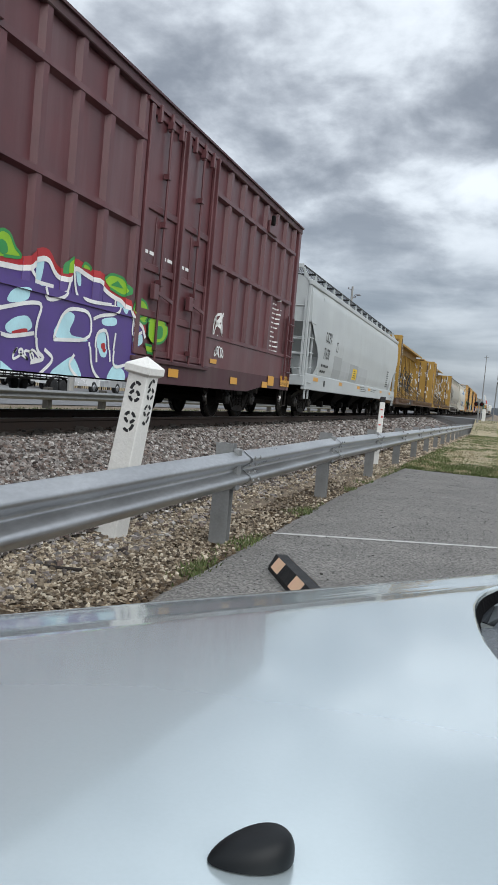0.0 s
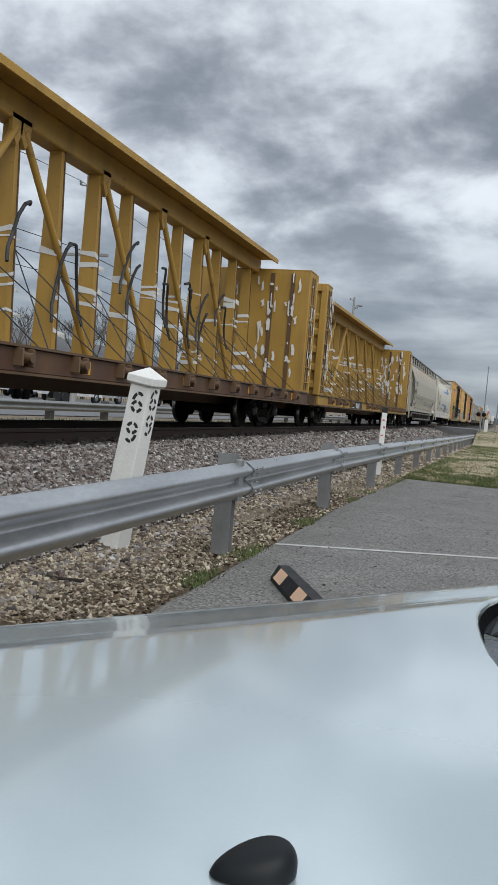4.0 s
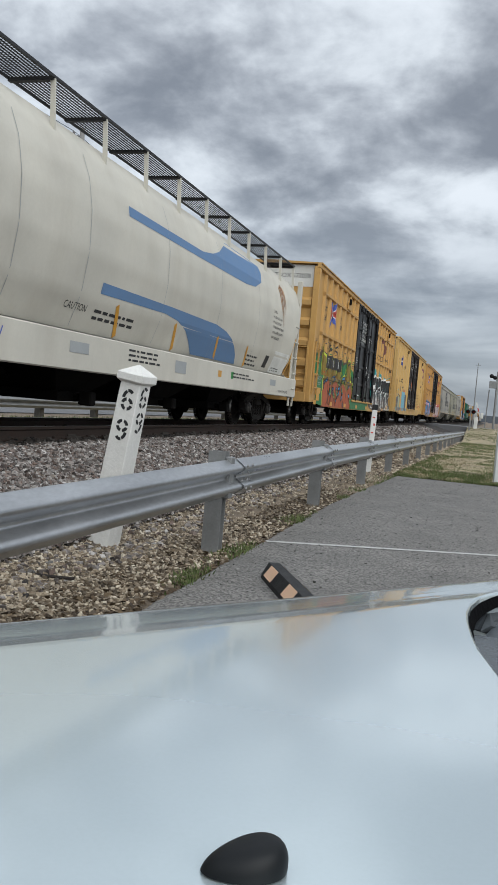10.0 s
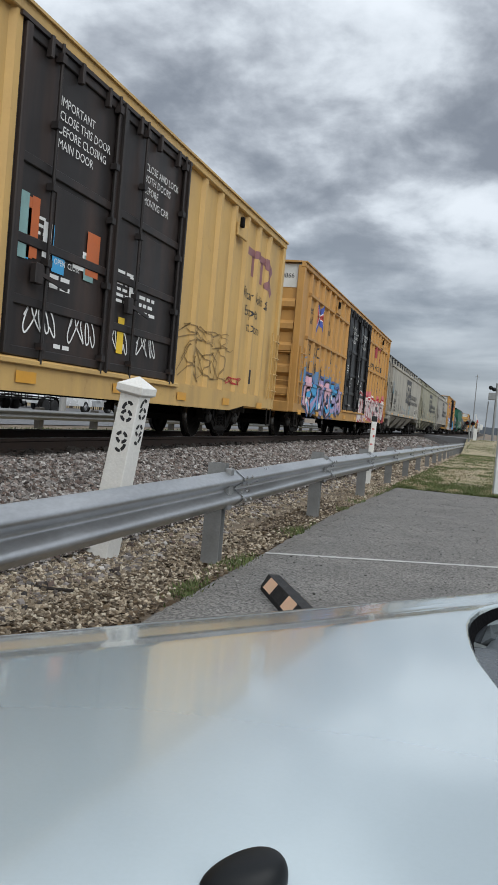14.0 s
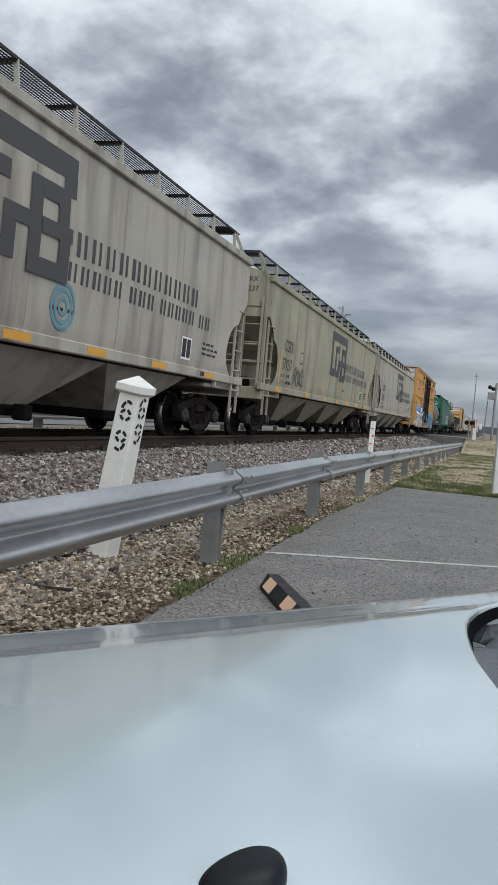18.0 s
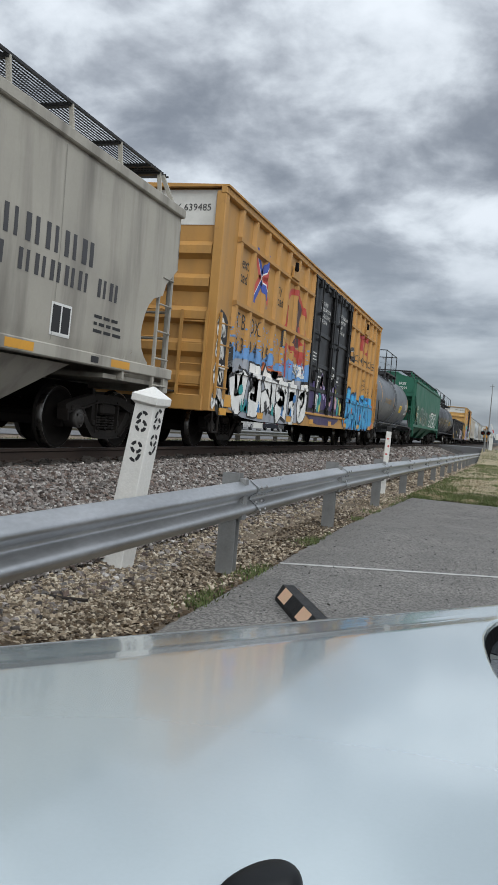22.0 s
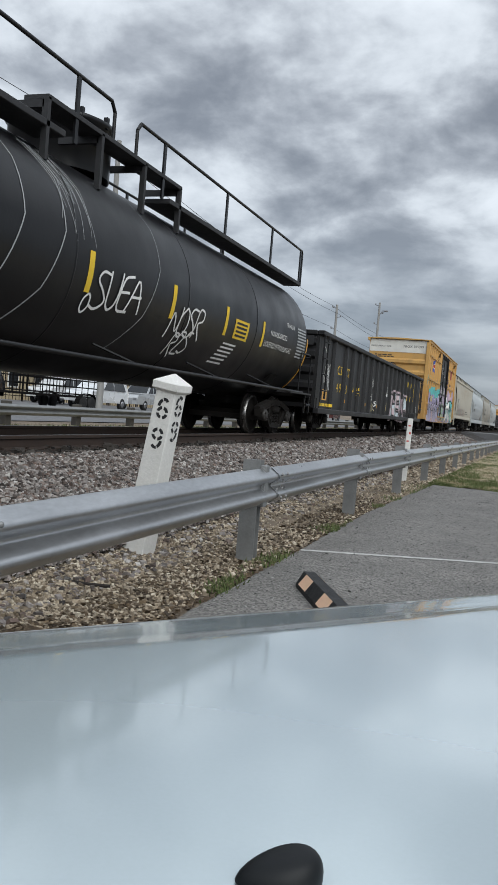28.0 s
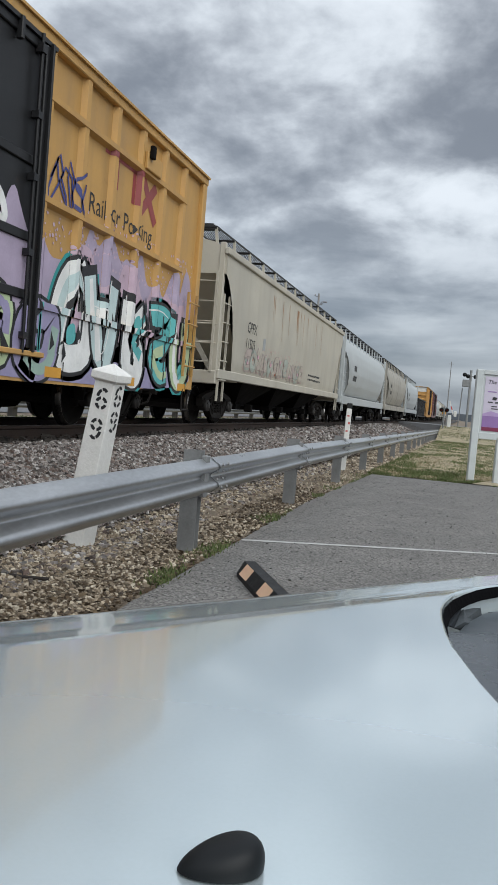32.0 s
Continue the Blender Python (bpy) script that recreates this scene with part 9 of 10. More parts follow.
part("lamp_well", Mesh().rings([[on(a - 0.01, b + 0.004, HZ - 0.07), on(a + 0.04, b - 0.03, HZ - 0.075), on(a + 0.08, b - 0.08, HZ - 0.08), on(a + 0.12, b - 0.16, HZ - 0.11)] for b, a in FRONT[8:18]], closed=False, caps=False), LAMP_BLK, car, "black headlamp well")
part("headlamp", Mesh().rings([[lamp(a - 0.006, b + 0.003, 0.02), lamp(a + 0.03, b - 0.025, 0.022), lamp(a + 0.06, b - 0.055, 0.026), lamp(a + 0.10, b - 0.10, 0.036)] for b, a in FRONT[3:10]] + [[lamp(*p, d) for p, d in (((0.535, 0.409), 0.024), ((0.565, 0.425), 0.026), ((0.610, 0.441), 0.028), ((0.68, 0.463), 0.034))]], closed=False, caps=False, smooth=True), LENS, car, "dark headlamp behind a smoked lens")
part("lamp_plate", Mesh().rings([[lamp(*p, d) for p in ((0.598, 0.478), (0.623, 0.489), (0.543, 0.424), (0.540, 0.430))] for d in (0.05, 0.020)]), LAMP_GREY, car, "grey headlamp moulding")
part("lamp_plate", Mesh().rings([[lamp(*p, d) for p, d in (((0.632, 0.494), d0 + 0.004), ((0.612, 0.466), d0), ((0.566, 0.428), d0), ((0.541, 0.419), d0 + 0.003))] for d0 in (0.06, 0.022)]), LAMP_PALE, car, "grey headlamp moulding")
part("lamp_rib", Mesh().rings([[lamp(*p, d) for p in ((0.612, 0.464), (0.622, 0.468), (0.70, 0.492), (0.69, 0.476))] for d in (0.06, 0.028)]), LAMP_GREY, car)
part("lamp_seal", Mesh().rings([[on(a + 0.001, b, HZ - 0.004), on(a + 0.003, b - 0.003, HZ - 0.008), on(a + 0.006, b - 0.006, HZ - 0.016)] for b, a in FRONT[8:19]], closed=False, caps=False, smooth=True), LAMP_BLK, car)
# the rest of the car, behind and below the camera
WIN = GLOSS_BLK


def hull(rows, mat, name, label=""):
    """rows: (a, left b, right b, bottom, top, shoulder)."""
    m = Mesh()
    rings = []
    for a, bl, br, z0, z1, sh in rows:
        r = [(bl - 0.05, z0), (bl, z0 + 0.12), (bl + 0.015, (z0 + z1) / 2), (bl - 0.01, z1 - sh), (bl - 0.06, z1), (br + 0.06, z1), (br + 0.01, z1 - sh), (br - 0.015, (z0 + z1) / 2), (br, z0 + 0.12), (br + 0.05, z0)]
        rings.append([body_at(a, b, z) for b, z in r])
    return part(name, m.rings(rings, smooth=False), mat, car, label)


hull([(-3.22, 0.40, -0.90, 0.38, 0.86, 0.06), (-3.12, 0.56, -1.03, 0.28, 0.97, 0.06), (-2.5, 0.62, -1.09, 0.22, 1.02, 0.06), (-1.0, 0.625, -1.095, 0.20, 1.00, 0.05), (0.0, 0.62, -1.09, 0.20, 0.98, 0.05), (0.6, 0.60, -1.07, 0.22, 0.93, 0.05), (0.95, 0.52, -0.99, 0.24, 0.86, 0.05), (1.10, 0.30, -0.78, 0.30, 0.80, 0.05)], SILVER_CAR, "body")
hull([(-3.0, 0.46, -0.93, 1.01, 1.05, 0.01), (-2.55, 0.40, -0.87, 1.01, 1.44, 0.05), (-2.0, 0.38, -0.85, 1.01, 1.50, 0.05), (-1.65, 0.38, -0.85, 1.01, 1.48, 0.05), (-0.95, 0.52, -0.99, 1.01, 1.06, 0.01)], WIN, "glasshouse", "dark tinted windows")
hull([(-2.62, 0.36, -0.83, 1.42, 1.455, 0.01), (-2.0, 0.35, -0.82, 1.49, 1.525, 0.01), (-1.62, 0.34, -0.81, 1.465, 1.50, 0.01)], SILVER_CAR, "roof")
for bl in (0.46, -0.93):
    for a0, z0, a1, z1 in ((-0.95, 1.02, -1.62, 1.48), (-1.95, 1.01, -1.95, 1.50), (-2.95, 1.02, -2.58, 1.44)):
        p, q = Vector(body_at(a0, bl + (0.05 if bl > 0 else -0.05), z0)), Vector(body_at(a1, bl - (0.07 if bl > 0 else -0.07), z1))
        part("pillar", Mesh().bar(p, q, 0.07, 0.03, tuple(N)), SILVER_CAR, car)
for b in (0.70, -1.17):
    part("mirror", Mesh().rings([[body_at(-1.0 + da, b + db, 1.06 + dz) for da, db, dz in ((d, -0.07, -0.05), (d, 0.07, -0.05), (d, 0.08, 0.04), (d, -0.06, 0.05))] for d in (-0.05, 0.06)]), SILVER_CAR, car)
part("bumper", Mesh().rings([[body_at(a, b, z) for a, z in ((1.06, 0.30), (1.14, 0.36), (1.15, 0.55), (1.08, 0.62))] for b in (0.40, 0.2, -0.6, -0.85)]), SILVER_CAR, car)
part("grille", Mesh().rings([[body_at(a, b, z) for a, z in ((1.09, 0.63), (1.125, 0.64), (1.11, 0.78), (1.07, 0.78))] for b in (0.15, -0.6)]), GLOSS_BLK, car)
for a in (0.25, -2.45):
    for b in (0.53, -1.0):
        w = part("wheel", Mesh().lathe([(-0.1, 0.2), (-0.1, 0.30), (-0.07, 0.33), (0.07, 0.33), (0.1, 0.30), (0.1, 0.2)], "y", 24), RUBBER, car)
        w.matrix_basis = Matrix.Translation(body_at(a, b, 0.34)) @ pose(0, 0, 0, 0, 0, math.degrees(math.atan2(N.y, N.x)) - 90)
        part("rim", Mesh().lathe([(-0.105, 0.03), (-0.11, 0.21), (0.11, 0.21), (0.105, 0.03)], "y", 16), GALV, w)

# ---- loose stones, leaves and grass ----
def stones(n, x0, x1, y0, y1, size, zf, seed, flat_=0.75, near=1.0):
    """Angular broken stones scattered over a slope, as one mesh."""
    g = np.random.default_rng(seed)
    base = np.array([(-.9, -1, -.8), (1, -.9, -.7), (.9, 1, -.8), (-1, .9, -.7), (-.6, -.65, .9), (.65, -.5, 1.0), (.5, .65, .8), (-.65, .55, 1.0)], float)
    faces = np.array([(0, 3, 2, 1), (4, 5, 6, 7), (0, 1, 5, 4), (1, 2, 6, 5), (2, 3, 7, 6), (3, 0, 4, 7)])
    u = g.random(n) ** near
    y = y0 + (y1 - y0) * u
    x = x0 + (x1 - x0) * g.random(n)
    k = size * (0.45 + 0.75 * g.random(n) ** 1.5) * (1 + 0.02 * (y - y0))
    v = base[None] + g.normal(0, 0.22, (n, 8, 3))
    v *= (k[:, None] * np.stack([0.8 + 0.6 * g.random(n), 0.7 + 0.5 * g.random(n), flat_ * (0.6 + 0.5 * g.random(n))], 1))[:, None, :] * 0.5
    a, b = g.random(n) * 6.28, g.normal(0, 0.5, n)
    ca, sa, cb, sb = np.cos(a), np.sin(a), np.cos(b), np.sin(b)
    vy, vz = v[:, :, 1] * cb[:, None] - v[:, :, 2] * sb[:, None], v[:, :, 1] * sb[:, None] + v[:, :, 2] * cb[:, None]
    vx = v[:, :, 0] * ca[:, None] - vy * sa[:, None]
    vy = v[:, :, 0] * sa[:, None] + vy * ca[:, None]
    z = np.array([zf(p, q) for p, q in zip(x, y)]) + k * g.uniform(-0.22, 0.42, n)
    verts = np.stack([vx + x[:, None], vy + y[:, None], vz + z[:, None]], 2).reshape(-1, 3)
    fs = (faces[None] + (np.arange(n) * 8)[:, None, None]).reshape(-1, 4)
    me = bpy.data.meshes.new("stones")
    me.from_pydata(verts.tolist(), [], fs.tolist())
    return me


def stone_mat(name, cols, rough=0.9):
    """Stones that differ one by one."""
    m = bpy.data.materials.new(name)
    m.use_nodes = True
    n, l = m.node_tree.nodes, m.node_tree.links
    geo, ramp, tex, mixer, tc = n.new("ShaderNodeNewGeometry"), n.new("ShaderNodeValToRGB"), n.new("ShaderNodeTexNoise"), n.new("ShaderNodeMix"), n.new("ShaderNodeTexCoord")
    el = ramp.color_ramp.elements
    el[0].color, el[1].color = (*cols[0], 1), (*cols[-1], 1)
    for i, c in enumerate(cols[1:-1]):
        el.new((i + 1) / (len(cols) - 1)).color = (*c, 1)
    l.new(geo.outputs["Random Per Island"], ramp.inputs[0])
    tex.inputs["Scale"].default_value, tex.inputs["Detail"].default_value = 70.0, 4.0
    l.new(tc.outputs["Object"], tex.inputs["Vector"])
    mixer.data_type, mixer.blend_type = "RGBA", "MULTIPLY"
    mixer.inputs["Factor"].default_value = 0.55
    l.new(ramp.outputs[0], mixer.inputs["A"])
    l.new(tex.outputs["Fac"], mixer.inputs["B"])
    b = n["Principled BSDF"]
    l.new(mixer.outputs["Result"], b.inputs["Base Color"])
    b.inputs["Roughness"].default_value = rough
    return m


def thin_out(me, x0, x1, y0, y1, keep, seed):
    """Clears most of the stones from a bare patch."""
    g = np.random.default_rng(seed)
    n = len(me.vertices) // 8
    co = np.empty(n * 24)
    me.vertices.foreach_get("co", co)
    co = co.reshape(n, 8, 3)
    c = co.mean(1)
    gone = (c[:, 0] > x0) & (c[:, 0] < x1) & (c[:, 1] > y0) & (c[:, 1] < y1) & (g.random(n) > keep)
    co[gone, :, 2] -= 0.5
    me.vertices.foreach_set("co", co.reshape(-1))
    return me


def scatter(name, label, category, me, mat):
    me.materials.append(mat)
    return tagged(new(name, me), label, category, kind="stuff")


STONE_G = stone_mat("grey ballast stones", [(0.03, 0.024, 0.022), (0.16, 0.134, 0.12), (0.34, 0.305, 0.285), (0.08, 0.053, 0.042), (0.66, 0.625, 0.59), (0.035, 0.03, 0.028), (0.21, 0.148, 0.122), (0.42, 0.38, 0.35), (0.09, 0.078, 0.073)])
# darker copy of the ballast: the train's shadow is put into the colour
STONE_SHADE = stone_mat("oil-stained ballast stones", [(0.012, 0.010, 0.009), (0.04, 0.033, 0.028), (0.07, 0.06, 0.052), (0.02, 0.016, 0.013), (0.10, 0.088, 0.078)])
STONE_B = stone_mat("brown gravel stones", [(0.08, 0.058, 0.038), (0.42, 0.335, 0.235), (0.76, 0.67, 0.53), (0.18, 0.13, 0.083), (0.56, 0.46, 0.335), (0.055, 0.04, 0.028), (0.34, 0.27, 0.195)])
LEAF_D = stone_mat("dead leaves and bark", [(0.065, 0.042, 0.022), (0.12, 0.078, 0.042), (0.045, 0.030, 0.018), (0.20, 0.14, 0.08)])
slope = lambda x, y: max(0.09 + (0.53 - 0.09) * min(1, max(0, (-3.25 - x) / 1.45)), 0.09)
scatter("ballast_stones", "loose crushed grey ballast stones", "ballast", stones(88000, -5.4, -3.05, 3.0, 24.0, 0.037, slope, 1, flat_=1.0, near=1.7), STONE_G)
scatter("ballast_stones", "loose crushed grey ballast stones", "ballast", stones(15000, -5.5, -2.9, 22.0, 62.0, 0.075, slope, 2, flat_=1.0, near=1.5), STONE_G)
scatter("ballast_stones", "loose crushed grey ballast stones", "ballast", stones(9000, -5.4, -2.9, -9.0, 3.0, 0.075, slope, 11), STONE_G)
scatter("ballast_stones", "ballast stones between the rails", "ballast", stones(7000, -7.9, -5.3, 4.0, 40.0, 0.075, lambda x, y: 0.53, 3, near=1.5), STONE_SHADE)
scatter("ballast_stones", "ballast stones beyond the track", "ballast", stones(5000, -10.2, -7.9, 8.0, 60.0, 0.09, lambda x, y: 0.53 if x > -8.8 else 0.53 - (-8.8 - x) * 0.3, 4, near=1.3), STONE_G)
verge = lambda x, y: bumpy(x, y)
scatter("gravel", "brown gravel and dirt clods beside the lot", "gravel", thin_out(stones(54000, -3.3, -1.98, 3.0, 19.5, 0.027, verge, 5, flat_=0.95, near=1.9), -2.75, -2.0, 8.6, 15.5, 0.2, 1), STONE_B)
scatter("gravel", "grey stones spilled onto the dirt", "gravel", thin_out(stones(5500, -3.7, -2.55, 3.0, 20.0, 0.044, verge, 6, near=1.5), -2.75, -2.0, 8.6, 15.5, 0.15, 2), STONE_G)
scatter("dead_leaves", "brown dead leaves on the dirt", "leaf litter", stones(6500, -2.5, -1.9, 3.6, 13.0, 0.028, lambda x, y: verge(x, y) + 0.010, 7, flat_=0.12, near=2.6), LEAF_D)
CHIP = stone_mat("asphalt aggregate", [(0.10, 0.098, 0.095), (0.16, 0.155, 0.15), (0.30, 0.29, 0.28), (0.11, 0.108, 0.105), (0.42, 0.41, 0.39), (0.20, 0.195, 0.19)])
scatter("aggregate", "small stones worn out of the asphalt", "gravel", stones(46000, -1.86, 3.2, 4.2, 17.6, 0.0145, lambda x, y: 0.0095 + rise(y), 9, flat_=0.28, near=1.5), CHIP)
scatter("gravel", "brown gravel behind the guardrail", "gravel", stones(9000, -3.3, -1.9, 19.0, 62.0, 0.07, lambda x, y: bumpy(x, y) - 0.01, 12, near=1.6), STONE_B)
stick = thing("stick", "grey weathered stick on the gravel", "stick", mesh=Mesh().path([(-2.80, 4.70, 0.05), (-2.66, 4.72, 0.045), (-2.52, 4.80, 0.035)], 0.014, 6), mat=TIE)

GRASS_G = stone_mat("green grass blades", [(0.07, 0.11, 0.03), (0.12, 0.17, 0.05), (0.18, 0.20, 0.075), (0.11, 0.12, 0.05)])
GRASS_D = stone_mat("dry grass blades", [(0.42, 0.35, 0.21), (0.54, 0.46, 0.31), (0.33, 0.26, 0.15), (0.17, 0.18, 0.06)])


def blades(pts, h, seed, w=0.006):
    g = random.Random(seed)
    vs, fs = [], []
    for x, y, z in pts:
        a, l_, k = g.uniform(0, 6.28), g.uniform(0.1, 0.7), h * g.uniform(0.4, 1.2)
        dx, dy = math.cos(a), math.sin(a)
        ww = w * g.uniform(0.7, 1.6) * max(1.0, y / 25)
        o = len(vs)
        vs += [(x - dy * ww, y + dx * ww, z), (x + dy * ww, y - dx * ww, z), (x + dx * l_ * k * 0.4 + dy * ww * .6, y + dy * l_ * k * 0.4 - dx * ww * .6, z + k * 0.6), (x + dx * l_ * k, y + dy * l_ * k, z + k)]
        fs += [(o, o + 1, o + 2), (o, o + 2, o + 3)]
    me = bpy.data.meshes.new("blades")
    me.from_pydata(vs, [], fs)
    return me


g = random.Random(8)
pts = []
for cx, cy, n, r in ((-1.96, 5.42, 260, 0.13), (-1.94, 5.75, 40, 0.10), (-1.99, 6.60, 240, 0.16), (-1.97, 6.95, 90, 0.10), (-2.01, 8.95, 420, 0.17), (-1.99, 9.7, 40, 0.12), (-1.97, 12.0, 110, 0.12), (-1.97, 13.6, 120, 0.2), (-2.1, 6.3, 20, 0.2), (-1.95, 15.6, 200, 0.3), (-1.95, 17.2, 350, 0.4)):
    for _ in range(n):
        x, y = cx + g.gauss(0, r * 0.45), cy + g.gauss(0, r * 1.2)
        pts.append((min(x, lot_x(y) + 0.03), y, rise(y) - 0.01))
scatter("grass_tufts", "green grass tufts along the asphalt edge", "grass", blades(pts, 0.055, 1), GRASS_G)

# verge beyond the lot
turf = sheet([-1.95, -1.2, -0.4, 0.6, 2, 4, 8, 14, 30, 60], [18.05, 20, 22, 26, 31, 38, 46, 55, 65, 71, 77.2], lambda x, y: (rise(y) if y < 66 else rise(65) + (y - 65) * 0.093) + 0.02 + 0.03 * noise.noise((x * 0.7, y * 0.4, 1)))
thing("grass_verge", "patchy winter grass with bare straw-coloured spots", "grass", kind="structure", mesh=turf, mat=TURF)
pts, dry = [], []
for _ in range(80000):
    y = 18.05 + 58.5 * g.random() ** 1.8
    x = -2.1 + (0.6 + 0.13 * (y - 14)) * 2.0 * g.random() + 0.15
    k = 0.8 * noise.noise((x * 0.7, y * 0.45, 4.0)) + 0.6 * noise.noise((x * 2.6, y * 1.5, 2.0)) + g.uniform(-.3, .3)
    if y < 18.6 or x < -1.6:
        k += 0.3 * g.random() + 0.35 * noise.noise((x * 1.7, y, 7.0))
    p = (x, y, (rise(y) if y < 66 else rise(65) + (y - 65) * 0.093) + 0.02)
    if k > 0.08:
        pts.append(p)
    elif g.random() < 0.4:
        dry.append(p)
for _ in range(16000):
    y = 48 + 29 * g.random()
    x = -1.9 + 9.0 * g.random()
    if noise.noise((x * 0.5, y * 0.25, 4.0)) + g.uniform(-.35, .35) > -0.05:
        pts.append((x, y, (rise(y) if y < 66 else rise(65) + (y - 65) * 0.093) + 0.02))
scatter("green_grass", "patches of short green grass", "grass", blades(pts + [(q, 17.96 + 0.3 * g.random() ** 2, rise(18.0)) for q in (g.uniform(-1.9, 5.0) for _ in range(2600)) if noise.noise((q * 1.3, 0, 9.0)) > -0.05 or q < -1.2], 0.045, 2, 0.010), GRASS_G)
scatter("dry_grass", "flattened straw-coloured dead grass", "grass", blades(dry, 0.03, 3, 0.012), GRASS_D)
pts = [(-13.4 + g.uniform(0, 2.6), 14 + 50 * g.random(), 0.2) for _ in range(9000)]
far_turf = sheet([-13.6, -12.5, -11.0], [0, 20, 40, 70, 120, 300], lambda x, y: ground_z(x) + 0.03)
thing("grass_strip", "grass strip between the tracks and the road", "grass", kind="structure", mesh=far_turf, mat=TURF)
scatter("green_grass", "short grass beyond the track", "grass", blades(pts, 0.12, 4, 0.02), GRASS_G)

# ---- road crossing and road beyond the track ----
thing("crossing_road", "grey asphalt road across the tracks", "road", kind="structure", mesh=Mesh().prism([(-60, 0.4), (-20, 0.5), (-10, 0.695), (-3, 0.695), (0, 0.66), (20, 0.5), (120, 0.3), (120, -1.2), (-60, -1.2)], 77, 88), mat=ROAD)
thing("road", "grey two-lane road behind the tracks", "road", kind="structure", mesh=sheet([-20.2, -18.5, -14.8], [-200, -40, 0, 40, 80, 120, 400], lambda x, y: ground_z(x) + 0.03), mat=ROAD)
thing("road_line", "yellow centre line on the road", "road marking", kind="structure", mesh=sheet([-18.72, -18.60], [-200, 0, 100, 400], lambda x, y: ground_z(x) + 0.036), mat=YEL_TXT)
thing("back_lot", "asphalt lot with parked vehicles", "parking lot", kind="structure", mesh=sheet([-45, -35, -20.6], [-60, 0, 60, 150], lambda x, y: ground_z(x) + 0.03), mat=ROAD)
POST_T = material("grey weathered post timber", (0.09, 0.082, 0.072), 0.9, 0, 0.3, 3.0, 40.0, 0.4, 0.5)
back = thing("guardrail", "dark weathered guardrail on timber posts", "guardrail")
for k in range(24):
    y0 = 11.6 + 3.7 * k
    part("beam_panel", Mesh().rings([[(-13.4 + x, y, 0.53 + z) for x, z in WBT] for y in (y0 + 0.3, y0 + 4.03)]), GALV_P, back)
    part("post", shared("timber post", lambda: Mesh().box(-0.11, 0.11, -0.12, 0.12, -0.3, 0.92, 0.015), POST_T), None, back, at=(-13.58, y0, 0.0))

# ---- vehicles parked behind the track ----
TYRE = RUBBER
GLASS_D = material("dark vehicle glass", (0.012, 0.014, 0.016), 0.06, 0, 0.0, 3.0, 60.0, 0.0, 0.0)
ALLOY = material("bright alloy", (0.45, 0.45, 0.46), 0.3, 0.9, 0.05, 9.0, 60.0, 0.05, 0.0)
TAIL = material("red tail lamp", (0.30, 0.01, 0.01), 0.2, 0, 0.0, 9.0, 60.0, 0.0, 0.0)


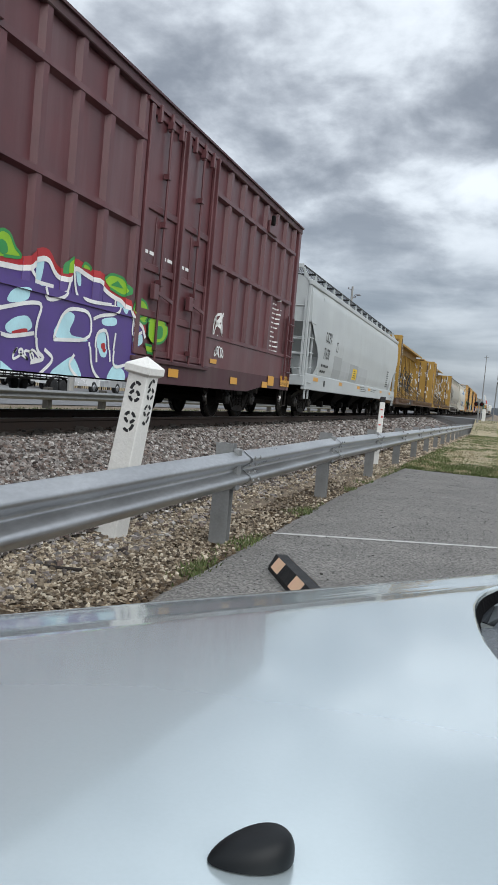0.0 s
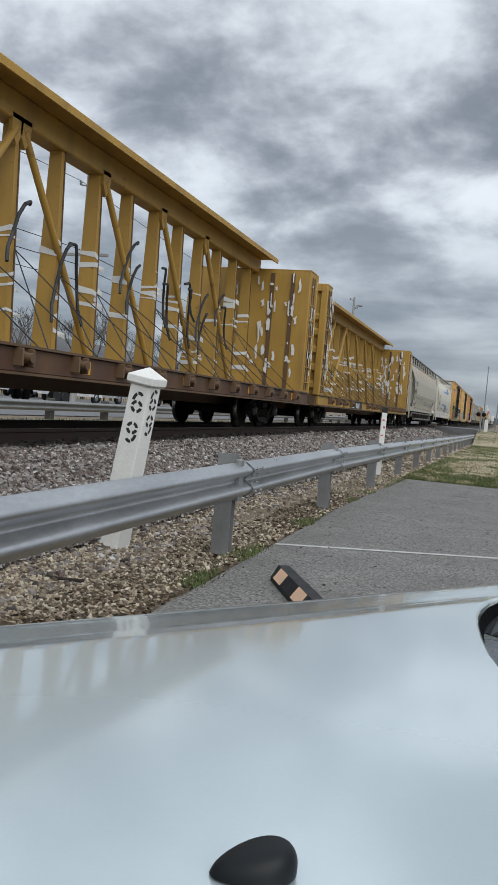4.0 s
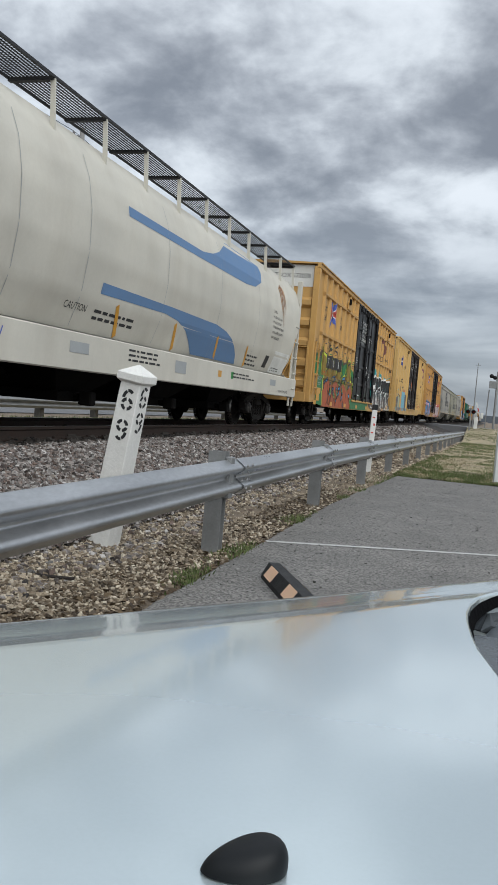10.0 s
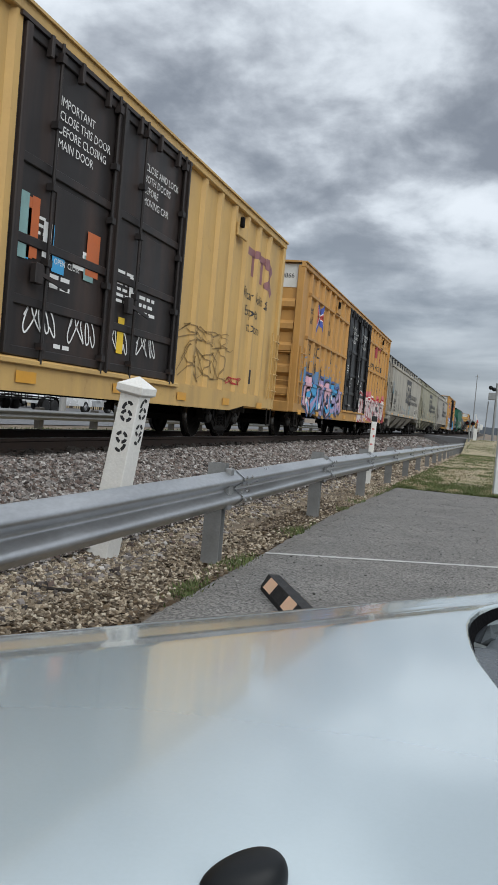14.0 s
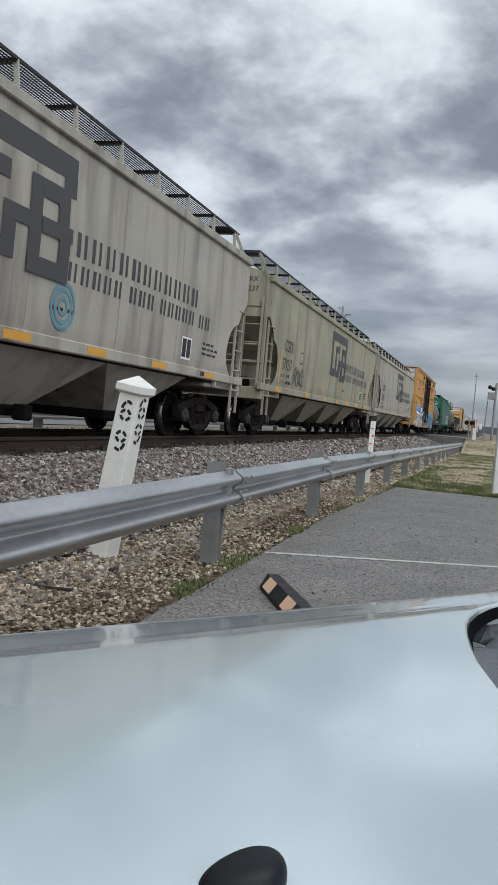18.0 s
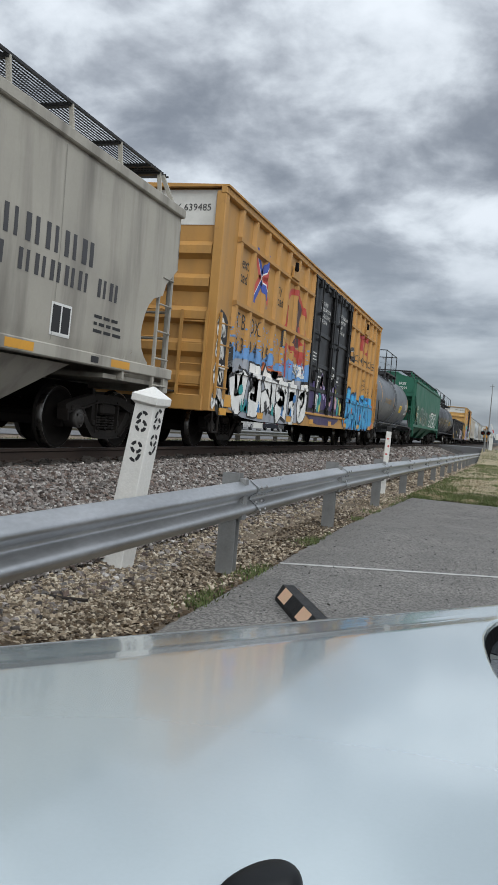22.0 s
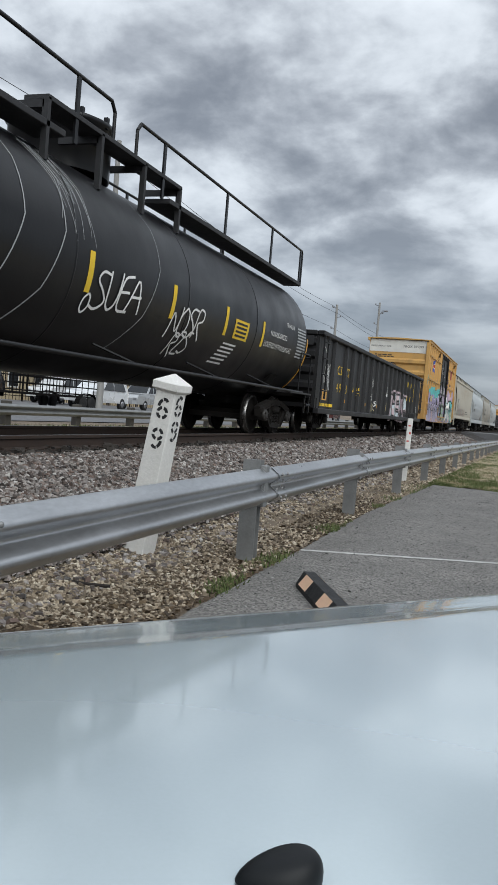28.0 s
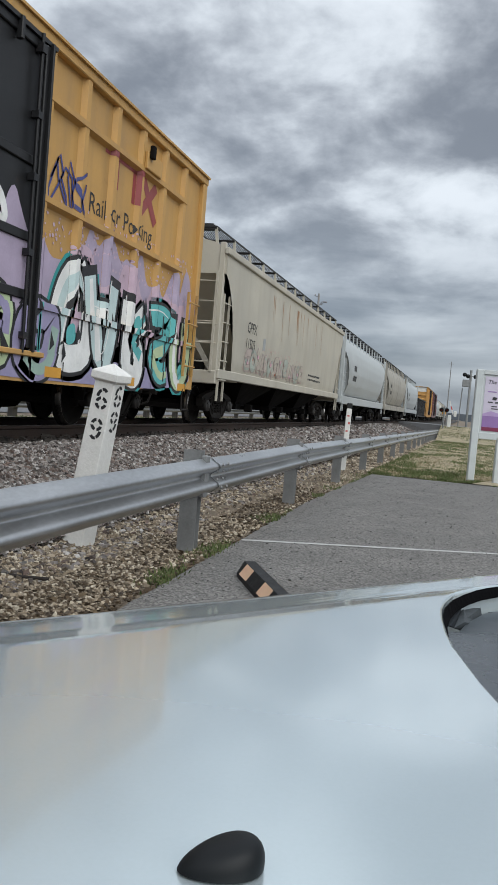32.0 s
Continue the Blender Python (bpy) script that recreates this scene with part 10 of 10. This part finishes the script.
def vehicle(kind, label, col, x, y, turn=0):
    paint = material(f"{kind} paint", col, 0.28, 0.2, 0.04, 1.0, 60.0, 0.03, 0.0, coat=1.0)
    v = thing(kind, label, "car", "vehicles behind the track")
    if kind == "pickup":
        sil = [(-2.7, 0.45), (-2.72, 1.05), (-2.6, 1.12), (-0.75, 1.12), (-0.65, 1.80), (0.55, 1.82), (1.25, 1.18), (2.55, 1.06), (2.75, 0.8), (2.72, 0.42)]
        win = [(-0.55, 1.22), (-0.48, 1.70), (0.48, 1.72), (1.02, 1.22)]
    elif kind == "suv":
        sil = [(-2.3, 0.42), (-2.35, 1.05), (-2.15, 1.62), (-1.9, 1.75), (0.35, 1.76), (1.1, 1.15), (2.15, 1.0), (2.35, 0.75), (2.3, 0.40)]
        win = [(-1.95, 1.15), (-1.75, 1.62), (0.25, 1.65), (0.85, 1.15)]
    else:
        sil = [(-2.25, 0.35), (-2.3, 0.85), (-1.7, 1.0), (-0.9, 1.42), (0.2, 1.43), (0.95, 1.0), (2.1, 0.85), (2.25, 0.6), (2.2, 0.33)]
        win = [(-1.3, 1.0), (-0.8, 1.34), (0.15, 1.35), (0.72, 1.0)]
    m = Mesh()
    shrink = lambda z: 0.90 - 0.16 * max(0, z - 1.05) / 0.7
    m.rings([[(s * shrink(z) - s * d, yy, z) for yy, z in sil] for s, d in ((-1, 0.0), (-1, 0.3), (1, 0.3), (1, 0.0))])
    part("body", m, paint, v)
    mid = (win[0][0] + win[-1][0]) / 2 * 0.9
    for s in (1, -1):
        pane = lambda poly: Mesh().add([(s * (shrink(z) + 0.006), yy, z) for yy, z in poly], [tuple(range(len(poly)))])
        part("window", pane([win[0], win[1], (mid - 0.04, win[1][1] + 0.01), (mid - 0.04, win[0][1])]), GLASS_D, v)
        part("window", pane([(mid + 0.04, win[0][1]), (mid + 0.04, win[1][1] + 0.01), win[2], win[3]]), GLASS_D, v)
    part("windshield", Mesh().add([(-0.68, win[2][0] + 0.14, win[2][1] + 0.03), (0.68, win[2][0] + 0.14, win[2][1] + 0.03), (0.8, win[3][0] + 0.22, win[3][1] + 0.02), (-0.8, win[3][0] + 0.22, win[3][1] + 0.02)], [(0, 1, 2, 3)]), GLASS_D, v)
    for yy in (-1.55, 1.5):
        for s in (1, -1):
            w = part("wheel", shared("vehicle tyre", lambda: Mesh().lathe([(-0.11, 0.2), (-0.11, 0.33), (-0.08, 0.36), (0.08, 0.36), (0.11, 0.33), (0.11, 0.2)], "x", 22), TYRE), None, v, at=(s * 0.80, yy, 0.36))
            part("rim", shared("vehicle rim", lambda: Mesh().lathe([(-0.112, 0.05), (-0.115, 0.20), (0.115, 0.20), (0.112, 0.05)], "x", 14), ALLOY), None, w)
    for s in (1, -1):
        part("tail_lamp", Mesh().box(s * 0.72 - 0.1, s * 0.72 + 0.1, sil[1][0] - 0.02, sil[1][0] + 0.06, 0.85, 1.02, 0.01), TAIL, v)
        part("headlamp", Mesh().box(s * 0.70 - 0.14, s * 0.70 + 0.14, sil[-2][0] - 0.12, sil[-2][0] + 0.02, 0.72, 0.86, 0.01), ALLOY, v)
    v.matrix_basis = pose(x, y, ground_z(x) + 0.035, 0, 0, turn)
    return v


for kind, lab, col, x, y, turn in (("suv", "black sport utility vehicle parked beside the trailer", (0.012, 0.012, 0.014), -24.6, 30.6, 180), ("suv", "white sport utility vehicle parked behind the trailer", (0.70, 0.71, 0.72), -24.9, 43.9, 180), ("pickup", "silver pickup truck parked in the lot", (0.42, 0.43, 0.44), -25.9, 52.2, 180),
                               ("suv", "white sport utility vehicle, second in the row", (0.66, 0.66, 0.66), -29.5, 46.8, 180), ("pickup", "black pickup truck further along", (0.015, 0.015, 0.017), -25.4, 61.5, 180), ("suv", "dark grey sport utility vehicle", (0.05, 0.05, 0.055), -25.2, 70.0, 0),
                               ("car", "white sedan parked in the lot", (0.68, 0.68, 0.68), -25.6, 77.5, 180), ("car", "dark sedan parked in the lot", (0.02, 0.022, 0.03), -25.2, 90.0, 0), ("suv", "silver vehicle far along the lot", (0.40, 0.41, 0.43), -25.5, 99.0, 0), ("car", "red-brown sedan far along the lot", (0.10, 0.03, 0.025), -25.5, 108.0, 0),
                               ("pickup", "black pickup truck at the lot's start", (0.015, 0.015, 0.016), -26.5, 22.0, 180)):
    vehicle(kind, lab, col, x, y, turn)
# utility trailer with mesh rails, loaded
tr = thing("utility_trailer", "black utility trailer with pipe rails", "trailer", "vehicles behind the track")
fr = Mesh().box(-1.05, 1.05, -3.9, 3.9, 0.62, 0.72)
part("deck", fr, UNDER, tr)
for s in (1, -1):
    for z in (0.80, 1.15, 1.5, 1.88):
        part("rail", Mesh().tube((s * 1.05, -3.9, z), (s * 1.05, 3.9, z), 0.032, 6), UNDER, tr)
    for k in range(14):
        part("upright", Mesh().tube((s * 1.05, -3.9 + 0.6 * k, 0.65), (s * 1.05, -3.9 + 0.6 * k, 1.88), 0.024, 6), UNDER, tr)
    for yy in (2.0, 2.85):
        part("wheel", SHARED["vehicle tyre"], None, tr, at=(s * 1.15, yy, 0.36))
    part("mudguard", Mesh().rings([[(s * 1.02, 2.42 + 0.95 * math.cos(a), 0.36 + 0.52 * math.sin(a)), (s * 1.30, 2.42 + 0.95 * math.cos(a), 0.36 + 0.52 * math.sin(a))] for a in (math.pi * i / 8 for i in range(9))], closed=False, caps=False), UNDER, tr)
tr.matrix_basis = pose(-22.9, 34.8, 0.40, 0, 0, 0)

# iron fence and the building behind
fence = thing("iron_fence", "black iron picket fence", "fence")
for k in range(14):
    y0 = 30 + 5.0 * k
    part("rail", Mesh().box(-31.02, -30.98, y0, y0 + 5, 0.75, 0.80), UNDER, fence)
    part("rail", Mesh().box(-31.02, -30.98, y0, y0 + 5, 2.20, 2.25), UNDER, fence)
    part("post", Mesh().box(-31.05, -30.95, y0 - 0.05, y0 + 0.05, 0.4, 2.5, 0.01), UNDER, fence)
    pk = Mesh()
    for i in range(1, 14):
        pk.box(-31.012, -30.988, y0 + i * 0.36 - 0.012, y0 + i * 0.36 + 0.012, 0.5, 2.35)
    tagged(part("pickets", pk, UNDER, fence), kind="stuff")
TAN = material("tan stucco", (0.42, 0.34, 0.22), 0.9, 0, 0.08, 0.6, 30.0, 0.1, 0.2)
ROOF_G = material("grey shingle roof", (0.10, 0.10, 0.105), 0.9, 0, 0.15, 2.0, 30.0, 0.3, 0.3)


def building(label, x, y, w, d, h, wall, storeys=1, name="building"):
    b = thing(name, label, "building")
    part("wall", Mesh().box(-d / 2, d / 2, -w / 2, w / 2, 0, h), wall, b)
    part("roof", Mesh().prism([(-d / 2 - 0.4, h - 0.1), (d / 2 + 0.4, h - 0.1), (d / 2 + 0.4, h + 0.15), (0, h + d * 0.16), (-d / 2 - 0.4, h + 0.15)], -w / 2 - 0.4, w / 2 + 0.4), ROOF_G, b)
    n = max(2, int(w / 3.2))
    for f in range(storeys):
        for i in range(n):
            yy = -w / 2 + (i + 0.5) * w / n
            z0 = 0.9 + f * 3.0
            wd = part("window", Mesh().box(d / 2, d / 2 + 0.05, yy - 0.6, yy + 0.6, z0, z0 + 1.3), WHITE, b)
            part("pane", Mesh().box(d / 2 + 0.05, d / 2 + 0.07, yy - 0.52, yy + 0.52, z0 + 0.08, z0 + 1.22), GLASS_D, wd)
    b.matrix_basis = pose(x, y, 0.38)
    return b


building("long tan stucco building behind an iron fence", -40, 66, 52, 12, 3.6, TAN)
building("pale low building far along the street", -44, 130, 40, 14, 4.0, PALE)
building("dark low shed down the track", -20, 190, 30, 12, 5.0, GREY_PATCH)
building("pale shop building beyond the crossing", 14, 230, 40, 14, 5.0, PALE)
building("red-roofed low house beyond the crossing", 34, 200, 20, 12, 4.0, TAN)

# ---- poles and wires ----
POLE_W = material("weathered pole timber", (0.29, 0.285, 0.275), 0.9, 0, 0.2, 2.0, 40.0, 0.3, 0.4, stretch=(1, 1, 0.1))
INSUL = material("grey porcelain", (0.20, 0.20, 0.21), 0.4, 0, 0.1, 9.0, 60.0, 0.05, 0.0)
POLES = [(-18.9, -12.0, 12.6), (-18.6, 33.0, 12.4), (-18.7, 78.0, 11.6), (-16.6, 89.0, 13.5), (-18.2, 123.0, 12.4), (-18.2, 168.0, 12.4)]
TIPS = []
for i, (x, y, h) in enumerate(POLES):
    p = thing("utility_pole", "grey weathered timber utility pole" + (" with a lamp arm" if i == 3 else ""), "utility pole", "poles along the road")
    part("shaft", Mesh().tube((0, 0, -0.5), (0, 0, h), 0.17, 12, 0.11), POLE_W, p)
    tips = []
    for z, s in ((h - 0.35, -1), (h - 1.25, 1), (h - 2.4, -1)):
        arm = part("arm", Mesh().tube((0, 0, z), (s * 0.42, 0, z + 0.08), 0.035, 6), INSUL, p)
        part("insulator", Mesh().lathe([(0, 0.03), (0.04, 0.07), (0.10, 0.05), (0.14, 0.08), (0.2, 0.03)], "z", 10, (s * 0.42, 0, z + 0.06)), INSUL, arm)
        tips.append(Vector((x + s * 0.42, y, z + 0.25)))
    if i == 1:
        part("cross_arm", Mesh().box(-1.2, 1.2, -0.06, 0.06, 6.9, 7.02), POLE_W, p)
        part("transformer", Mesh().lathe([(0, 0.05), (0.02, 0.22), (0.75, 0.22), (0.8, 0.1)], "z", 14, (0.38, 0, 7.6)), INSUL, p)
    if i == 3:
        lamp = part("lamp_arm", Mesh().path([(0, 0, h - 1.5), (0.35, 0, h - 0.9), (0.6, 0, h - 0.85)], 0.04, 6), INSUL, p)
        part("lamp_head", Mesh().box(0.5, 0.95, -0.14, 0.14, h - 0.98, h - 0.82, 0.03), INSUL, lamp)
    p.location = (x, y, 0.35)
    if i != 3:
        TIPS.append(tips)
for a, b in zip(TIPS, TIPS[1:]):
    for p, q in zip(a, b):
        pts = []
        for k in range(13):
            f = k / 12
            v = p.lerp(q, f)
            pts.append((v.x, v.y, v.z + 0.35 - 1.0 * 4 * f * (1 - f) * 0.6))
        thing("overhead_wire", "thin dark overhead wire between poles", "wire", "wires along the road", mesh=Mesh().path(pts, 0.013, 5), mat=UNDER)
for z in (7.6, 6.9, 6.2):
    for a, b in zip(TIPS, TIPS[1:]):
        p, q = Vector((a[0].x, a[0].y, z)), Vector((b[0].x, b[0].y, z))
        pts = [tuple(p.lerp(q, k / 12) - Vector((0, 0, 2.0 * k / 12 * (1 - k / 12)))) for k in range(13)]
        thing("overhead_wire", "low communication cable between poles", "wire", "wires along the road", mesh=Mesh().path(pts, 0.016, 5), mat=UNDER)
mast = thing("tall_mast", "tall thin steel mast beyond the crossing", "mast")
part("shaft", Mesh().tube((0, 0, -1.5), (0, 0, 9.6), 0.12, 10, 0.05), GALV_P, mast)
part("cross_piece", Mesh().box(-0.35, 0.35, -0.03, 0.03, 9.2, 9.26), GALV_P, mast)
mast.location = (-2.6, 130, 0.6)

# ---- crossing signals, sign board ----
SIGNAL_W = flat_paint("white signal paint", (0.62, 0.62, 0.60))
RED_LENS = flat_paint("dark red signal lens", (0.10, 0.01, 0.01), 0.2)


def crossing_signal(label, x, y, h, heads):
    s_ = thing("crossing_signal", label, "railway signal", "signals at the road crossing")
    part("mast", Mesh().tube((0, 0, -1.3), (0, 0, h), 0.07, 10), GALV_P, s_)
    part("base", Mesh().box(-0.25, 0.25, -0.25, 0.25, -1.35, -0.9, 0.04), GALV_P, s_)
    for dx, z in heads:
        hd = part("lamp_head", Mesh().lathe([(-0.06, 0.02), (-0.06, 0.19), (-0.03, 0.19), (0.0, 0.12), (0.1, 0.1)], "y", 16, (dx, 0, z)), GLOSS_BLK, s_)
        part("lens", Mesh().lathe([(-0.075, 0.005), (-0.07, 0.10), (-0.062, 0.10)], "y", 12, (dx, 0, z)), RED_LENS, hd)
        part("visor", Mesh().rings([[(dx + 0.12 * math.cos(a), yy, z + 0.12 * math.sin(a)) for a in (math.pi * i / 8 for i in range(9))] for yy in (-0.28, -0.06)], closed=False, caps=False), GLOSS_BLK, hd)
        part("lamp_arm", Mesh().tube((0, 0.05, z), (dx, 0.05, z), 0.025, 6), GALV_P, s_)
    for q in (45, -45):
        a = math.radians(q)
        part("crossbuck", Mesh().bar((-0.34 * math.cos(a), 0.09, h - 0.3 - 0.34 * math.sin(a)), (0.34 * math.cos(a), 0.09, h - 0.3 + 0.34 * math.sin(a)), 0.13, 0.02, (0, 1, 0)), GALV_P, s_)
    s_.location = (x, y, 0.66)
    return s_


crossing_signal("crossing signal mast with paired flashing lamps", -1.72, 74.5, 1.75, ((-0.24, 1.42), (0.24, 1.42)))
gate = thing("crossing_gate", "raised white and red crossing gate mechanism", "crossing gate")
part("housing", Mesh().box(-0.16, 0.16, -0.16, 0.16, -1.3, 1.0, 0.03), SIGNAL_W, gate)
part("counterweight", Mesh().box(0.35, 0.6, -0.1, 0.1, 0.9, 1.4, 0.03), SIGNAL_W, gate)
part("gate_arm", Mesh().bar((0.3, 0, 1.1), (-0.1, 0, 2.3), 0.10, 0.04, (0, 1, 0)), SIGNAL_W, gate)
part("red_band", Mesh().bar((0.17, -0.025, 1.5), (0.07, -0.025, 1.8), 0.10, 0.004, (0, 1, 0)), RED_L, gate)
gate.location = (-1.25, 76.2, 0.66)
big = thing("signal_mast", "tall steel signal mast with boxes and lamps", "railway signal", "signals at the road crossing")
part("mast", Mesh().tube((0, 0, 0), (0, 0, 5.3), 0.11, 12), GALV_P, big)
part("mast", Mesh().tube((-0.75, 0.4, 0), (-0.65, 0.4, 3.6), 0.05, 10), GALV_P, big)
part("cabinet", Mesh().box(-0.70, -0.06, -0.22, 0.22, 3.75, 4.4, 0.03), GALV_P, big)
for dx, z in ((-0.55, 4.85), (-0.25, 4.72), (0.42, 4.70)):
    hd = part("lamp_head", Mesh().lathe([(-0.06, 0.02), (-0.06, 0.19), (-0.03, 0.19), (0.0, 0.12), (0.12, 0.1)], "y", 16, (dx, -0.1, z)), GLOSS_BLK, big)
    part("lens", Mesh().lathe([(-0.075, 0.005), (-0.07, 0.10), (-0.062, 0.10)], "y", 12, (dx, -0.1, z)), GLOSS_BLK, hd)
part("lamp_arm", Mesh().tube((-0.6, 0, 4.8), (0.45, 0, 4.72), 0.03, 6), GALV_P, big)
big.location = (0.28, 78.0, 0.66)
hut = thing("signal_hut", "low grey equipment cabinet by the crossing", "cabinet", mesh=Mesh().box(-0.9, 0.9, -0.7, 0.7, 0, 1.9, 0.05), mat=GREY_PATCH)
hut.location = (1.6, 79.0, 0.66)
ep = thing("end_marker", "white guardrail end marker post", "marker post")
part("shaft", Mesh().box(-0.06, 0.06, -0.06, 0.06, -1.3, 1.55, 0.01), SIGNAL_W, ep)
part("plate", Mesh().box(-0.16, 0.16, -0.08, -0.062, 1.05, 1.5), OCHRE, ep, "amber reflector plate")
ep.location = (-1.75, 75.2, 0.64)

SIGN_G = flat_paint("pale grey-green sign frame paint", (0.50, 0.53, 0.53))
sign = thing("sign_board", "grey framed notice board with a purple poster", "notice board")
part("post", Mesh().box(-0.075, 0.075, -0.06, 0.06, -0.3, 2.42, 0.012), SIGN_G, sign)
part("post", shared("sign post", lambda: Mesh().box(-0.075, 0.075, -0.06, 0.06, -0.3, 1.0, 0.012), SIGN_G), None, sign, at=(0.56, 0, 0))
part("frame", Mesh().box(0.08, 1.45, -0.03, 0.05, 0.94, 1.08, 0.008), SIGN_G, sign)
part("frame", Mesh().box(0.08, 1.45, -0.03, 0.05, 2.32, 2.42, 0.008), SIGN_G, sign)
part("frame", Mesh().box(1.33, 1.45, -0.028, 0.048, 1.08, 2.32, 0.008), SIGN_G, sign)
part("backing", Mesh().box(0.08, 1.33, 0.0, 0.03, 1.08, 2.32), SIGN_G, sign)
POSTER = flat_paint("pale lilac poster", (0.55, 0.50, 0.60))
VIOLET = flat_paint("violet poster ink", (0.26, 0.15, 0.36))
RUBY = flat_paint("dark red poster band", (0.18, 0.02, 0.06))
po_ = part("poster", Mesh().box(0.13, 1.30, -0.008, 0.0, 1.12, 2.28), POSTER, sign, "lilac printed poster")
e = Side(po_, None, end=-0.008)
e.rect(0.13, 1.12, 1.30, 1.20, RUBY), e.rect(0.13, 1.20, 1.30, 1.48, VIOLET)
e.poly([(0.13, 1.48), (0.3, 1.55), (0.5, 1.50), (0.75, 1.60), (1.0, 1.52), (1.3, 1.58), (1.3, 1.44), (0.13, 1.44)], spray((0.40, 0.28, 0.50)), 1)
e.text("The Red", 0.18, 2.13, 0.12, BLACK, 2, shear=0.2)
e.bars(0.2, 1.95, 0.5, 1, VIOLET, 0.02), e.bars(0.22, 1.72, 0.25, 1, SLATE, 0.03), e.bars(0.3, 1.64, 0.3, 2, SLATE, 0.02, 0.03)
e.poly([(0.62, 1.75), (0.72, 1.72), (0.75, 1.85), (0.85, 1.9), (0.80, 1.98), (0.70, 1.93), (0.64, 1.85)], VIOLET, 2), e.poly([(0.3, 1.80), (0.38, 1.78), (0.42, 1.84), (0.33, 1.86)], BLACK, 2)
e.done()
sign.matrix_basis = pose(0.265, 19.0, rise(19.0), 0, 0, 14) @ Matrix.Scale(1.05, 4)

# ---- bare trees and the far skyline ----
BARK = material("grey-brown bark", (0.10, 0.082, 0.068), 0.95, 0, 0.25, 3.0, 30.0, 0.3, 0.4)


def bare_tree(label, x, y, h, seed):
    g = random.Random(seed)
    t = thing("bare_tree", label, "tree", "bare trees behind the road")
    trunk, limbs, twigs = Mesh(), Mesh(), Mesh()
    trunk.tube((0, 0, -0.2), (0.1, 0.05, h * 0.35), 0.16, 10, 0.11)

    def grow(p, d, l, r, depth):
        q = p + d * l
        (limbs if depth < 2 else twigs).tube(p, q, r, 6 if depth < 2 else 4, r * 0.6, caps=False)
        if depth == 4:
            return
        for _ in range(3 if depth < 3 else 4):
            nd = (d + Vector((g.uniform(-.8, .8), g.uniform(-.8, .8), g.uniform(-.1, .6)))).normalized()
            grow(p + d * l * g.uniform(0.55, 1.0), nd, l * g.uniform(0.55, 0.75), max(0.010, r * 0.52), depth + 1)

    for _ in range(4):
        d = Vector((g.uniform(-.6, .6), g.uniform(-.6, .6), 1.0)).normalized()
        grow(Vector((0.1, 0.05, h * g.uniform(.22, .35))), d, h * 0.3, 0.08, 0)
    part("trunk", trunk, BARK, t)
    part("branching", limbs, BARK, t)
    tagged(part("fine_branching", twigs, BARK, t), kind="stuff")
    t.location = (x, y, 0.35)


for i, (x, y, h) in enumerate(((-33, 60, 7.5), (-34, 67, 8.5), (-32.5, 76, 8.0), (-34, 84, 9.0), (-33, 95, 8.5), (-33, 50, 7.0), (-36, 110, 10))):
    bare_tree("bare winter tree with fine twigs", x, y, h, i + 1)
HILL = material("hazy far woods", (0.10, 0.115, 0.135), 1.0, 0, 0.15, 0.01, 0.2, 0.1, 0.0)
hill = Mesh()
row = []
for i in range(140):
    a = math.radians(-70 + 150 * i / 139)
    k = 14 + 9 * noise.noise((i * 0.10, 0, 0)) + 3 * noise.noise((i * 0.9, 2, 0))
    x, y = -1500 * math.sin(a), 1500 * math.cos(a)
    row.append([(x, y, -5), (x, y, k), (x * 1.1, y * 1.1, k - 2)])
hill.rings(row, closed=False, caps=False)
thing("far_hills", "low hazy wooded hills on the horizon", "hills", kind="structure", mesh=hill, mat=HILL)

# ---- ties, last: one by one where they lie open ----
tie = Mesh().box(-1.30, 1.30, -0.115, 0.115, -0.16, 0.0, 0.012).data("tie", TIE)
plate = Mesh().box(-0.18, 0.18, -0.09, 0.09, 0.0, 0.018).box(-0.10, -0.07, -0.06, -0.03, 0.018, 0.05).box(0.07, 0.10, 0.03, 0.06, 0.018, 0.05).data("tie plate", RAIL_S)
for k in range(150):
    t = part("tie", tie, None, track, at=(TRACK_X + random.uniform(-.04, .04), 4.0 + 0.5 * k, RAIL_Z - 0.185))
    if k < 60:
        part("tie_plate", plate, None, t, at=(0.7535 - (t.location.x - TRACK_X), 0, 0))



# ---- everything that moves ----
def motions():
    for ob, u in MOVES:
        walk(ob, [(0.5 * i, pose(TRACK_X, u - rolled(0.5 * i), RAIL_Z)) for i in range(65)])
    start = dict(MOVES)
    for w, owner, y in WHEELS:
        # turned frame by frame while the car is near
        base = Vector((0, y, WHEEL_R))
        rows = []
        for f in range(32 * FPS + 1):
            t = f / FPS
            at = start[owner] + y - rolled(t)
            if f in (0, 32 * FPS) or -6 < at < 42:
                rows.append((t, Matrix.Translation(base) @ Matrix.Rotation(((rolled(t) - start[owner]) / WHEEL_R) % (2 * math.pi) if -6 < at < 42 else 0.0, 4, "X")))
        walk(w, rows)


motions()
